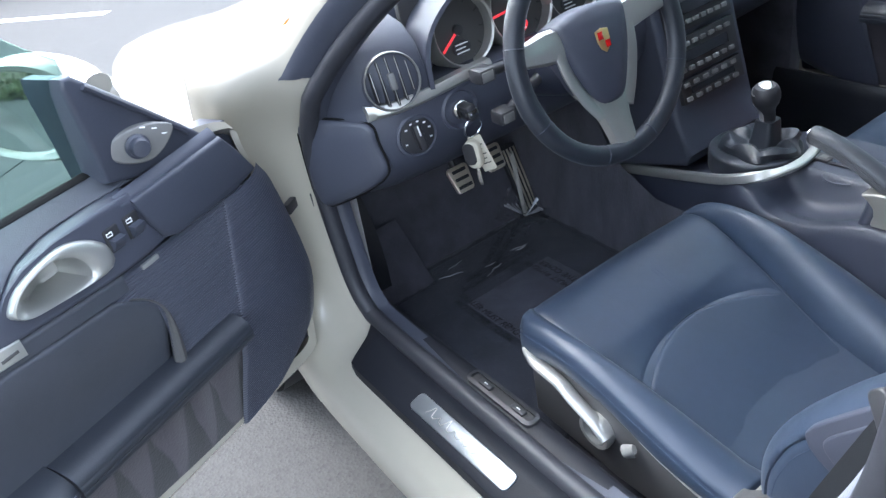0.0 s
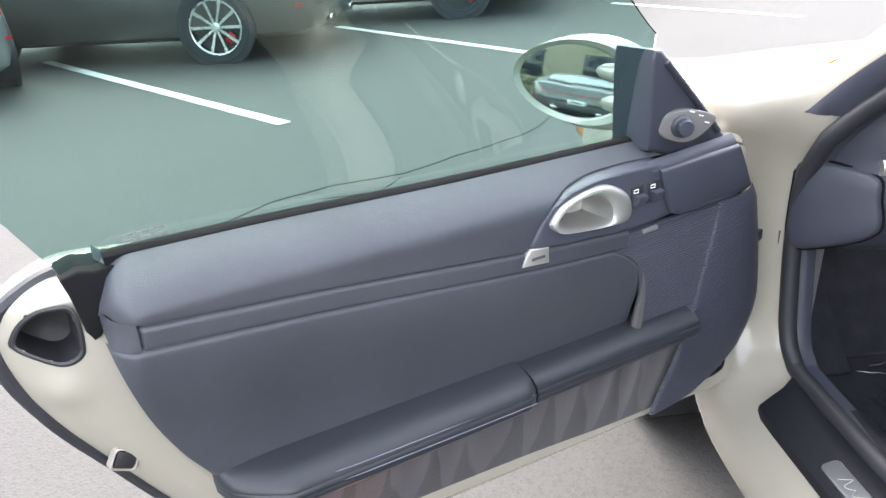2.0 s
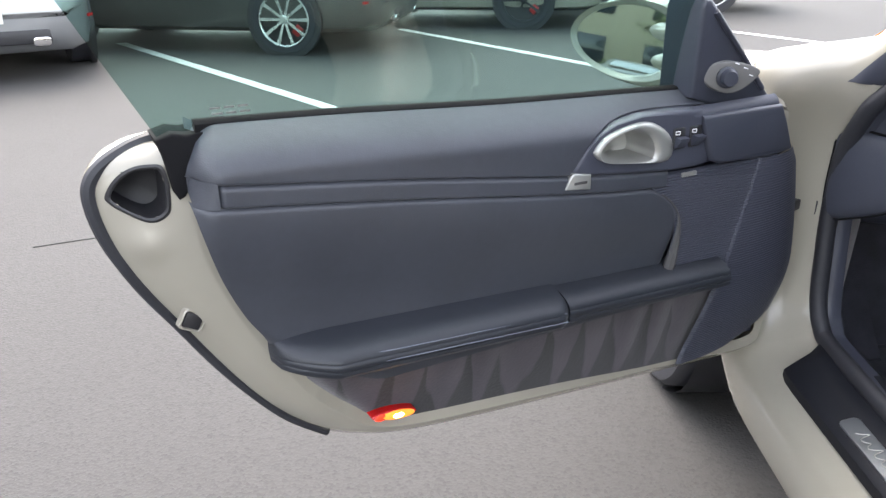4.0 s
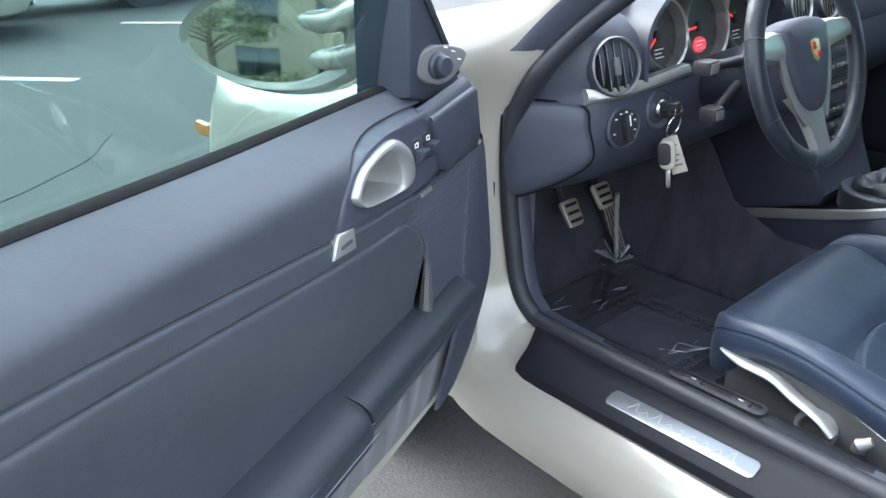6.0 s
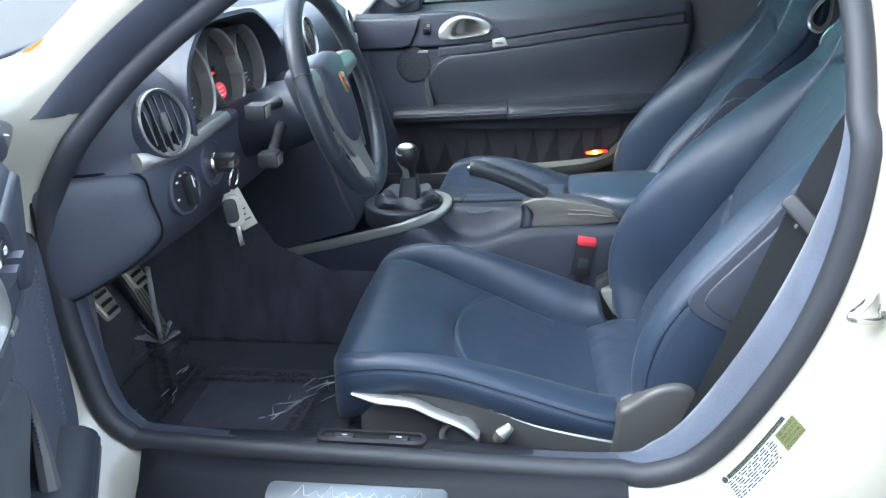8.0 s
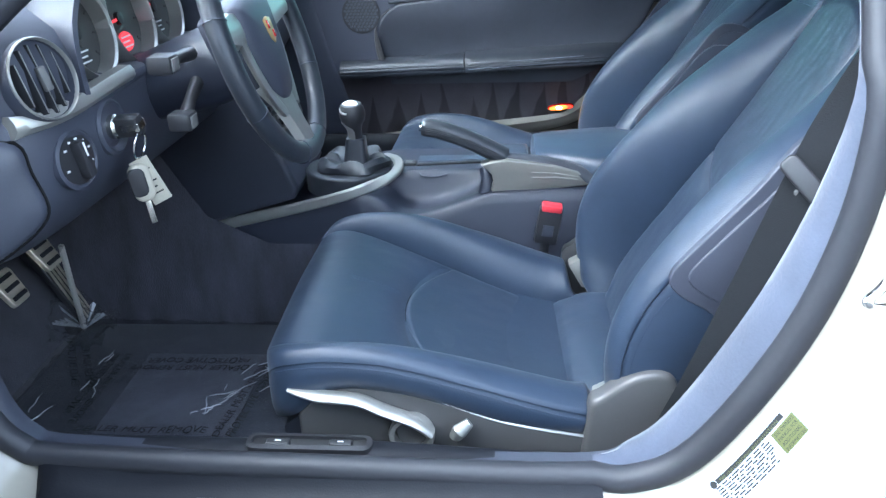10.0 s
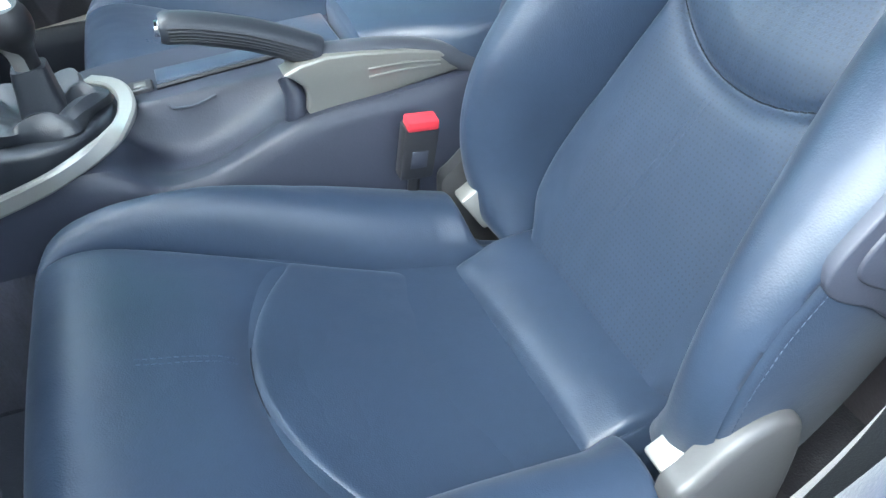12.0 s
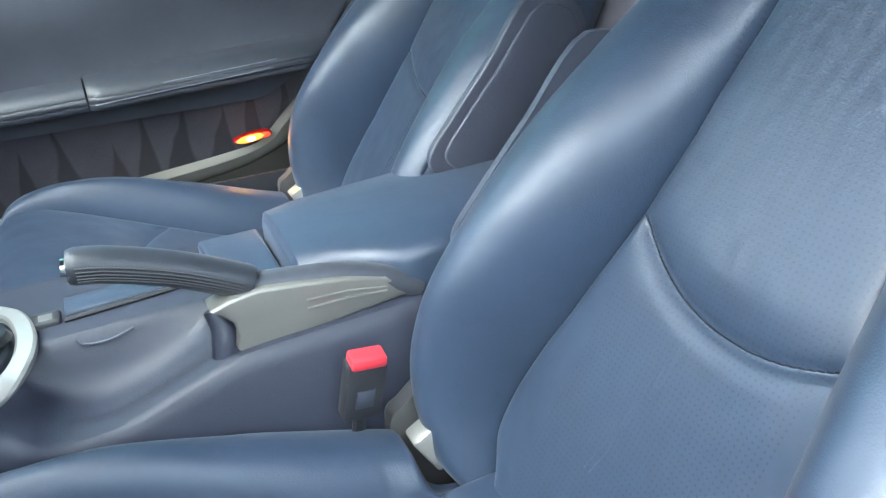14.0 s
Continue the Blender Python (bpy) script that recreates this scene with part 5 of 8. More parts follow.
    def front(a, v):
        """v from 0 at the middle over 1 at the inner seam to 2 at the outer rim."""
        q = abs(v)
        sb, rb = lerp_table(seam_b, a), lerp_table(rim_b, a)
        hb = sb + 0.66 * (rb - sb)
        fm, fc = lerp_table(mid_f, a), lerp_table(crest_f, a)
        if q <= 1:
            b = sb * q
            d = a - u_seam(math.copysign(b, v))
            f = fm + 0.0055 * (1 - q ** 3) * step(0.0, 0.05, d) * step(0.60, 0.54, a)
            f += tuck(d, 0.009, 0.006, 0.0085) * step(1.0, 0.86, q)
            f -= 0.005 * math.exp(-(((a - 0.585 + 0.035 * q * q) / 0.006) ** 2))
            f -= 0.011 * math.exp(-(sb - b) / 0.004) * step(0.72, 0.60, a)
            f -= 0.014 * step(0.80, 1.0, q) ** 2 * step(0.05, -0.02, a)
        else:
            b = sb + (rb - sb) * (q - 1)
            if b < hb:
                t = (b - sb) / (hb - sb)
                f = fm + (fc - fm) * (1 - (1 - t) ** 2.8) ** 0.88
                f -= 0.011 * math.exp(-(b - sb) / 0.0025) * step(0.72, 0.60, a) + 0.014 * step(0.05, -0.02, a) * (1 - t) ** 2
            else:
                t = (b - hb) / (rb - hb)
                f = fc - 0.015 * t ** 2
        f += 0.0011 * noise.noise(Vector((a * 10, v * 2.0, 4.1))) + 0.0005 * noise.noise(Vector((a * 36, v * 8, 1.1)))
        return base + up * a + fw * f + Vector((0, math.copysign(b, v), 0))
    bm = bmesh.new()
    rings = []
    near = [1 - (1 - i / 58) ** 1.4 for i in range(1, 59)]
    far = [1 + (i / 46) ** 1.3 for i in range(1, 47)]
    vs = [-v for v in reversed(near + far)] + [0.0] + near + far
    na = 330
    for i in range(na + 1):
        a = -0.06 + 0.99 * i / na
        w = lerp_table(rim_b, a)
        rear = -0.085 + 0.035 * step(0.5, 0.9, a) + 0.03 * step(0.04, -0.05, a)
        o = base + up * a
        rim = (front(a, 2) - o).dot(fw)
        side = [(w * 0.80, rear), (w * 0.95, rear + 0.010), (w + 0.001, rear + 0.030), (w + 0.004, rear * 0.4 + rim * 0.6), (w + 0.0042, rim - 0.016), (w + 0.0022, rim - 0.0095), (w - 0.0006, rim - 0.0075), (w + 0.0020, rim - 0.0052)]
        rings.append([o + fw * f + Vector((0, -b, 0)) for b, f in side] + [front(a, v) for v in vs] + [o + fw * f + Vector((0, b, 0)) for b, f in reversed(side)])
    loft(bm, rings, True, (True, True))
    back = part("backrest", bm, NAVY_HOLES, seat, "navy leather backrest with deep bolsters and shoulder panel", angle=70)
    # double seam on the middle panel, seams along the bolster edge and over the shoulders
    for off in (-0.0038, 0.0038):
        bm = bmesh.new()
        dashes(bm, [front(0.085 + 0.150 * i / 30, (0.034 - 0.030 * i / 30 + off) / lerp_table(seam_b, 0.085 + 0.150 * i / 30)) + fw * 0.0004 for i in range(31)])
        part("stitching", bm, THREAD, back)
        for sgn in (-1, 1):
            bm = bmesh.new()
            dashes(bm, [front(0.56 + off, sgn * (1.05 + 0.85 * i / 20)) + fw * 0.0004 for i in range(21)])
            part("stitching", bm, THREAD, back)

    # dark tubes paint shade along the bolster seams and below the shoulder panel
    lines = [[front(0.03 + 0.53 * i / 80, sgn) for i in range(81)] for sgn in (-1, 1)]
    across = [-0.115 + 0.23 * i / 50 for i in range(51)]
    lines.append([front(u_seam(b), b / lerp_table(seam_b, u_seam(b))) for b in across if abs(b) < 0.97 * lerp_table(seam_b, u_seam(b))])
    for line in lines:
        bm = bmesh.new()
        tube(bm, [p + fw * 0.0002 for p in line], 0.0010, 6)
        part("seam", bm, SEAM_SHADE, back)

    def flank(a, f, sgn, lift=0.0):
        return base + up * a + fw * f + Vector((0, sgn * (lerp_table(rim_b, a) + 0.0030 + lift), 0))
    for sgn in (-1, 1):
        bm = bmesh.new()
        line = [-0.03 + 0.60 * i / 90 for i in range(91)]
        dashes(bm, [flank(a, (front(a, 2) - base - up * a).dot(fw) - 0.0185, sgn, 0.0012) for a in line])
        part("stitching", bm, THREAD, back)
        # moulded panel on the flank: two steps, each with a rounded rim
        outer = [(p.x, p.z) for p in spline([(0.4405, 0, 0.047), (0.34, 0, 0.070), (0.2525, 0, 0.0885), (0.214, 0, 0.0945), (0.197, 0, 0.088), (0.188, 0, 0.066), (0.187, 0, 0.03), (0.187, 0, -0.035), (0.30, 0, -0.045), (0.44, 0, -0.045)], 5, True)]
        inner = [(p.x, p.z) for p in spline([(0.43, 0, 0.033), (0.34, 0, 0.054), (0.262, 0, 0.0715), (0.226, 0, 0.077), (0.211, 0, 0.070), (0.205, 0, 0.050), (0.204, 0, 0.02), (0.205, 0, -0.025), (0.30, 0, -0.033), (0.43, 0, -0.033)], 5, True)]
        for line, lo, hi in ((outer, -0.006, 0.0042), (inner, 0.0, 0.0068)):
            bm = bmesh.new()
            prism(bm, line, lambda a, b, d: flank(a, b, sgn, d), lo, hi, 0.0028)
            part("flank_panel", bm, NAVY_VINYL, back)
    # bright bezel of the belt slot beside the head, a plate with a drop-shaped hole
    for sgn in (-1, 1):
        bm = bmesh.new()
        rings = []
        for k, lift in ((1.0, -0.004), (1.0, 0.003), (0.88, 0.006), (0.70, 0.0045), (0.60, -0.006)):
            rings.append([flank(0.625 + k * 0.044 * math.cos(t), -0.030 + k * 0.021 * math.sin(t) * (1 - 0.45 * math.cos(t)), sgn, lift) for t in [2 * math.pi * i / 32 for i in range(32)]])
        loft(bm, rings, True, (True, False))
        bz = part("belt_slot_bezel", bm, SILVER, back, "satin silver belt slot bezel")
        bm = bmesh.new()
        prism(bm, [(0.625 + 0.030 * math.cos(t), -0.030 + 0.013 * math.sin(t) * (1 - 0.45 * math.cos(t))) for t in [2 * math.pi * i / 20 for i in range(20)]], lambda a, b, d: flank(a, b, sgn, d), -0.006, -0.001)
        part("slot", bm, BLACK, bz)

    # lower frame, hinge covers and levers
    bm = bmesh.new()
    shell = [(-0.235, 0.385), (-0.205, 0.410), (-0.05, 0.395), (0.18, 0.352), (0.285, 0.340), (0.285, 0.29), (0.1, 0.275), (-0.20, 0.28), (-0.235, 0.33)]
    loft(bm, [[(x, y, z) for x, z in shell] for y in (-0.215, -0.208, 0.0, 0.208, 0.215)], True, (True, True))
    part("seat_pan", bm, NAVY_DARK, seat)
    for sgn in (-1, 1):
        bm = bmesh.new()
        prof = [(p.x, p.z) for p in spline([(x, 0, z) for x, z in ((0.190, 0.33), (0.192, 0.425), (0.195, 0.456), (0.208, 0.466), (0.222, 0.478), (0.239, 0.492), (0.257, 0.501), (0.278, 0.505), (0.296, 0.500), (0.307, 0.483), (0.310, 0.44), (0.30, 0.36), (0.27, 0.31))], 3, True)]
        prism(bm, prof, lambda a, b, d: Vector((a, sgn * d, b)), 0.226, 0.252, 0.009)
        part("hinge_cover", bm, GREY, seat, "grey moulded hinge cover")
        bm = bmesh.new()
        box(bm, (-0.017, -0.018, -0.045), (0.017, 0.010, 0.012), 0.004, Matrix.Translation((0.222, sgn * 0.203, 0.444)) @ Matrix.Rotation(radians(-30), 4, "Y"))
        box(bm, (-0.004, -0.019, -0.006), (0.004, 0.011, 0.006), 0.002, Matrix.Translation((0.238, sgn * 0.203, 0.447)))
        part("hinge_link", bm, LINK, seat, "bright hinge link")
    for sgn in ((-1,) if controls else ()):
        bm = bmesh.new()
        edge_z = [(-0.175, 0.462), (-0.155, 0.472), (-0.133, 0.475), (-0.10, 0.474), (-0.033, 0.461), (0.066, 0.423), (0.122, 0.409), (0.19, 0.397)]
        prof = [(-0.205, 0.425)] + edge_z + [(0.19, 0.315), (-0.02, 0.31), (-0.205, 0.33)]
        prism(bm, prof, lambda a, b, d: Vector((a, sgn * d, b)), 0.205, 0.243, 0.006)
        side = part("side_cover", bm, GREY, seat, "grey moulded seat side cover")
        bm = bmesh.new()
        tube(bm, [(x, sgn * 0.2425, lerp_table(edge_z, x)) for x in [-0.16 + 0.35 * i / 30 for i in range(31)]], 0.0021, 6)
        part("bright_edge", bm, SILVER, side)
        # long lever with an open boss
        bm = bmesh.new()
        line = spline([(-0.214, -0.246, 0.470), (-0.17, -0.254, 0.466), (-0.118, -0.257, 0.463), (-0.082, -0.258, 0.447), (-0.042, -0.258, 0.430), (-0.018, -0.257, 0.410)], 6)
        tube(bm, line, [0.004 + 0.0085 * min(1, i / 6) for i in range(len(line))], 10, flat=0.55)
        lever = part("lever", bm, SILVER_PAINT, seat, "long silver lever")
        bm = bmesh.new()
        BM = axes((-0.046, -0.247, 0.404), (1, 0, 0), (0, 0, 1))
        revolve(bm, [(0.030, -0.006), (0.032, 0.008), (0.030, 0.013), (0.024, 0.012), (0.023, -0.004)], BM, 28, (False, False))
        part("lever_boss", bm, SILVER_PAINT, lever)
        bm = bmesh.new()
        revolve(bm, [(0.026, -0.008), (0.021, 0.004), (0.010, 0.007), (0.002, 0.007)], BM, 24, (False, True))
        part("boss_cap", bm, GREY, lever)
        bm = bmesh.new()
        tube(bm, [(0.020, -0.240, 0.392), (0.014, -0.252, 0.400), (0.020, -0.258, 0.414), (0.034, -0.254, 0.426)], [0.006, 0.009, 0.011, 0.007], 10, flat=0.7)
        part("recline_lever", bm, SILVER_PAINT, seat)
        bm = bmesh.new()
        revolve(bm, [(0.006, 0), (0.006, 0.006), (0.004, 0.009), (0.001, 0.009)], axes((0.155, -0.242, 0.352), (1, 0, 0), (0, 0, 1)), 12, (False, True))
        part("side_bolt", bm, CHROME, side)
    for sy in (-0.17, 0.17):
        bm = bmesh.new()
        box(bm, (-0.24, sy - 0.02, 0.2655), (0.29, sy + 0.02, 0.290), 0.004)
        part("seat_rail", bm, BLACK, seat)
    return seat


build_seat(Matrix.Translation((0.0, 0.403, 0)), "navy leather sports seat with grey side cover, driver side", True)
build_seat(Matrix.Translation((0.07, 1.095, 0)), "navy leather sports seat beside the far door", False)

# ---- dashboard ----
dash = thing("dashboard", "navy dashboard with round vents and silver strip", "dashboard")


def face_x(y):
    return lerp_table([(0.055, -0.53), (0.075, -0.497), (0.10, -0.468), (0.14, -0.447), (0.20, -0.437), (0.32, -0.432), (0.70, -0.425), (1.0, -0.43), (1.2, -0.44), (1.38, -0.46), (1.44, -0.50)], y)


PROFILE = [(-0.42, 0.945), (-0.30, 0.962), (-0.15, 0.978), (-0.126, 0.9795), (-0.08, 0.980), (-0.04, 0.970), (-0.012, 0.945), (0.0, 0.912), (0.001, 0.874), (-0.003, 0.864), (0.002, 0.855), (0.003, 0.80), (-0.006, 0.757), (-0.035, 0.712), (-0.085, 0.678), (-0.15, 0.655), (-0.165, 0.650), (-0.20, 0.655), (-0.42, 0.72)]
bm = bmesh.new()
rings = []
for i in range(141):
    y = 0.055 + 1.385 * i / 140
    k = step(0.055, 0.11, y) * step(1.44, 1.38, y)
    low = step(0.70, 0.80, y) * 0.0
    bay = step(0.204, 0.218, y) * step(0.676, 0.662, y)
    rings.append([Vector((face_x(y) + dx * (0.82 + 0.18 * k), y, 0.80 + (z - 0.80) * (0.80 + 0.20 * k) - bay * (max(0.0, z - 0.862) if dx > -0.13 else 0))) for dx, z in PROFILE])
loft(bm, rings, True, (True, True))
part("dash_body", bm, NAVY_VINYL, dash)
# side cap towards the door
bm = bmesh.new()
KN = Vector((0.6, -0.8, 0.0))
KT = Vector((0.8, 0.6, 0.0))
KO = Vector((-0.455, 0.109, 0.0))
cap = [(-0.015, 0.838), (-0.006, 0.801), (0.002, 0.758), (-0.012, 0.735), (-0.045, 0.714), (-0.090, 0.694), (-0.130, 0.682), (-0.150, 0.70), (-0.150, 0.80), (-0.140, 0.846), (-0.075, 0.848)]
cap = [(p.x, p.z) for p in spline([(a, 0, b) for a, b in cap], 4, True)]
rings = []
for k, d in ((1.0, -0.06), (1.0, 0.000), (0.97, 0.005), (0.88, 0.009), (0.6, 0.012), (0.2, 0.013)):
    rings.append([KO + KT * (-0.07 + (a + 0.07) * k) + KN * d + Vector((0, 0, 0.77 + (b - 0.77) * k)) for a, b in cap])
loft(bm, rings, True, (True, True))
knee = part("knee_pad", bm, NAVY_DARK, dash, "smooth dark dashboard end panel")
bm = bmesh.new()
tube(bm, [KO + KT * (-0.07 + (a + 0.07) * 1.012) + KN * 0.0005 + Vector((0, 0, 0.77 + (b - 0.77) * 1.012)) for a, b in cap], 0.0022, 6, True)
part("panel_gap", bm, SEAL, knee)
# silver strip below the vents
bm = bmesh.new()
rings = []
for i in range(51):
    y = 0.098 + 0.23 * i / 50
    x = face_x(y)
    h = 0.010 + 0.004 * step(0.12, 0.09, y)
    rings.append([Vector((x + a, y, 0.8555 + b * h + 0.012 * step(0.12, 0.34, y))) for a, b in ((-0.010, 1), (0.006, 1), (0.011, 0.4), (0.012, -0.3), (0.006, -1), (-0.010, -1))])
loft(bm, rings, True, (True, True))
part("silver_strip", bm, DASH_SILVER, dash)


def facing(y, z, tilt=8):
    """A frame on the face of the dash: local z points out at the seat."""
    t = radians(tilt)
    d = face_x(y + 0.01) - face_x(y - 0.01)
    nrm = Vector((math.cos(t), -d / 0.02 * 0.9, math.sin(t))).normalized()
    x = Vector((0, 1, 0))
    x = (x - nrm * x.dot(nrm)).normalized()
    m = Matrix((x, nrm.cross(x), nrm)).transposed().to_4x4()
    m.translation = (face_x(y), y, z)
    return m


def vent(y, z, r=0.046, slats=5, ring=DASH_SILVER):
    m = facing(y, z, 14)
    bm = bmesh.new()
    revolve(bm, [(r * 1.05, -0.015), (r * 1.04, 0.002), (r * 1.02, 0.005), (r * 0.98, 0.005), (r * 0.95, 0.002), (r * 0.93, -0.012)], m, 36, (False, False))
    v = part("air_vent", bm, NAVY_VINYL, dash, "round air vent with a thin silver ring")
    bm = bmesh.new()
    revolve(bm, [(r * 1.02, 0.003), (r * 1.025, 0.0065), (r * 0.995, 0.0085), (r * 0.965, 0.0065), (r * 0.955, 0.000)], m, 40, (False, False))
    part("ring", bm, ring, v, "thin silver ring")
    bm = bmesh.new()
    revolve(bm, [(r * 0.93, -0.010), (r * 0.3, -0.012), (0.001, -0.012)], m, 30, (False, True))
    part("vent_bowl", bm, BLACK, v)
    for i in range(slats):
        x = r * 0.86 * (2 * (i + 0.5) / slats - 1)
        hh = math.sqrt(max(0.0, (r * 0.87) ** 2 - x * x))
        bm = bmesh.new()
        box(bm, (x - 0.0018, -hh, -0.010), (x + 0.0018, hh, 0.004), 0.0008, m @ Matrix.Rotation(radians(6), 4, "Y"))
        slat = part("slat", bm, BLACK, v)
        bm = bmesh.new()
        box(bm, (x - 0.0014, -hh * 0.97, 0.0035), (x - 0.0002, hh * 0.97, 0.0048), 0.0004, m @ Matrix.Rotation(radians(6), 4, "Y"))
        part("slat_edge", bm, ring, slat)
    bm = bmesh.new()
    box(bm, (-0.0055, -0.014, 0.002), (0.0055, 0.014, 0.009), 0.002, m)
    part("vent_tab", bm, GREY_LIGHT, v)


vent(0.146, 0.899)
vent(0.70, 0.935, 0.040)
vent(0.82, 0.935, 0.040)
vent(1.33, 0.900, 0.046)
# light switch
m = facing(0.168, 0.797, 4)
bm = bmesh.new()
revolve(bm, [(0.038, -0.004), (0.038, 0.004), (0.034, 0.006), (0.031, 0.003), (0.030, -0.004)], m, 36, (False, False))
ls = part("light_switch", bm, NAVY_VINYL, dash, "round rotary light switch")
bm = bmesh.new()
revolve(bm, [(0.031, 0.000), (0.031, 0.004), (0.018, 0.006), (0.001, 0.006)], m, 30, (False, True))
part("switch_disc", bm, BLACK, ls)
bm = bmesh.new()
box(bm, (-0.0075, -0.024, 0.004), (0.0075, 0.024, 0.020), 0.004, m @ Matrix.Rotation(radians(8), 4, "Z"))
part("switch_grip", bm, BLACK, ls)
bm = bmesh.new()
box(bm, (-0.0012, 0.004, 0.0195), (0.0012, 0.022, 0.0212), 0.0004, m @ Matrix.Rotation(radians(8), 4, "Z"))
part("grip_mark", bm, INK_WHITE, ls)
for a in (20, 50, 80, 110, 140, 200, 340):
    bm = bmesh.new()
    c = Vector((0.0245 * math.cos(radians(a)), 0.0245 * math.sin(radians(a)), 0.0055))
    box(bm, (c.x - 0.0022, c.y - 0.0012, c.z - 0.001), (c.x + 0.0022, c.y + 0.0012, c.z + 0.0006), 0, m)
    part("switch_mark", bm, INK_WHITE, ls)
# ignition lock
m = facing(0.255, 0.812, 4)
bm = bmesh.new()
revolve(bm, [(0.037, -0.004), (0.037, 0.004), (0.033, 0.007), (0.028, 0.002), (0.026, 0.0)], m, 32, (False, True))
ig = part("ignition_lock", bm, NAVY_VINYL, dash)
bm = bmesh.new()
revolve(bm, [(0.016, 0.0), (0.016, 0.010), (0.013, 0.013), (0.010, 0.010), (0.001, 0.010)], m, 24, (False, True))
part("lock_barrel", bm, STEEL, ig)
# keys hanging from the lock
keys = thing("car_keys", "car key with ring, fob and white paper tag", "keys")
bm = bmesh.new()
box(bm, (-0.010, -0.014, 0.008), (0.010, 0.014, 0.044), 0.005, m @ Matrix.Rotation(radians(12), 4, "Z"))
part("key_head", bm, BLACK, keys)
bm = bmesh.new()
box(bm, (-0.0105, -0.006, 0.018), (0.0105, 0.006, 0.0445), 0.002, m @ Matrix.Rotation(radians(12), 4, "Z"))
part("key_trim", bm, STEEL, keys)
bm = bmesh.new()
rc = Vector((-0.398, 0.253, 0.788))
tube(bm, [rc + Vector((0.004 * math.sin(t), 0.018 * math.cos(t), 0.018 * math.sin(t))) for t in [2 * math.pi * i / 28 for i in range(28)]], 0.0016, 8, True)
part("key_ring", bm, CHROME, keys)
KM = Matrix.Translation((-0.404, 0.250, 0.736)) @ Matrix.Rotation(radians(-58), 4, "Z") @ Matrix.Rotation(radians(6), 4, "X")
bm = bmesh.new()
prism(bm, rounded(0.028, 0.052, 0.012), lambda a, b, d: KM @ Vector((d, a, b)), -0.006, 0.006, 0.004)
part("key_fob", bm, TAG, keys)
bm = bmesh.new()
prism(bm, rounded(0.022, 0.040, 0.009), lambda a, b, d: KM @ Vector((d, a - 0.005, b + 0.003)), 0.004, 0.0085, 0.002)
part("fob_cover", bm, BLACK, keys)
bm = bmesh.new()
box(bm, (-0.0012, -0.004, -0.060), (0.0012, 0.004, -0.024), 0.001, KM)
part("key_blade", bm, STEEL, keys)
TM = Matrix.Translation((-0.398, 0.264, 0.734)) @ Matrix.Rotation(radians(-58), 4, "Z") @ Matrix.Rotation(radians(20), 4, "X")
bm = bmesh.new()
box(bm, (-0.0006, -0.013, -0.034), (0.0006, 0.013, 0.034), 0.0003, TM)
tg = part("paper_tag", bm, TAG, keys)
for i in range(5):
    bm = bmesh.new()
    box(bm, (0.0004, -0.011, 0.016 - i * 0.009), (0.0010, 0.008 - 0.004 * (i % 2), 0.018 - i * 0.009), 0, TM)
    part("tag_line", bm, INK, tg)

# instrument binnacle
GY = 0.440
bm = bmesh.new()
rings = []
for x, w, zt, zl in ((-0.60, 0.180, 0.985, 0.93), (-0.54, 0.216, 1.020, 0.89), (-0.485, 0.231, 1.032, 0.870), (-0.446, 0.236, 1.030, 0.860), (-0.444, 0.228, 1.023, 0.862), (-0.47, 0.222, 1.014, 0.868), (-0.50, 0.215, 1.005, 0.872)):
    ring = []
    for i in range(33):
        t = math.pi * (i / 32)
        lobes = 0.010 * abs(math.sin(1.5 * (t * 2 - math.pi) + math.pi / 2))
        ring.append(Vector((x + 0.018 * (1 - math.sin(t)), GY - w * math.cos(t), zl + (zt - zl) * math.sin(t) ** 0.62 - lobes * math.sin(t))))
    rings.append(ring)
loft(bm, rings, False)
part("instrument_hood", bm, NAVY_VINYL, dash)
bm = bmesh.new()
box(bm, (-0.53, GY - 0.215, 0.862), (-0.515, GY + 0.215, 1.0), 0.004)
part("instrument_back", bm, BLACK, dash)
bm = bmesh.new()
box(bm, (-0.52, GY - 0.225, 0.845), (-0.428, GY + 0.225, 0.868), 0.010)
part("instrument_shelf", bm, NAVY_VINYL, dash)
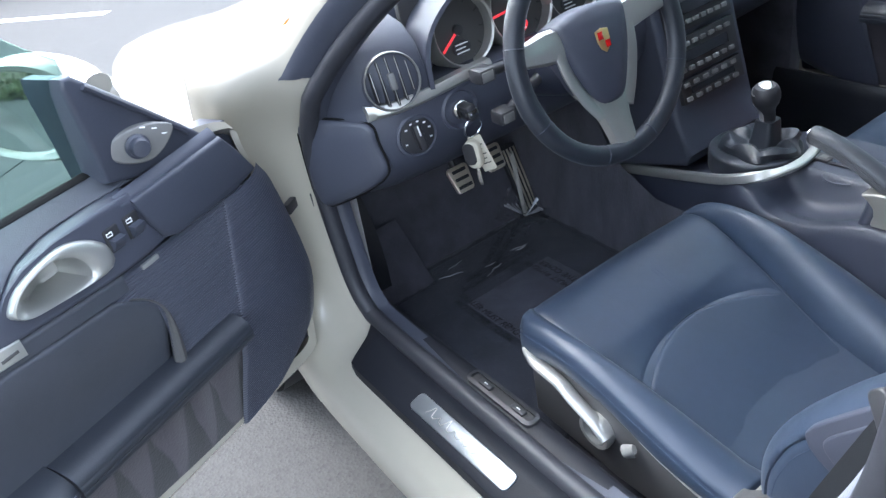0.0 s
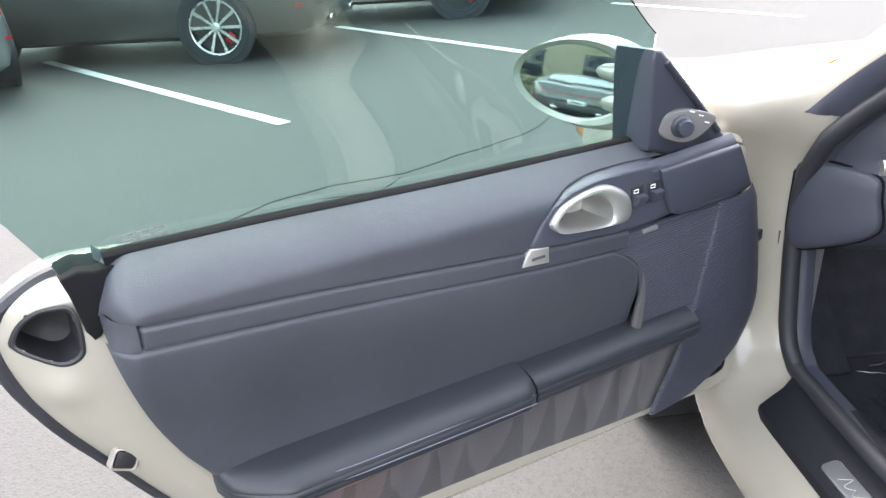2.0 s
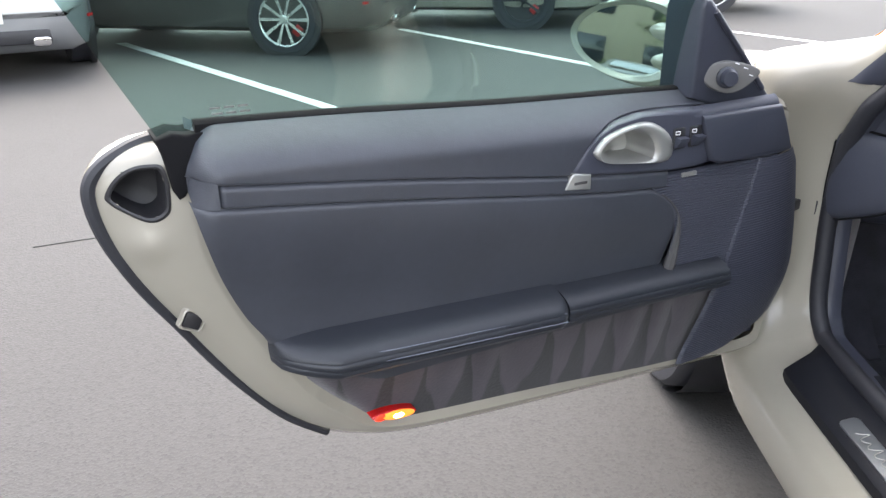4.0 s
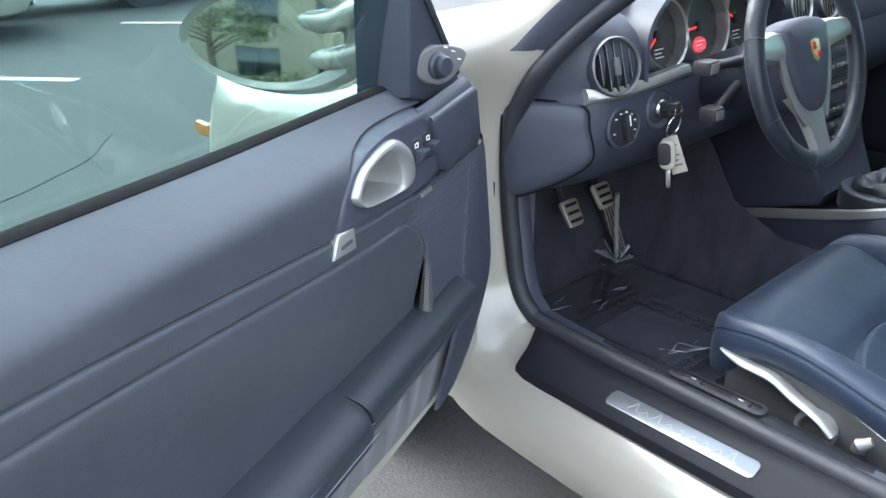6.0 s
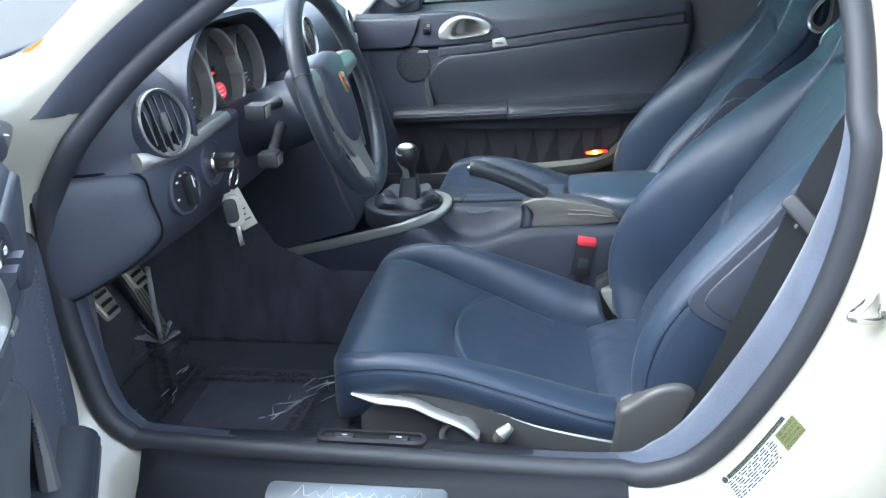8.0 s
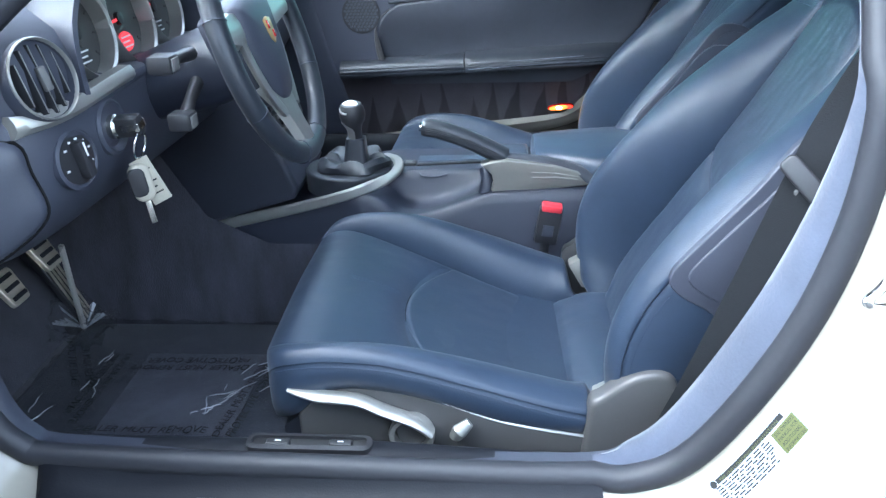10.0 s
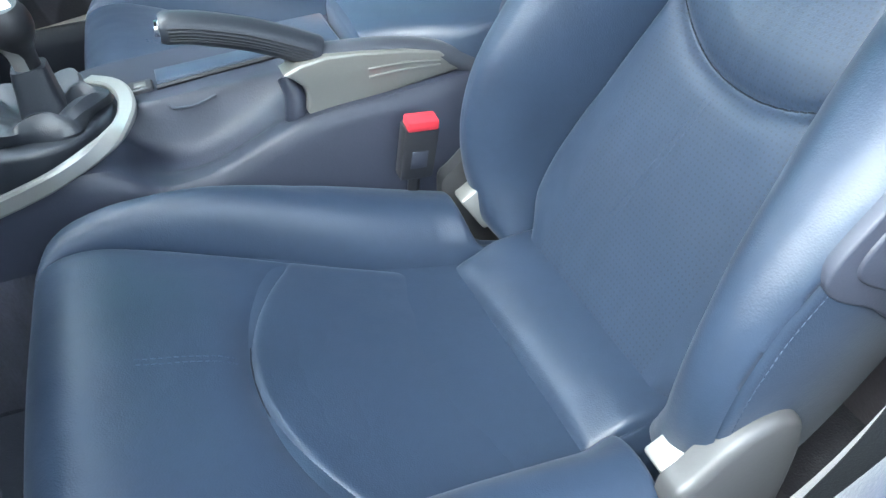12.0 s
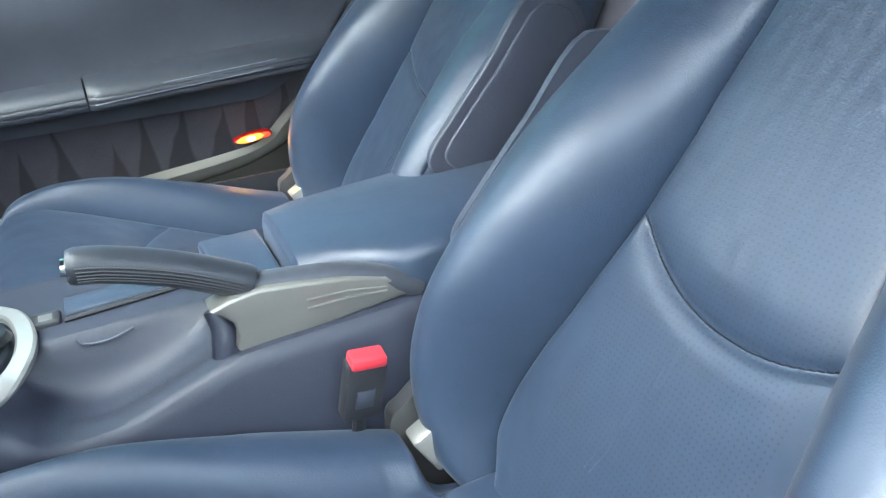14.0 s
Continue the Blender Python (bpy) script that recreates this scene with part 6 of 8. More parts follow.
for k, (dy, r) in enumerate(((-0.128, 0.060), (0.0, 0.067), (0.124, 0.060))):
    m = axes((-0.470, GY + dy, 0.925), (0, 1, 0), (-0.20, 0, 1))
    bm = bmesh.new()
    revolve(bm, [(r * 1.05, -0.045), (r * 1.06, 0.004), (r * 1.02, 0.009), (r * 0.97, 0.006), (r * 0.96, -0.02)], m, 36, (False, False))
    g = part("gauge", bm, DASH_SILVER, dash, "round dial with a silver rim")
    bm = bmesh.new()
    revolve(bm, [(r * 0.97, -0.016), (r * 0.5, -0.016), (0.001, -0.016)], m, 32, (False, True))
    part("dial_face", bm, CREAM, g)
    for i in range(9):
        a = radians(-40 + 260 * i / 8)
        bm = bmesh.new()
        box(bm, (r * 0.78, -0.0012, -0.016), (r * 0.92, 0.0012, -0.0152), 0, m @ Matrix.Rotation(a, 4, "Z"))
        part("dial_tick", bm, INK, g)
    bm = bmesh.new()
    revolve(bm, [(r * 0.33, -0.0155), (r * 0.31, -0.0135), (0.001, -0.0135)], m @ Matrix.Translation((0, -r * 0.50, 0)) @ Matrix.Diagonal((1, 0.66, 1, 1)), 24, (False, True))
    part("display", bm, DIAL_RED if k == 1 else BLACK, g)
    bm = bmesh.new()
    box(bm, (-0.001, -0.002, -0.0135), (r * 0.8, 0.002, -0.012), 0, m @ Matrix.Rotation(radians(215 - 30 * k), 4, "Z"))
    part("needle", bm, DIAL_RED, g)
    bm = bmesh.new()
    revolve(bm, [(0.010, -0.0155), (0.009, -0.010), (0.001, -0.009)], m, 16, (False, True))
    part("needle_hub", bm, BLACK, g)
    for i in range(3):
        bm = bmesh.new()
        box(bm, (-r * 0.22, -r * 0.42 - i * 0.007, -0.0134), (r * (0.22 - 0.1 * (i == 1)), -r * 0.40 - i * 0.007 + 0.001, -0.0129), 0, m)
        part("display_line", bm, INK_WHITE, g)

# steering column, stalks, wheel
col = thing("steering_wheel", "navy leather three-spoke steering wheel with silver spokes", "steering wheel")
TILT = radians(17)
ax = Vector((math.cos(TILT), 0, math.sin(TILT)))
upw = Vector((-math.sin(TILT), 0, math.cos(TILT)))
WC = Vector((-0.262, 0.424, 0.890))
W = Matrix((Vector((0, 1, 0)), upw, ax)).transposed().to_4x4()
W.translation = WC
bm = bmesh.new()
ring = []
for i in range(72):
    t = 2 * math.pi * i / 72
    ring.append([W @ Vector(((0.168 + 0.0165 * math.cos(p) * (1 + 0.10 * math.sin(2 * t + 1) ** 4)) * math.cos(t), (0.168 + 0.0165 * math.cos(p)) * math.sin(t), 0.0145 * math.sin(p))) for p in [2 * math.pi * j / 14 for j in range(14)]])
loft(bm, ring, True, wrap=True)
rim = part("rim", bm, ARM_LEATHER, col)
for a in (18, 162, 205, 335, 252, 288):
    bm = bmesh.new()
    t = radians(a)
    tube(bm, [W @ Vector(((0.168 + 0.0170 * math.cos(p)) * math.cos(t), (0.168 + 0.0170 * math.cos(p)) * math.sin(t), 0.0150 * math.sin(p))) for p in [2 * math.pi * j / 18 for j in range(18)]], 0.0008, 4, True)
    part("rim_seam", bm, NAVY_DARK, rim)
# airbag boss
boss = [(-0.072, 0.048), (-0.060, 0.062), (0.0, 0.070), (0.060, 0.062), (0.072, 0.048), (0.064, 0.0), (0.045, -0.050), (0.026, -0.082), (0.0, -0.090), (-0.026, -0.082), (-0.045, -0.050), (-0.064, 0.0)]
boss = [(p.x, p.y) for p in spline([(a, b, 0) for a, b in boss], 4, True)]
bm = bmesh.new()
rings = []
for k, h in ((0.9, -0.05), (1.0, -0.03), (1.0, 0.002), (0.97, 0.010), (0.88, 0.016), (0.6, 0.021), (0.25, 0.023), (0.02, 0.023)):
    rings.append([W @ Vector((a * k, b * k, h - 0.012)) for a, b in boss])
loft(bm, rings, True, (True, True))
part("boss", bm, NAVY_VINYL, col)
for sx in (-1, 1):
    bm = bmesh.new()
    path = [(0.060, 0.030, -0.012), (0.095, 0.032, -0.010), (0.130, 0.034, -0.004), (0.160, 0.036, 0.0)]
    rings = []
    for (x, y, z), w, th in zip(path, (0.026, 0.026, 0.020, 0.017), (0.012, 0.012, 0.010, 0.009)):
        rings.append([W @ Vector((sx * x, y + w * c, z + th * s)) for c, s in ((-1, -0.6), (-0.8, 0.5), (-0.3, 0.8), (0.3, 0.8), (0.8, 0.5), (1, -0.6))])
    loft(bm, rings, True, (True, True))
    part("side_spoke", bm, SILVER_PAINT, col, "silver spoke")
bm = bmesh.new()
rings = []
for y, w, z in ((-0.055, 0.060, -0.016), (-0.085, 0.040, -0.010), (-0.115, 0.030, -0.006), (-0.140, 0.026, -0.002), (-0.160, 0.024, 0.0)):
    rings.append([W @ Vector((w * c, y, z + 0.011 * s)) for c, s in ((-1, -0.8), (-0.85, 0.4), (-0.4, 0.8), (0.4, 0.8), (0.85, 0.4), (1, -0.8))])
loft(bm, rings, True, (True, True))
part("lower_spoke", bm, DASH_SILVER, col, "silver spoke")
for sx in (-1, 1):
    bm = bmesh.new()
    tube(bm, spline([W @ Vector((sx * 0.074, 0.02, -0.010)), W @ Vector((sx * 0.068, -0.02, -0.010)), W @ Vector((sx * 0.050, -0.065, -0.010)), W @ Vector((sx * 0.028, -0.10, -0.008))], 5), 0.013, 10, flat=0.5)
    part("spoke_edge", bm, DASH_SILVER, col)
# shield badge as a plain shape in its colours
bm = bmesh.new()
sh = [(-0.013, 0.016), (0.0, 0.019), (0.013, 0.016), (0.013, 0.0), (0.009, -0.012), (0.0, -0.019), (-0.009, -0.012), (-0.013, 0.0)]
prism(bm, sh, lambda a, b, d: W @ Vector((a, b + 0.012, d)), 0.006, 0.0135, 0.0015)
bd = part("badge", bm, GOLD, col)
for x0, x1, y0, y1 in ((-0.011, -0.001, 0.014, 0.026), (0.001, 0.011, 0.000, 0.011)):
    bm = bmesh.new()
    box(bm, (x0, y0, 0.013), (x1, y1, 0.0142), 0.0005, W)
    part("badge_field", bm, REDLENS, bd)
bm = bmesh.new()
rings = []
for d, r in ((-0.05, 0.052), (-0.09, 0.060), (-0.13, 0.058), (-0.22, 0.05)):
    rings.append([WC + ax * d + Vector((0, r * math.cos(t), 0)) + upw * (r * 0.95 * math.sin(t) - 0.01) for t in [2 * math.pi * i / 20 for i in range(20)]])
loft(bm, rings, True, (True, True))
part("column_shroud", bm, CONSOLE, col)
for (y0, z0), (y1, z1) in (((0.36, 0.885), (0.255, 0.893)), ((0.37, 0.845), (0.285, 0.812))):
    bm = bmesh.new()
    tube(bm, [(-0.352, y0, z0), (-0.350, (y0 + y1) / 2, (z0 + z1) / 2), (-0.345, y1, z1)], [0.010, 0.008, 0.010], 10)
    st = part("stalk", bm, BLACK, col)
    bm = bmesh.new()
    box(bm, (-0.362, y1 - 0.020, z1 - 0.012), (-0.330, y1 + 0.012, z1 + 0.012), 0.005)
    part("stalk_tip", bm, BLACK, st)
    bm = bmesh.new()
    box(bm, (-0.331, y1 - 0.016, z1 - 0.008), (-0.3285, y1 + 0.006, z1 + 0.008), 0.001)
    part("tip_mark", bm, GREY_LIGHT, st)

# ---- centre console ----
con = thing("centre_console", "navy centre console with silver trim and storage dish", "console")
EDGE = [(-0.62, 0.725, 0.445), (-0.576, 0.722, 0.455), (-0.46, 0.714, 0.483), (-0.338, 0.702, 0.514), (-0.24, 0.690, 0.541), (-0.18, 0.680, 0.556), (-0.10, 0.676, 0.560), (0.05, 0.676, 0.562), (0.26, 0.674, 0.564), (0.48, 0.672, 0.56)]
ey = [(a, b) for a, b, _ in EDGE]
ez = [(a, c) for a, _, c in EDGE]


RIM = [(-0.62, 0.445), (-0.576, 0.455), (-0.46, 0.483), (-0.338, 0.511), (-0.24, 0.537), (-0.175, 0.548), (-0.144, 0.534), (-0.125, 0.517), (-0.10, 0.511), (-0.05, 0.516), (0.018, 0.540), (0.06, 0.553), (0.15, 0.558), (0.26, 0.562), (0.48, 0.56)]


def con_top(x, y):
    """The flat top, sunk into a dish that opens towards the driver."""
    z = lerp_table(ez, x)
    sink = max(0.0, z - lerp_table(RIM, x))
    z -= sink * step(0.794, 0.762, y)
    bowl = math.exp(-(((x + 0.035) / 0.075) ** 4) - ((y - 0.735) / 0.027) ** 4)
    return Vector((x, y, z - 0.010 * bowl))


bm = bmesh.new()
rings = []
for i in range(141):
    x = -0.62 + 1.10 * i / 140
    y0, z0 = lerp_table(ey, x), lerp_table(RIM, x)
    ring = [Vector((x, y0 - 0.035, 0.262)), Vector((x, y0 - 0.024, 0.40)), Vector((x, y0 - 0.010, z0 - 0.02)), Vector((x, y0 - 0.003, z0 - 0.004))]
    ring += [con_top(x, y0 + 0.002 + (0.93 - y0) * j / 44) for j in range(45)]
    ring += [Vector((x, 0.945, lerp_table(ez, x) - 0.02)), Vector((x, 0.96, 0.262))]
    rings.append(ring)
loft(bm, rings, False)
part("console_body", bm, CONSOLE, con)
# foot of the tunnel in carpet
bm = bmesh.new()
sheet(bm, 10, 10, lambda u, v: Vector((-0.98 + 1.2 * u, 0.690 - 0.018 * (1 - v) - 0.03 * u, 0.26 + (0.19 + 0.32 * step(0.46, 0.24, u)) * v)))
part("tunnel_carpet", bm, SUEDE_NAP2, con, "dark brushed carpet on the tunnel")
# silver trim that sweeps round the gear lever
bm = bmesh.new()
tr = spline([(-0.578, 0.719, 0.452), (-0.46, 0.709, 0.481), (-0.338, 0.697, 0.513), (-0.24, 0.684, 0.542), (-0.195, 0.687, 0.556), (-0.155, 0.712, 0.565), (-0.134, 0.752, 0.568), (-0.130, 0.80, 0.568), (-0.142, 0.85, 0.566), (-0.17, 0.885, 0.562)], 6)
rings = []
for i, p in enumerate(tr):
    d = (tr[min(i + 1, len(tr) - 1)] - tr[max(i - 1, 0)]).normalized()
    s = Vector((0, 0, 1)).cross(d).normalized()
    h = 0.0115 - 0.002 * i / len(tr)
    lift = step(24, 36, i)
    wv = (Vector((0, 0, 1)) * (1 - lift) + s * lift).normalized()
    ov = d.cross(wv).normalized()
    if ov.dot(Vector((0, -1, 0)) * (1 - lift) + Vector((0, 0, 1)) * lift) < 0:
        ov = -ov
    rings.append([p + wv * h * a + ov * b for a, b in ((-1, -0.004), (-1, 0.002), (-0.7, 0.0045), (0.7, 0.0045), (1, 0.002), (1, -0.004))])
loft(bm, rings, True, (True, True))
part("silver_trim", bm, SILVER_PAINT, con, "curved silver trim strip")
# gear lever
gear = thing("gear_lever", "gear lever with leather boot and polished knob", "gear lever")
GC = Vector((-0.222, 0.795, 0.556))
bm = bmesh.new()
prism(bm, [(GC.x + a, GC.y + b) for a, b in [(0.088 * math.cos(t) - 0.01, 0.088 * math.sin(t)) for t in [2 * math.pi * i / 36 for i in range(36)]]], lambda a, b, d: Vector((a, b, d)), 0.53, 0.571, 0.006)
part("boot_plate", bm, ARM_LEATHER, gear)
bm = bmesh.new()
rings = []
for h, r in ((0.565, 0.066), (0.574, 0.071), (0.585, 0.068), (0.592, 0.058), (0.589, 0.047), (0.582, 0.036), (0.577, 0.027), (0.574, 0.020)):
    rings.append([Vector((GC.x + (r + 0.010 * math.sin(5 * t + h * 90) * step(0.023, 0.05, r)) * math.cos(t) + 0.3 * (h - 0.56) * 0.2, GC.y + (r + 0.008 * math.cos(4 * t - h * 70) * step(0.023, 0.05, r)) * math.sin(t) + (h - 0.565) * 0.15, h + 0.004 * math.sin(7 * t + 1.3 * math.sin(2 * t)) * step(0.03, 0.045, r) * step(0.070, 0.060, r))) for t in [2 * math.pi * i / 72 for i in range(72)]])
loft(bm, rings, True, (True, True))
part("boot", bm, ARM_LEATHER, gear, "creased leather boot")
# leather sleeve above the boot, shaft, round head with a bright cap
bm = bmesh.new()
rings = []
for z, w, x, y in ((0.566, 0.0265, -0.2165, 0.800), (0.585, 0.0235, -0.2165, 0.802), (0.610, 0.0205, -0.2160, 0.805), (0.624, 0.0190, -0.2155, 0.806), (0.627, 0.0180, -0.2155, 0.806), (0.627, 0.0150, -0.2155, 0.806)):
    rings.append([Vector((x + a, y + b, z + 0.0025 * math.sin(9 * a / w) * step(0.60, 0.57, z))) for a, b in rounded(2 * w, 2 * w, w * 0.45, 6)])
loft(bm, rings, True, (True, True))
part("sleeve", bm, ARM_LEATHER, gear, "dark leather sleeve")
GM_ = axes((-0.2145, 0.807, 0.618), (1, 0, 0.05), (0, 1, 0.14))
bm = bmesh.new()
revolve(bm, [(0.0135, -0.01), (0.0135, 0.012), (0.0142, 0.026), (0.0168, 0.036), (0.0222, 0.044), (0.0256, 0.054), (0.0262, 0.063), (0.0246, 0.072), (0.0210, 0.079), (0.0190, 0.081)], GM_, 32, (True, True))
kn = part("knob", bm, BLACK, gear, "dark rounded knob")
CM = GM_ @ Matrix.Translation((-0.004, -0.006, 0.0755)) @ Matrix.Rotation(radians(22), 4, "X") @ Matrix.Rotation(radians(-8), 4, "Y")
bm = bmesh.new()
revolve(bm, [(0.0196, -0.004), (0.0198, 0.0005), (0.0185, 0.0030), (0.0120, 0.0050), (0.001, 0.0056)], CM, 28, (True, True))
part("knob_cap", bm, SILVER, kn, "satin silver cap")
bm = bmesh.new()
rings = []
for z, r, a0, a1 in ((0.004, 0.0139, 205, 275), (0.0045, 0.0152, 204, 276), (0.026, 0.0158, 204, 278), (0.034, 0.0180, 200, 270), (0.041, 0.0218, 196, 250), (0.047, 0.0246, 192, 226), (0.0475, 0.0225, 192, 226)):
    rings.append([GM_ @ Vector((r * math.cos(radians(a0 + (a1 - a0) * i / 10)), r * math.sin(radians(a0 + (a1 - a0) * i / 10)), z)) for i in range(11)])
loft(bm, rings, False)
part("shaft_inlay", bm, SILVER_PAINT, kn, "satin silver inlay")
# small switch and slim storage lid
bm = bmesh.new()
prism(bm, [(-0.112 + a, 0.834 + b) for a, b in rounded(0.030, 0.026, 0.004)], lambda a, b, d: Vector((a, b, d)), 0.555, 0.565, 0.002)
sw = part("console_switch", bm, BLACK, con)
bm = bmesh.new()
box(bm, (-0.119, 0.827, 0.5648), (-0.105, 0.840, 0.5656), 0.0002)
part("switch_mark", bm, GREY_LIGHT, sw)
bm = bmesh.new()
prism(bm, [(-0.092, 0.824), (0.06, 0.836), (0.06, 0.868), (-0.092, 0.862)], lambda a, b, d: Vector((a, b, d)), 0.555, 0.569, 0.003)
part("storage_lid", bm, NAVY, con)
bm = bmesh.new()
tube(bm, [(-0.094, 0.822, 0.563), (0.058, 0.833, 0.565)], 0.003, 6)
part("lid_gap", bm, BLACK, con)
bm = bmesh.new()
tube(bm, spline([(0.046, 0.716, 0.592), (0.052, 0.708, 0.572), (0.050, 0.702, 0.552), (0.046, 0.700, 0.538)], 4), [0.010 + 0.004 * min(1, i / 6) for i in range(13)], 10)
part("dish_end", bm, CONSOLE, con)
bm = bmesh.new()
tube(bm, spline([(-0.086, 0.7865, 0.556), (-0.080, 0.782, 0.551), (-0.055, 0.780, 0.550), (-0.030, 0.7835, 0.555)], 5), 0.0016, 6)
part("finger_groove", bm, NAVY_DARK, con)
# raised armrest lid behind the handbrake
bm = bmesh.new()
rings = []
for x, y0, y1, zt in ((0.142, 0.748, 0.90, 0.596), (0.146, 0.744, 0.905, 0.606), (0.18, 0.735, 0.910, 0.610), (0.22, 0.712, 0.912, 0.612), (0.25, 0.690, 0.912, 0.614), (0.32, 0.684, 0.912, 0.618), (0.44, 0.684, 0.912, 0.622), (0.47, 0.690, 0.905, 0.612)):
    ring = [Vector((x, y0, 0.555)), Vector((x, y0, zt - 0.016)), Vector((x, y0 + 0.006, zt - 0.005)), Vector((x, y0 + 0.018, zt))]
    ring += [Vector((x, y0 + (y1 - y0) * q, zt + 0.006 * math.sin(math.pi * q))) for q in (0.3, 0.5, 0.7)]
    ring += [Vector((x, y1 - 0.018, zt)), Vector((x, y1 - 0.004, zt - 0.008)), Vector((x, y1, 0.555))]
    rings.append(ring)
loft(bm, rings, True, (True, True))
part("armrest_lid", bm, NAVY, con, "padded leather armrest lid")
bm = bmesh.new()
prism(bm, [(0.062, 0.775), (0.136, 0.760), (0.136, 0.90), (0.062, 0.90)], lambda a, b, d: Vector((a, b, d)), 0.55, 0.582, 0.008)
part("armrest_front", bm, NAVY, con)
# handbrake
hb_ = thing("handbrake", "handbrake lever with ribbed leather grip and silver bracket", "handbrake")
bm = bmesh.new()
line = spline([(-0.070, 0.713, 0.674), (-0.04, 0.712, 0.669), (0.01, 0.711, 0.652), (0.05, 0.709, 0.634), (0.086, 0.707, 0.615)], 6)
tube(bm, line, [0.0150, 0.0166] + [0.0176 + 0.0014 * i / len(line) for i in range(len(line) - 4)] + [0.0190, 0.0180], 18, flat=0.98)
grip = part("grip", bm, ARM_LEATHER, hb_)
for k in range(5):
    bm = bmesh.new()
    an = radians(-152 - 11 * k)
    tube(bm, [p + Vector((0, 0.0186 * math.cos(an), 0.0184 * math.sin(an))) for p in line[2:-2]], 0.0009, 5)
    part("grip_rib", bm, BLACK, grip)
bm = bmesh.new()
revolve(bm, [(0.0085, -0.004), (0.0085, 0.010), (0.0070, 0.013), (0.001, 0.0135)], axes((-0.071, 0.713, 0.674), (0.2, 0, 1), (0, 1, 0)) @ Matrix.Rotation(math.pi, 4, "X"), 16, (True, True))
part("button", bm, CHROME, hb_)
bm = bmesh.new()
arm = spline([(0.088, 0.706, 0.612), (0.13, 0.705, 0.608), (0.18, 0.703, 0.600), (0.225, 0.700, 0.586), (0.262, 0.697, 0.564)], 5)
tube(bm, arm, 0.0155, 14, flat=0.85)
part("arm", bm, NAVY_TRIM, hb_)
bm = bmesh.new()
br = [(0.040, 0.607), (0.060, 0.614), (0.09, 0.618), (0.13, 0.613), (0.18, 0.605), (0.222, 0.594), (0.243, 0.580), (0.25, 0.565), (0.16, 0.556), (0.064, 0.545), (0.059, 0.558), (0.063, 0.572), (0.061, 0.586), (0.050, 0.598)]
prism(bm, br, lambda a, b, d: Vector((a, d + 0.05 * (0.6 - b), b)), 0.712, 0.684, 0.004)
brk = part("bracket", bm, GREY_SILVER, hb_, "satin grey bracket")
for dz in (0.0, -0.010):
    bm = bmesh.new()
    tube(bm, [(0.135, 0.6845, 0.592 + dz), (0.18, 0.6845, 0.590 + dz * 0.8), (0.222, 0.6855, 0.582 + dz * 0.5)], 0.0016, 8)
    part("bracket_rib", bm, GREY_SILVER, brk)
# belt buckle
bk_ = thing("belt_buckle", "black belt buckle with a red button", "buckle")
BM = Matrix.Translation((0.166, 0.628, 0.512)) @ Matrix.Rotation(radians(8), 4, "Y") @ Matrix.Rotation(radians(8), 4, "X")
bm = bmesh.new()
box(bm, (-0.021, -0.011, -0.040), (0.021, 0.011, 0.034), 0.004, BM)
part("buckle_body", bm, BLACK, bk_)
bm = bmesh.new()
box(bm, (-0.0185, -0.013, 0.030), (0.0185, 0.009, 0.043), 0.003, BM)
part("release_button", bm, RED, bk_, "red release button")
bm = bmesh.new()
box(bm, (-0.010, -0.0122, -0.022), (0.010, -0.0105, 0.002), 0.001, BM)
part("buckle_mark", bm, NAVY_DARK, bk_)
bm = bmesh.new()
tube(bm, [BM @ Vector((0, 0, -0.035)), BM @ Vector((0.004, 0, -0.09)), (0.185, 0.62, 0.36), (0.19, 0.605, 0.262)], 0.010, 8, flat=0.5)
part("buckle_stalk", bm, BLACK, bk_)
# dash centre: slanted stack with units
stack = thing("centre_stack", "dark centre stack with rows of silver-edged buttons", "console")
S0, S1 = Vector((-0.325, 0.0, 0.545)), Vector((-0.425, 0.0, 0.90))


def on_stack(y, t, d):
    p = S0.lerp(S1, t)
    return Vector((p.x + d, y, p.z + 0.28 * d))


bm = bmesh.new()
side = [(-0.585, 0.455), (-0.33, 0.530), (-0.318, 0.556), (-0.345, 0.62), (-0.425, 0.90), (-0.44, 0.95), (-0.60, 0.95), (-0.60, 0.47)]
prism(bm, side, lambda a, b, d: Vector((a, d, b)), 0.93, 0.705, 0.010)
part("stack_body", bm, NAVY_DARK, stack)
rows = [(0.30, 0.42, 6), (0.44, 0.64, 7), (0.67, 0.90, 8)]
for t0, t1, n in rows:
    bm = bmesh.new()
    box(bm, (0, 0, 0), (1, 1, 1), 0)
    for v in bm.verts:
        v.co = on_stack(0.725 + 0.185 * v.co.x, t0 + (t1 - t0) * v.co.y, 0.0 + 0.010 * v.co.z)
    un = part("control_unit", bm, BLACK, stack)
    for r in (0.18, 0.82):
        for i in range(n):
            bm = bmesh.new()
            y = 0.733 + 0.17 * i / n
            t = t0 + (t1 - t0) * r
            box(bm, (0, 0, 0), (1, 1, 1), 0.12)
            for v in bm.verts:
                v.co = on_stack(y + 0.015 * v.co.x, t + 0.022 * (v.co.y - 0.5), 0.009 + 0.005 * v.co.z)
            part("key", bm, GREY_LIGHT, un)
    bm = bmesh.new()
    box(bm, (0, 0, 0), (1, 1, 1), 0.03)
    for v in bm.verts:
        v.co = on_stack(0.752 + 0.13 * v.co.x, t0 + (t1 - t0) * (0.36 + 0.28 * v.co.y), 0.009 + 0.003 * v.co.z)
    part("display", bm, SCREEN, un)

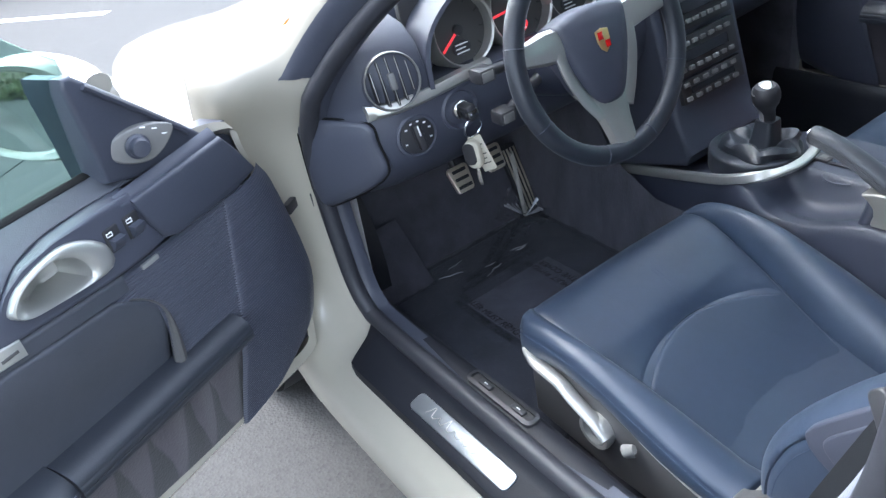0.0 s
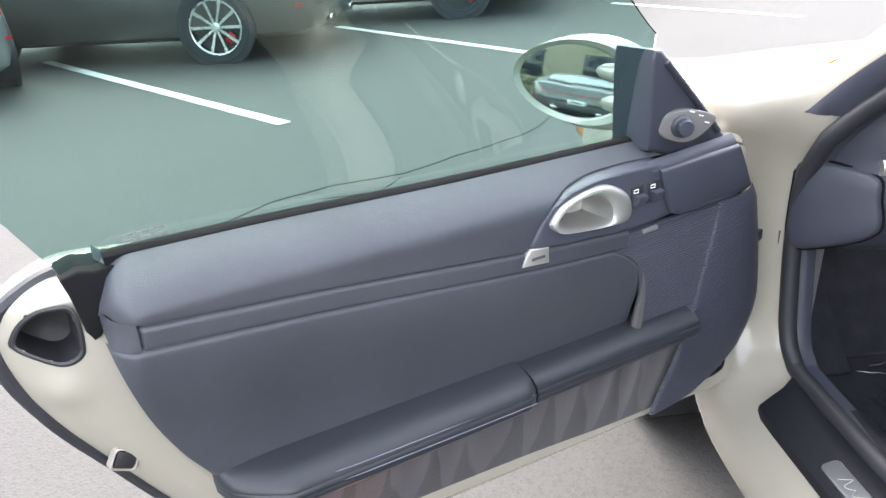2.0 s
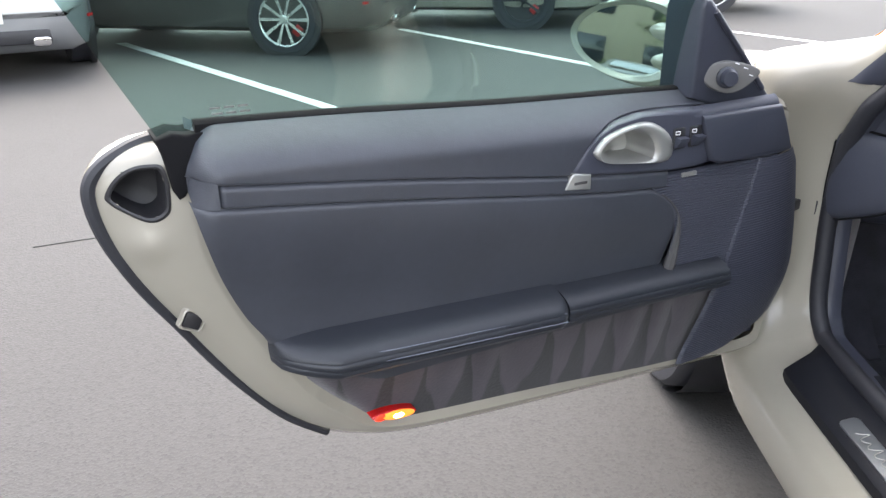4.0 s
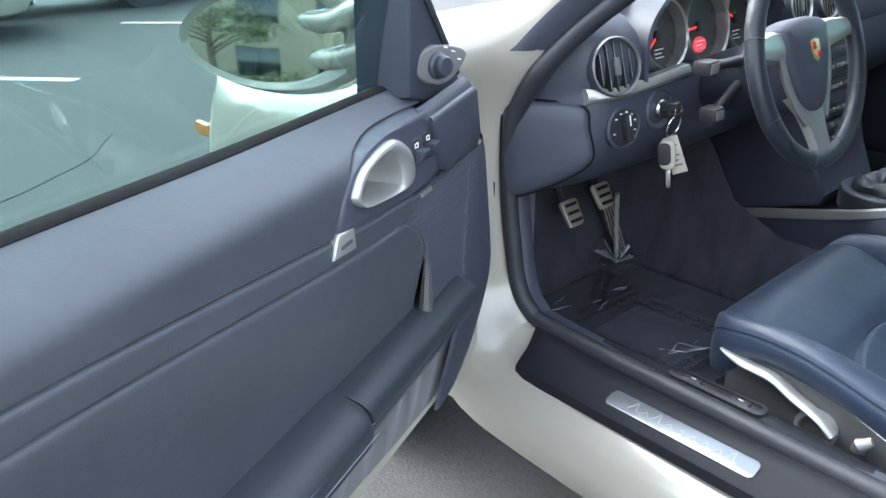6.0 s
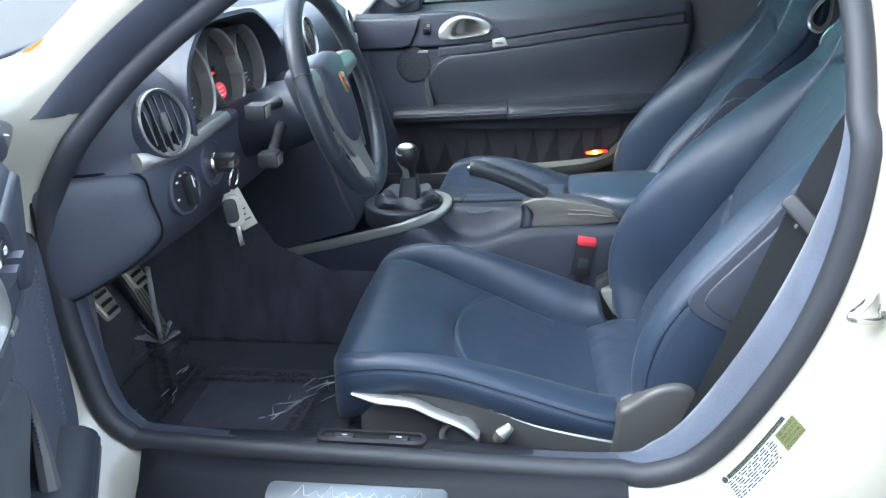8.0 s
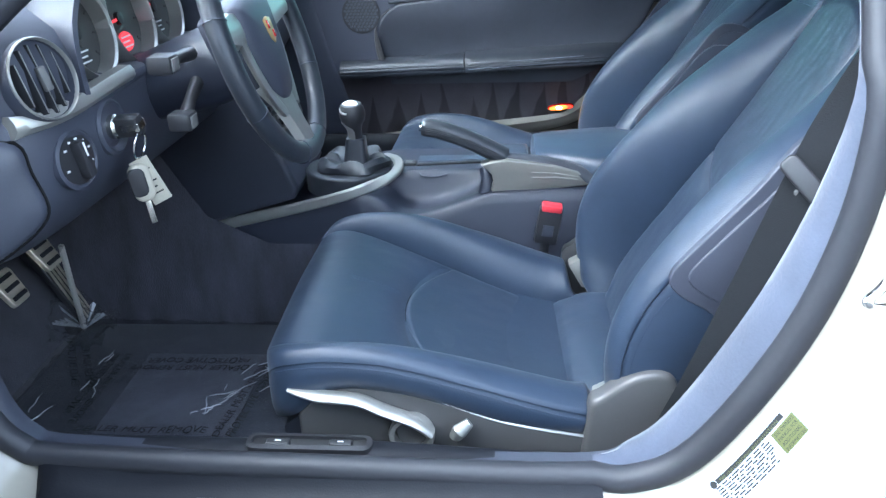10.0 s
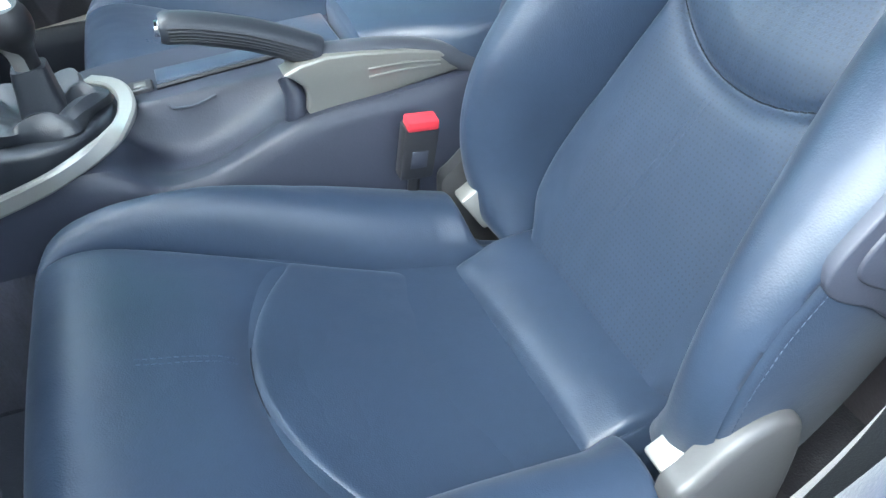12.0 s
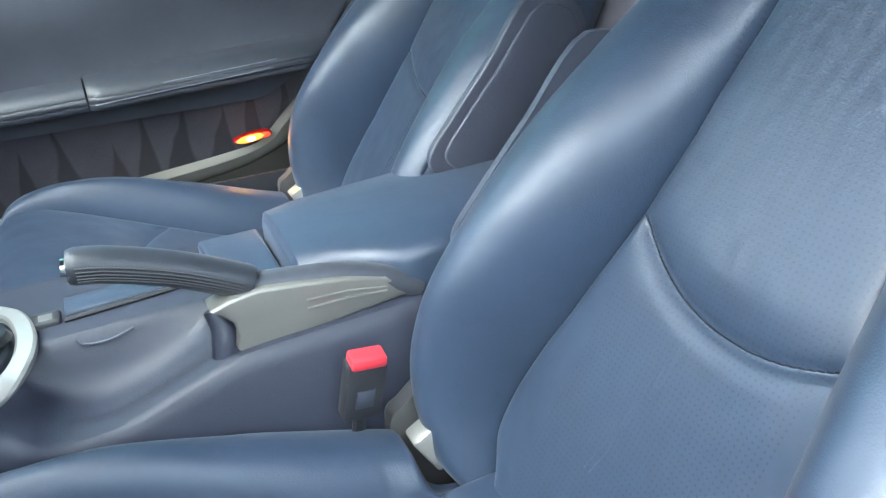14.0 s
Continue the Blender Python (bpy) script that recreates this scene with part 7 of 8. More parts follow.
# ---- pedals, mat, belt, labels ----
ROD = mat("bright steel rod", (0.62, 0.60, 0.55), 0.28, 0.3, vary=0.08, fine=300, bump=0.03)
PEDAL = mat("worn pedal steel", (0.58, 0.52, 0.42), 0.32, 0.55, vary=0.12, fine=300, bump=0.05)
def pedal(label, m, w, h, arm_to, pads=3):
    p = thing("pedal", label, "pedal", None, "pedals")
    bm = bmesh.new()
    prism(bm, [(a * (1 - 0.14 * (b < 0)), b) for a, b in rounded(w, h, 0.010)], lambda a, b, d: m @ Vector((a, b, d)), -0.006, 0.004, 0.003)
    pl = part("pad", bm, PEDAL, p, "brushed steel pedal pad")
    for i in range(pads):
        bm = bmesh.new()
        y = h * (-0.30 + 0.60 * i / max(1, pads - 1))
        box(bm, (-w * 0.33, y - 0.004, 0.0035), (w * 0.33, y + 0.004, 0.0075), 0.0015, m)
        part("grip_bar", bm, RUBBER, pl)
    bm = bmesh.new()
    q = m @ Vector((0, 0, -0.006))
    tube(bm, spline([q, q + Vector((-0.03, 0, 0.04)), Vector(arm_to)], 5), 0.009, 8)
    part("arm", bm, BLACK, p)
    return p


def pedal_frame(c, tilt):
    t = radians(tilt)
    return axes(c, (0, 1, 0), (-math.sin(t), 0, math.cos(t)))


pedal("steel clutch pedal with rubber bars", pedal_frame((-0.790, 0.462, 0.462), 30), 0.058, 0.066, (-0.93, 0.46, 0.76))
pedal("steel brake pedal with rubber bars", pedal_frame((-0.765, 0.545, 0.490), 30), 0.058, 0.062, (-0.93, 0.545, 0.78))
acc = thing("accelerator_pedal", "tall steel accelerator pedal hung with clear film", "pedal")
AM = pedal_frame((-0.815, 0.652, 0.365), 24)
bm = bmesh.new()
prism(bm, [(a * (0.8 + 0.3 * (b > 0)), b) for a, b in rounded(0.050, 0.19, 0.008)], lambda a, b, d: AM @ Vector((a, b, d)), -0.008, 0.004, 0.003)
ap = part("pad", bm, BLACK, acc)
for dx in (-0.016, -0.005, 0.006, 0.017):
    bm = bmesh.new()
    box(bm, (dx - 0.0025, -0.080, 0.003), (dx + 0.0025, 0.085, 0.007), 0.001, AM)
    part("steel_strip", bm, PEDAL, ap)
bm = bmesh.new()
box(bm, (-0.84, 0.62, 0.2655), (-0.79, 0.685, 0.285), 0.004)
part("foot", bm, BLACK, acc)
bm = bmesh.new()
tube(bm, [(-0.765, 0.600, 0.480), (-0.775, 0.617, 0.38), (-0.782, 0.632, 0.278)], 0.0058, 8)
part("rod", bm, ROD, acc, "thin bright steel rod")
# crumpled clear film round the pedal foot
FILM = bpy.data.materials.new("clear plastic film")
FILM.use_nodes = True
fb = FILM.node_tree.nodes["Principled BSDF"]
fb.inputs["Base Color"].default_value = (0.030, 0.033, 0.045, 1)
fb.inputs["Roughness"].default_value = 0.07
fb.inputs["Alpha"].default_value = 0.40
fb.inputs["Specular IOR Level"].default_value = 1.0
fn = FILM.node_tree.nodes.new("ShaderNodeTexNoise")
fn.inputs["Scale"].default_value, fn.inputs["Detail"].default_value, fn.inputs["Distortion"].default_value = 15, 6, 2.5
fbm = FILM.node_tree.nodes.new("ShaderNodeBump")
fbm.inputs["Strength"].default_value, fbm.inputs["Distance"].default_value = 0.9, 0.035
FILM.node_tree.links.new(fn.outputs["Fac"], fbm.inputs["Height"])
FILM.node_tree.links.new(fbm.outputs["Normal"], fb.inputs["Normal"])


FILM_WRAP = FILM.copy()
FILM_WRAP.name = "pale plastic film"
wrap_shader = FILM_WRAP.node_tree.nodes["Principled BSDF"]
wrap_shader.inputs["Base Color"].default_value = (0.30, 0.31, 0.34, 1)
wrap_shader.inputs["Alpha"].default_value = 0.22


def crumple(bm, c, size, n, amp, seed):
    def f(u, v):
        p = Vector(((u - 0.5) * size[0], (v - 0.5) * size[1], 0))
        q = p * 28 + Vector((seed, seed * 2, 0))
        k = noise.noise(q) + 0.5 * noise.noise(q * 2.3)
        return Vector(c) + p + Vector((0.2 * amp * k, 0.2 * amp * noise.noise(q + Vector((3, 1, 7))), amp * abs(k) + size[2] * math.exp(-((u - 0.5) ** 2 + (v - 0.5) ** 2) * 9)))
    sheet(bm, n, n, f)


bm = bmesh.new()
crumple(bm, (-0.810, 0.645, 0.272), (0.19, 0.17, 0.050), 24, 0.045, 2.0)
part("film_wrap", bm, FILM_WRAP, acc, "crumpled clear plastic film", angle=25)
# fan of whitened pleats that paints bright glints at the pedal foot
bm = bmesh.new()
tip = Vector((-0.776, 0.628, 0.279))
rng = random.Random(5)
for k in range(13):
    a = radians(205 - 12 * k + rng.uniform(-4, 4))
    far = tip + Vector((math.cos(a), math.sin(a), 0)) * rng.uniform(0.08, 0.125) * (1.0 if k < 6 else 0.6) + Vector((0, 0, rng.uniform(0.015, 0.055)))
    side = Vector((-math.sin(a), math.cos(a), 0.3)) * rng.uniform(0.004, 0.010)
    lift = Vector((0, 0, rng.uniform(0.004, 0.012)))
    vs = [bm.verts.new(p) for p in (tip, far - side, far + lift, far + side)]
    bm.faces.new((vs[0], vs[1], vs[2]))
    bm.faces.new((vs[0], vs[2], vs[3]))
part("film_pleats", bm, FOLD_GLINT, acc, "whitened pleats of clear film with painted glints", smooth=False)
# foot rest and folded mat ends
bm = bmesh.new()
sheet(bm, 8, 8, lambda u, v: Vector((-0.86 + 0.14 * u, 0.16 + 0.14 * v, 0.40 - 0.135 * u)))
part("foot_rest", bm, CARPET, body)

mat_ob = thing("floor_mat", "dark carpet mat under clear plastic, on the car floor", "floor mat")
bm = bmesh.new()
prism(bm, [(-0.475 + a, 0.395 + b) for a, b in rounded(0.62, 0.53, 0.05)], lambda a, b, d: Vector((a, b, d)), 0.2652, 0.272, 0.003)
part("carpet", bm, CARPET_MAT, mat_ob)
cov = thing("protective_cover", "clear printed plastic cover lying on the floor mat", "plastic cover")


def cover_z(x, y):
    q = Vector((x * 9, y * 9, 1.7))
    e = step(0.24, 0.30, abs(x + 0.47)) + step(0.19, 0.235, abs(y - 0.42))
    return 0.2735 + 0.004 * abs(noise.noise(q)) + 0.007 * abs(noise.noise(Vector((x * 30 + y * 14, y * 18, 0.4)))) * (0.35 + 0.65 * step(-0.1, 0.3, noise.noise(Vector((x * 6, y * 6, 5.0))))) + 0.012 * e * abs(noise.noise(q * 2.2)) + 0.0015 * abs(noise.noise(q * 4))


bm = bmesh.new()
sheet(bm, 120, 100, lambda u, v: Vector((-0.785 + 0.63 * u, 0.165 + 0.51 * v, cover_z(-0.785 + 0.63 * u, 0.165 + 0.51 * v))))
film_sheet = part("sheet", bm, FILM, cov, angle=25)
# sharp creases where the seat has crumpled the film, whitened to paint its glints
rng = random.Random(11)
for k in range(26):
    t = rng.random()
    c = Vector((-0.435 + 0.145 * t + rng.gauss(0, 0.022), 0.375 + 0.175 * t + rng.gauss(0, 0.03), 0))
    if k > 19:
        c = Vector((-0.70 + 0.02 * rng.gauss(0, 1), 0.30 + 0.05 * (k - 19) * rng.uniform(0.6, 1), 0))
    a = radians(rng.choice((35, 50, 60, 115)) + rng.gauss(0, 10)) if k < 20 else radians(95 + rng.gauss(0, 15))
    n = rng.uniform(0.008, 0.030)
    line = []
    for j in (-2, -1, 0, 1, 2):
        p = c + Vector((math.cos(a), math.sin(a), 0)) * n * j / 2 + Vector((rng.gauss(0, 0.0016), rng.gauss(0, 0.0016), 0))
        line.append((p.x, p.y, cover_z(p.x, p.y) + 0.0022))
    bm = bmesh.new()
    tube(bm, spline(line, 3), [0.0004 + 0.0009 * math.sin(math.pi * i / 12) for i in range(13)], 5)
    part("crease", bm, FOLD_GLINT, film_sheet)
bm = bmesh.new()
box(bm, (-0.605, 0.300, 0.2722), (-0.370, 0.545, 0.2732))
part("paper_insert", bm, PAPER_GREY, cov, "grey printed field")


def lettering(text, x, y, turn, size, parent):
    """Words lying on the cover."""
    cu = bpy.data.curves.new("print", "FONT")
    cu.body, cu.size, cu.extrude, cu.space_word = text, size, 0.0002, 1.3
    cu.shear = 0.2
    tmp = new("print", cu)
    me = bpy.data.meshes.new_from_object(tmp.evaluated_get(bpy.context.evaluated_depsgraph_get()))
    bpy.data.objects.remove(tmp)
    rot = Matrix.Rotation(radians(turn), 4, "Z")
    for v in me.vertices:
        q = rot @ v.co
        v.co = (x + q.x, y + q.y, cover_z(x + q.x, y + q.y) + 0.0012 + v.co.z)
    me.materials.clear()
    me.materials.append(INK)
    ob = new("print", me)
    ob.parent = parent
    return ob


lettering("DEALER MUST REMOVE", -0.640, 0.302, 0, 0.0215, cov)
lettering("PROTECTIVE COVER", -0.632, 0.278, 0, 0.0215, cov)
lettering("DEALER MUST REMOVE", -0.392, 0.500, 180, 0.0215, cov)
lettering("PROTECTIVE COVER", -0.396, 0.524, 180, 0.0215, cov)
lettering("DEALER MUST REMOVE", -0.385, 0.290, 84, 0.0205, cov)
lettering("PROTECTIVE COVER", -0.361, 0.290, 84, 0.0205, cov)
lettering("DEALER MUST REMOVE", -0.650, 0.540, 268, 0.0205, cov)
lettering("PROTECTIVE COVER", -0.674, 0.540, 268, 0.0205, cov)
lettering("DEALER MUST REMOVE", -0.775, 0.600, 300, 0.0205, cov)
lettering("PROTECTIVE COVER", -0.795, 0.585, 300, 0.0205, cov)

# seat belt of the driver
sb = thing("seat_belt", "black seat belt hanging beside the driver seat", "seat belt")
line = spline([(0.58, 0.20, 1.07), (0.50, 0.14, 0.96), (0.428, 0.100, 0.85), (0.400, 0.090, 0.782), (0.362, 0.086, 0.665), (0.322, 0.088, 0.538), (0.296, 0.098, 0.45), (0.278, 0.112, 0.36)], 8)
bm = bmesh.new()
rings = []
for i, p in enumerate(line):
    d = (line[min(i + 1, len(line) - 1)] - line[max(i - 1, 0)]).normalized()
    wv = d.cross(Vector((0.75, 1, 0.15))).normalized()
    ov = d.cross(wv)
    rings.append([p + wv * a + ov * b for a, b in ((-0.029, -0.0008), (0.029, -0.0008), (0.029, 0.0008), (-0.029, 0.0008))])
loft(bm, rings, True, (True, True))
part("webbing", bm, BELT, sb)
bm = bmesh.new()
GM = axes((0.396, 0.086, 0.790), (0.62, -0.42, -0.662), (0.667, 0, 0.745))
prism(bm, rounded(0.072, 0.022, 0.008), lambda a, b, d: GM @ Vector((a, b, d)), -0.007, 0.010, 0.003)
gd = part("belt_guide", bm, BLACK, sb, "black belt guide bar")
bm = bmesh.new()
revolve(bm, [(0.0068, 0.0), (0.0068, 0.003), (0.005, 0.005), (0.001, 0.0055)], axes((0.393, 0.099, 0.776), (1, 0, 0), (0, 0, 1)), 16, (True, True))
part("guide_stud", bm, GREY_LIGHT, gd)
bm = bmesh.new()
box(bm, (0.262, 0.118, 0.30), (0.318, 0.165, 0.385), 0.006)
part("belt_anchor", bm, BLACK, sb)


# striker and sticker on the door jamb
def jamb(i, w, lift=0.0):
    """A point on the painted jamb: i along the opening, w from 0 at the seal to 1."""
    lo, hi = int(math.floor(i)), int(math.floor(i)) + 1
    f = i - lo

    def pt(o, dy):
        r = loop_ring(o, dy)
        return r[lo % len(r)].lerp(r[hi % len(r)], f)
    steps = [(0.022, 0.026), (0.046, 0.048), (0.060, 0.075), (0.078, 0.118)]
    t = w * 3
    k = min(2, int(t))
    a, b = pt(*steps[k]), pt(*steps[k + 1])
    return a.lerp(b, t - k) + Vector((0.4 * lift, -lift, 0.2 * lift))


def near_index(x, z):
    return min(range(len(loop)), key=lambda i: (loop[i].x - x) ** 2 + (loop[i].z - z) ** 2)


sticker = thing("tyre_label", "white tyre pressure label with black and yellow print", "label")
i0, i1 = near_index(0.345, 0.62) + 1.0, near_index(0.27, 0.50) + 0.5
bm = bmesh.new()
loft(bm, [[jamb(i0 + (i1 - i0) * u / 10, 0.26 + 0.42 * v / 6, 0.0012) for u in range(11)] for v in range(7)], False)
stp = part("label_paper", bm, LABEL_PAPER, sticker)


def on_label(u0, u1, v0, v1, mt, lift=0.0020):
    bm = bmesh.new()
    loft(bm, [[jamb(i0 + (i1 - i0) * (u0 + (u1 - u0) * u / 6), v0 + (v1 - v0) * v / 2, lift) for u in range(7)] for v in range(3)], False)
    return part("printed_bar", bm, mt, stp)


def label_text(text, u0, u1, v, h, mt):
    """A line of print that fills u0 to u1, its foot at v."""
    cu = bpy.data.curves.new("print", "FONT")
    cu.body, cu.size, cu.resolution_u = text, 1.0, 2
    tmp = new("print", cu)
    me = bpy.data.meshes.new_from_object(tmp.evaluated_get(bpy.context.evaluated_depsgraph_get()))
    bpy.data.objects.remove(tmp)
    wide = max(q.co.x for q in me.vertices)
    for q in me.vertices:
        q.co = jamb(i0 + (i1 - i0) * (u0 + (u1 - u0) * q.co.x / wide), v - h * q.co.y / 0.7, 0.0026)
    me.materials.clear()
    me.materials.append(mt)
    ob = new("print", me)
    ob.parent = stp
    return ob


on_label(0.90, 0.10, 0.285, 0.345, INK)
label_text("TIRE AND LOADING INFORMATION", 0.86, 0.16, 0.335, 0.034, YELLOW)
on_label(0.27, 0.03, 0.375, 0.66, YELLOW)
for k, words in enumerate(("SEE OWNERS", "MANUAL FOR", "ADDITIONAL", "INFORMATION")):
    label_text(words, 0.25, 0.05, 0.435 + 0.068 * k, 0.044, INK)
bm = bmesh.new()
loft(bm, [[jamb(i0 + (i1 - i0) * (0.945 + 0.040 * c * math.cos(a)), 0.315 + 0.045 * c * math.sin(a), 0.0022) for a in [math.pi * k / 8 for k in range(16)]] for c in (1.0, 0.5, 0.02)], True)
part("printed_disc", bm, INK, stp)
rng = random.Random(3)
for k in range(8):
    v = 0.366 + 0.038 * k
    u = 0.95 - 0.02 * rng.random()
    while u > 0.33:
        n = rng.uniform(0.025, 0.10)
        on_label(u, max(0.31, u - n), v, v + 0.020, INK)
        u -= n + rng.uniform(0.010, 0.030)
striker = thing("door_striker", "bright steel door striker loop on the jamb", "striker")
q = jamb(near_index(0.392, 0.74), 0.55, 0.0)
bm = bmesh.new()
tube(bm, spline([q + Vector((0.0, 0.01, 0.022)), q + Vector((-0.020, -0.016, 0.016)), q + Vector((-0.036, -0.028, 0.008)), q + Vector((-0.020, -0.022, 0.0)), q + Vector((0.010, -0.006, -0.004))], 6), 0.0048, 10)
part("loop", bm, CHROME, striker)
bm = bmesh.new()
SM = axes(q + Vector((0.020, -0.010, -0.006)), (0.5, 0.5, -0.7), (0.6, -0.7, 0.3))
prism(bm, rounded(0.070, 0.030, 0.012), lambda a, b, d: SM @ Vector((a, b, d)), -0.006, 0.003, 0.002)
part("plate", bm, STEEL, striker)
for dx in (-0.02, 0.02):
    bm = bmesh.new()
    revolve(bm, [(0.008, 0.002), (0.008, 0.006), (0.005, 0.007), (0.001, 0.005)], SM @ Matrix.Translation((dx, 0, 0)), 14, (True, True))
    part("bolt", bm, STEEL, striker)
# check strap between door and post
cs = thing("door_check", "black door check strap at the hinge post", "check strap")
bm = bmesh.new()
box(bm, (-0.055, -0.006, -0.010), (0.045, 0.006, 0.010), 0.002, Matrix.Translation((-0.625, 0.0, 0.690)) @ Matrix.Rotation(radians(-52), 4, "Z"))
part("strap", bm, BLACK, cs)
bm = bmesh.new()
box(bm, (-0.016, -0.010, -0.016), (0.016, 0.010, 0.016), 0.003, Matrix.Translation((-0.606, 0.022, 0.690)))
part("socket", bm, BLACK, cs)

# ---- parked cars ----
GLASS_DARK = mat("dark car glass", (0.02, 0.025, 0.03), 0.05, vary=0.1, rough_vary=0.02, coat=0.5)
PAINT_GREY = mat("grey metallic paint", (0.10, 0.098, 0.092), 0.30, 0.55, vary=0.06, fine=900, coat=0.8, rough_vary=0.04)
PAINT_SILVER = mat("silver metallic paint", (0.30, 0.31, 0.32), 0.30, 0.6, vary=0.05, fine=900, coat=0.8, rough_vary=0.04)
ALLOY = mat("bright alloy", (0.62, 0.62, 0.60), 0.28, 0.8, vary=0.06, fine=200)
CALIPER = mat("red caliper", (0.35, 0.02, 0.02), 0.4, vary=0.1)


def parked_car(label, paint, rear_left, heading, spokes=10, estate=False, rim_mat=None):
    """A car whose rear left wheel stands at rear_left; local x runs to the front, y to its left."""
    h = Vector((*heading, 0)).normalized()
    lf = Vector((-h.y, h.x, 0))
    o = Vector((*rear_left, GZ)) - h * 0.0 - lf * 0.78
    m = Matrix((h, lf, Vector((0, 0, 1)))).transposed().to_4x4()
    m.translation = o
    car = thing("parked_car", label, "car", m, "parked cars")
    top = 1.62 if estate else 1.27
    # x from the rear axle: tail at -0.95, nose at 3.40
    secs = []
    prof = [(-0.98, 0.36, 0.62, 0.62, 0.62), (-0.94, 0.28, 0.80, 0.82, 0.72), (-0.80, 0.22, 0.88, 0.93, 0.82), (-0.45, 0.20, 0.92, 0.99 if not estate else 1.30, 0.88), (0.0, 0.20, 0.93, 1.10 if not estate else top - 0.02, 0.91), (0.6, 0.20, 0.92, top - 0.02, 0.90), (1.1, 0.20, 0.91, top, 0.89), (1.6, 0.20, 0.89, top - 0.10, 0.89),
            (2.1, 0.20, 0.87, 0.97, 0.89), (2.6, 0.20, 0.83, 0.88, 0.90), (3.0, 0.21, 0.74, 0.78, 0.86), (3.3, 0.25, 0.62, 0.66, 0.74), (3.42, 0.34, 0.54, 0.56, 0.55)]
    tabs = [[(p[0], p[k]) for p in prof] for k in (1, 2, 3, 4)]
    rings = []
    for i in range(45):
        x = -0.98 + 4.40 * i / 44
        z0, zb, zt, w = (lerp_table(t, x) for t in tabs)
        zt = max(zt, zb + 0.01)
        wr = w * (0.78 if zt - zb > 0.12 else 0.9)
        ring = []
        half = [(0.0, z0), (w * 0.80, z0), (w * 0.95, z0 + 0.05), (w, z0 + 0.18), (w * 1.0, z0 + (zb - z0) * 0.55), (w * 0.985, zb - 0.06), (w * 0.95, zb), (w * 0.94, zb + 0.01), (wr + (w * 0.94 - wr) * 0.15, zb + (zt - zb) * 0.85), (wr * 0.9, zt - 0.01), (0.0, zt + 0.015)]
        ring = [Vector((x, y, z)) for y, z in half] + [Vector((x, -y, z)) for y, z in reversed(half[1:-1])]
        rings.append(ring)
    bm = bmesh.new()
    loft(bm, rings, True, (True, True))
    bodyp = part("bodywork", bm, paint, car)
    # glass band over the upper flanks
    for sy in (1, -1):
        bm = bmesh.new()
        rows = []
        for i in range(16):
            x = 0.05 + 1.75 * i / 15
            zb, zt, w = lerp_table(tabs[1], x), lerp_table(tabs[2], x), lerp_table(tabs[3], x)
            if zt - zb < 0.14:
                continue
            wr = w * 0.78
            row = []
            for t in (0.10, 0.45, 0.80):
                y = w * 0.94 + (wr + (w * 0.94 - wr) * 0.15 - w * 0.94) * t / 0.85
                row.append(Vector((x, sy * (y + 0.006), zb + (zt - zb) * t)))
            rows.append(row)
        loft(bm, rows, False)
        part("side_window", bm, GLASS_DARK, car)
    bm = bmesh.new()
    sheet(bm, 6, 8, lambda u, v: Vector((-0.62 + 0.95 * u, (v - 0.5) * (1.25 - 0.15 * u), lerp_table(tabs[2], -0.62 + 0.95 * u) + 0.022)))
    part("rear_window", bm, GLASS_DARK, car)
    # wheels
    for wx, wy in ((0.0, 0.835), (0.0, -0.835), (2.42, 0.82), (2.42, -0.82)):
        sgn = 1 if wy > 0 else -1
        wm = Matrix.Translation((wx, wy + sgn * 0.085, 0.335)) @ Matrix.Rotation(radians(-90 * sgn), 4, "X")
        bm = bmesh.new()
        revolve(bm, [(0.375, -0.05), (0.372, 0.006), (0.30, 0.004)], wm, 32, (False, False))
        part("wheel_arch", bm, BLACK, car)
        bm = bmesh.new()
        revolve(bm, [(0.245, -0.01), (0.262, 0.010), (0.312, 0.012), (0.330, -0.006), (0.335, -0.05), (0.335, -0.20)], wm, 36, (False, True))
        wh = part("wheel", bm, RUBBER, car)
        bm = bmesh.new()
        revolve(bm, [(0.252, 0.006), (0.244, 0.0), (0.235, -0.05), (0.05, -0.06)], wm, 36, (False, True))
        part("rim", bm, BLACK, wh)
        bm = bmesh.new()
        revolve(bm, [(0.254, 0.008), (0.250, 0.012), (0.238, 0.008), (0.236, -0.01)], wm, 36, (False, False))
        part("rim_lip", bm, rim_mat or ALLOY, wh)
        for k in range(spokes):
            q = wm @ Matrix.Rotation(2 * math.pi * k / spokes, 4, "Z")
            bm = bmesh.new()
            loft(bm, [[q @ Vector((r, w_ * c, z_ + d_)) for c, d_ in ((-1, 0), (1, 0), (0.7, -0.02), (-0.7, -0.02))] for r, w_, z_ in ((0.03, 0.012, -0.006), (0.14, 0.013, -0.002), (0.242, 0.017, 0.004))], True, (True, True))
            part("spoke", bm, rim_mat or ALLOY, wh)
        bm = bmesh.new()
        revolve(bm, [(0.045, -0.02), (0.042, 0.0), (0.02, 0.004), (0.001, 0.004)], wm, 18, (False, True))
        part("hub", bm, rim_mat or ALLOY, wh)
        bm = bmesh.new()
        box(bm, (0.12, -0.05, -0.035), (0.20, 0.05, -0.012), 0.01, wm @ Matrix.Rotation(radians(140), 4, "Z"))
        part("caliper", bm, CALIPER, wh)
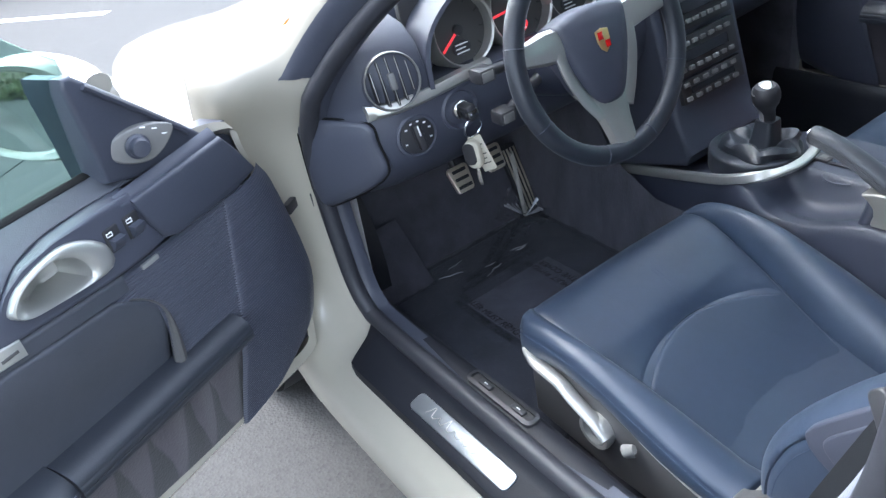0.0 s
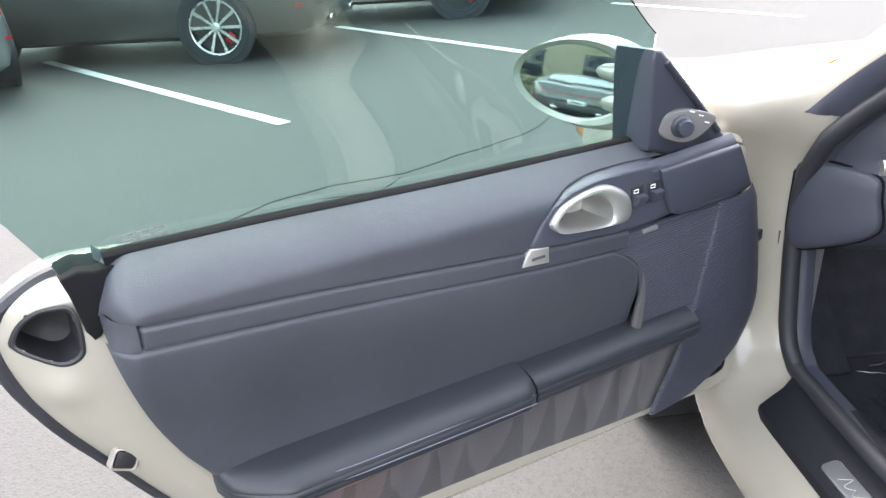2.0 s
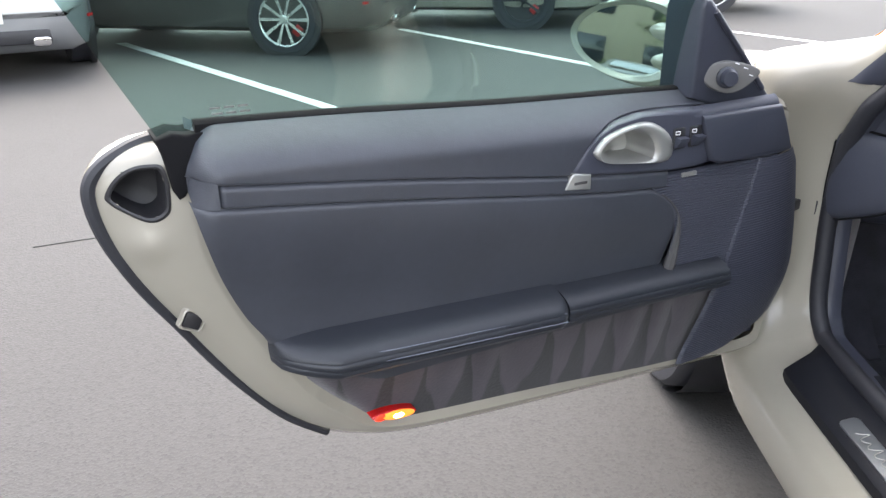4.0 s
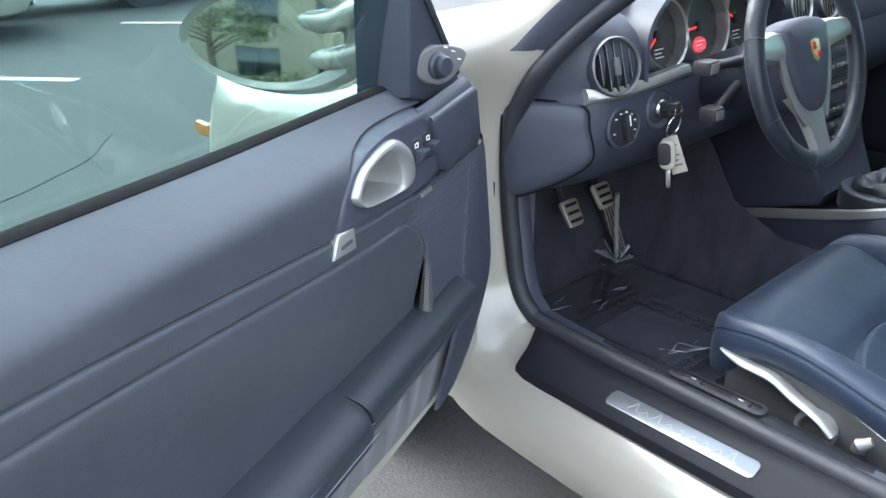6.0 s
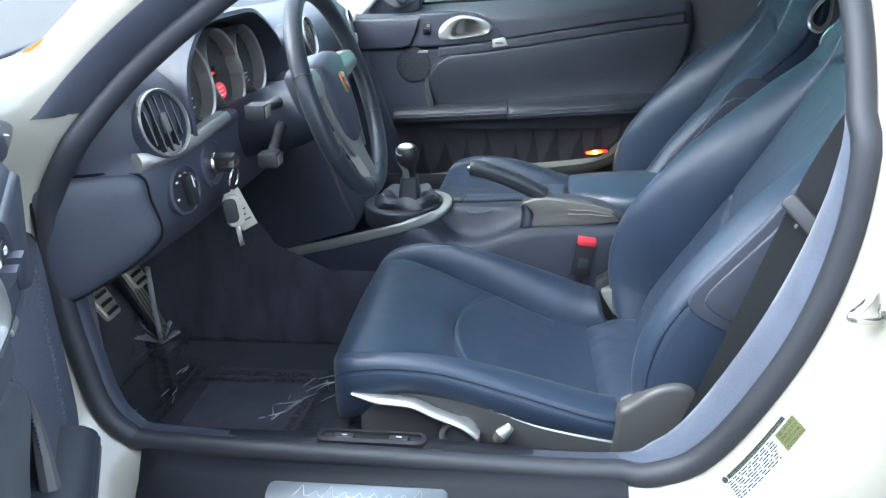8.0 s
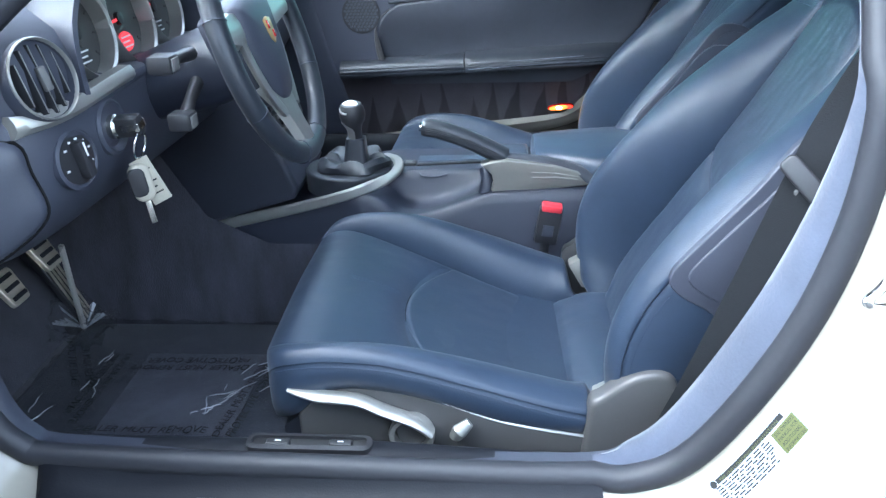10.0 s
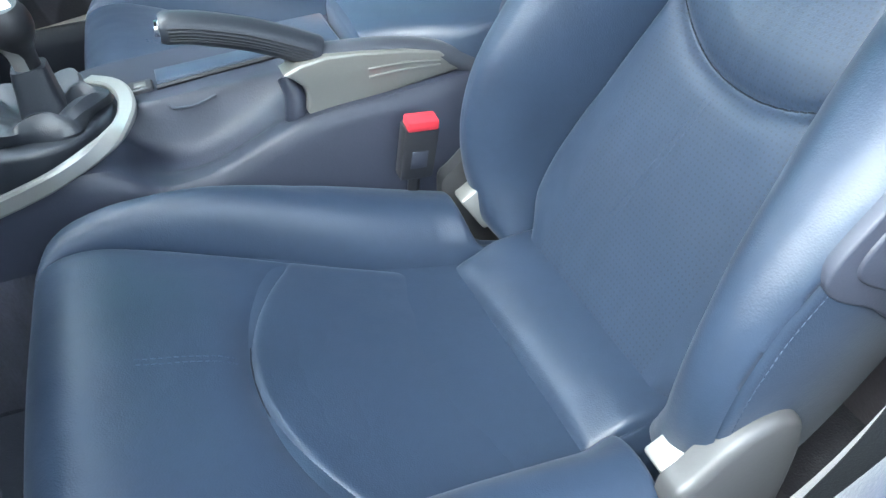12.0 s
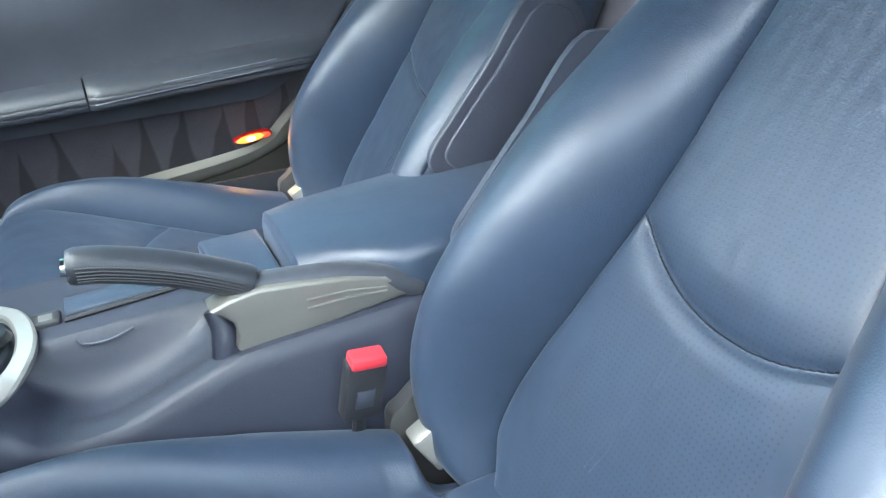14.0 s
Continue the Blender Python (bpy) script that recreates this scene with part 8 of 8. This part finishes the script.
    # tail: lamps, bumper, exhaust, plate recess
    for sy in (1, -1):
        bm = bmesh.new()
        sheet(bm, 3, 6, lambda u, v: Vector((-0.955 + 0.20 * v - 0.012, sy * (0.60 + 0.235 * v), 0.665 + 0.075 * u)))
        part("tail_lamp", bm, REDLENS, car)
        bm = bmesh.new()
        prism(bm, rounded(0.13, 0.07, 0.025), lambda a, b, d: Vector((-0.93 - d, sy * 0.42 + a, 0.32 + b)), 0.0, 0.07, 0.006)
        part("exhaust_tip", bm, CHROME, car)
        bm = bmesh.new()
        sheet(bm, 2, 6, lambda u, v: Vector((-0.90 + 0.13 * v, sy * (0.70 + 0.165 * v), 0.475 + 0.025 * u)))
        part("reflector", bm, REDLENS, car)
    bm = bmesh.new()
    box(bm, (-0.985, -0.50, 0.30), (-0.93, 0.50, 0.42), 0.02)
    part("diffuser", bm, BLACK, car)
    bm = bmesh.new()
    box(bm, (-1.005, -0.17, 0.47), (-0.975, 0.17, 0.57), 0.006)
    pl_ = part("plate", bm, WHITE, car)
    bm = bmesh.new()
    box(bm, (-1.009, -0.12, 0.505), (-1.003, 0.12, 0.535), 0.002)
    part("plate_bar", bm, INK, pl_)
    bm = bmesh.new()
    box(bm, (-0.975, -0.58, 0.70), (-0.955, 0.58, 0.716), 0.004)
    part("light_bar", bm, REDLENS, car)
    return car


parked_car("grey metallic sports coupe with ten-spoke alloy wheels", PAINT_GREY, (-7.05, -2.10), (-0.20, -0.98))
parked_car("silver grey sports coupe seen from its rear", PAINT_SILVER, (-5.85, -5.38), (-0.85, -0.53))
parked_car("white sports coupe with dark wheels beside a parking line", PAINT, (-8.9, 0.39), (-0.15, -0.99), 5, rim_mat=BLACK)
parked_car("white hatchback with bright five-spoke wheels", PAINT, (-10.6, 3.2), (-0.15, -0.99), 5, True)
parked_car("dark grey sports coupe across the lane", PAINT_GREY, (1.5, -9.5), (0.2, -1.0), 5)
parked_car("black sports coupe across the lane", BLACK, (-2.6, -10.0), (0.2, -1.0), 5)


# ---- trees, hedge and low building on the far side, seen in the mirror ----
BARK = mat("bark", (0.10, 0.075, 0.05), 0.9, vary=0.3, scale=12, fine=60, bump=0.6)
LEAF = mat("olive leaves", (0.085, 0.10, 0.035), 0.6, vary=0.4, scale=1.5, fine=9)
STUCCO = mat("beige stucco", (0.34, 0.29, 0.21), 0.9, vary=0.08, scale=1.2, fine=40, bump=0.2)


def tree(label, x, y, hgt, r, seed):
    rng = random.Random(seed)
    t = thing("tree", label, "tree", Matrix.Translation((x, y, GZ)), "trees")
    bm = bmesh.new()
    tube(bm, spline([(0, 0, -0.05), (0.05, 0.02, hgt * 0.25), (-0.04, 0.05, hgt * 0.5), (0.03, 0.0, hgt * 0.8)], 5), [0.17 - 0.008 * i for i in range(16)], 10)
    ends = []
    for i in range(9):
        a = 2 * math.pi * i / 9 + rng.random()
        z0 = hgt * (0.35 + 0.04 * i)
        e_ = Vector((r * 0.7 * math.cos(a), r * 0.7 * math.sin(a), z0 + hgt * 0.2 * rng.random() + 0.4))
        tube(bm, spline([(0, 0, z0), e_ * 0.5 + Vector((0, 0, z0 * 0.5 + 0.1)), e_], 4), [0.07 - 0.006 * k for k in range(9)], 6)
        ends.append(e_)
    part("trunk", bm, BARK, t)
    vs, fs = [], []
    clumps = [(e_ + Vector((rng.gauss(0, 0.3), rng.gauss(0, 0.3), rng.gauss(0.1, 0.3))), rng.uniform(0.35, 0.8)) for e_ in ends for _ in range(4)]
    for c, cr in clumps:
        for _ in range(90):
            p = c + Vector((rng.gauss(0, 1), rng.gauss(0, 1), rng.gauss(0, 0.8))) * cr * 0.55
            d1 = Vector((rng.gauss(0, 1), rng.gauss(0, 1), rng.gauss(0, 1))).normalized() * 0.09
            d2 = d1.cross(Vector((rng.random(), rng.random(), 1))).normalized() * 0.045
            k = len(vs)
            vs += [p - d1, p + d2, p + d1, p - d2]
            fs.append((k, k + 1, k + 2, k + 3))
    me = bpy.data.meshes.new("crown")
    me.from_pydata([tuple(v) for v in vs], [], fs)
    me.materials.append(LEAF)
    c = new("crown", me)
    c.parent = t
    return t


tree("leafy olive-green tree at the edge of the car park", -8.5, -19.0, 5.2, 2.3, 3)
tree("leafy olive-green tree beside the hedge", -13.5, -21.0, 4.6, 2.2, 5)
tree("tall leafy tree behind the parked cars", 4.5, -20.0, 6.0, 2.4, 8)
rng = random.Random(4)
vs, fs = [], []
for _ in range(9000):
    p = Vector((rng.uniform(-32, 16), -23.2 + rng.gauss(0, 0.45), GZ + abs(rng.gauss(0.6, 0.45))))
    d1 = Vector((rng.gauss(0, 1), rng.gauss(0, 1), rng.gauss(0, 1))).normalized() * 0.13
    d2 = d1.cross(Vector((0.3, rng.random(), 1))).normalized() * 0.07
    k = len(vs)
    vs += [p - d1, p + d2, p + d1, p - d2]
    fs.append((k, k + 1, k + 2, k + 3))
me = bpy.data.meshes.new("hedge")
me.from_pydata([tuple(v) for v in vs], [], fs)
me.materials.append(LEAF)
tagged(new("hedge", me), "low uneven hedge along the car park", "hedge", kind="stuff")
bld = thing("building", "long beige stucco building beyond the hedge", "building")
bm = bmesh.new()
box(bm, (-46, -36, GZ), (26, -27, 9.0), 0.05)
part("wall", bm, STUCCO, bld)
bm = bmesh.new()
box(bm, (-46.3, -36.3, 9.0), (26.3, -26.7, 9.4), 0.04)
part("roof", bm, GREY_LIGHT, bld)
for k in range(2):
    for i in range(16):
        bm = bmesh.new()
        box(bm, (-44 + 4.3 * i, -27.04, 1.2 + 4.0 * k), (-41.8 + 4.3 * i, -26.96, 3.4 + 4.0 * k), 0.02)
        part("window", bm, GLASS_DARK, bld)
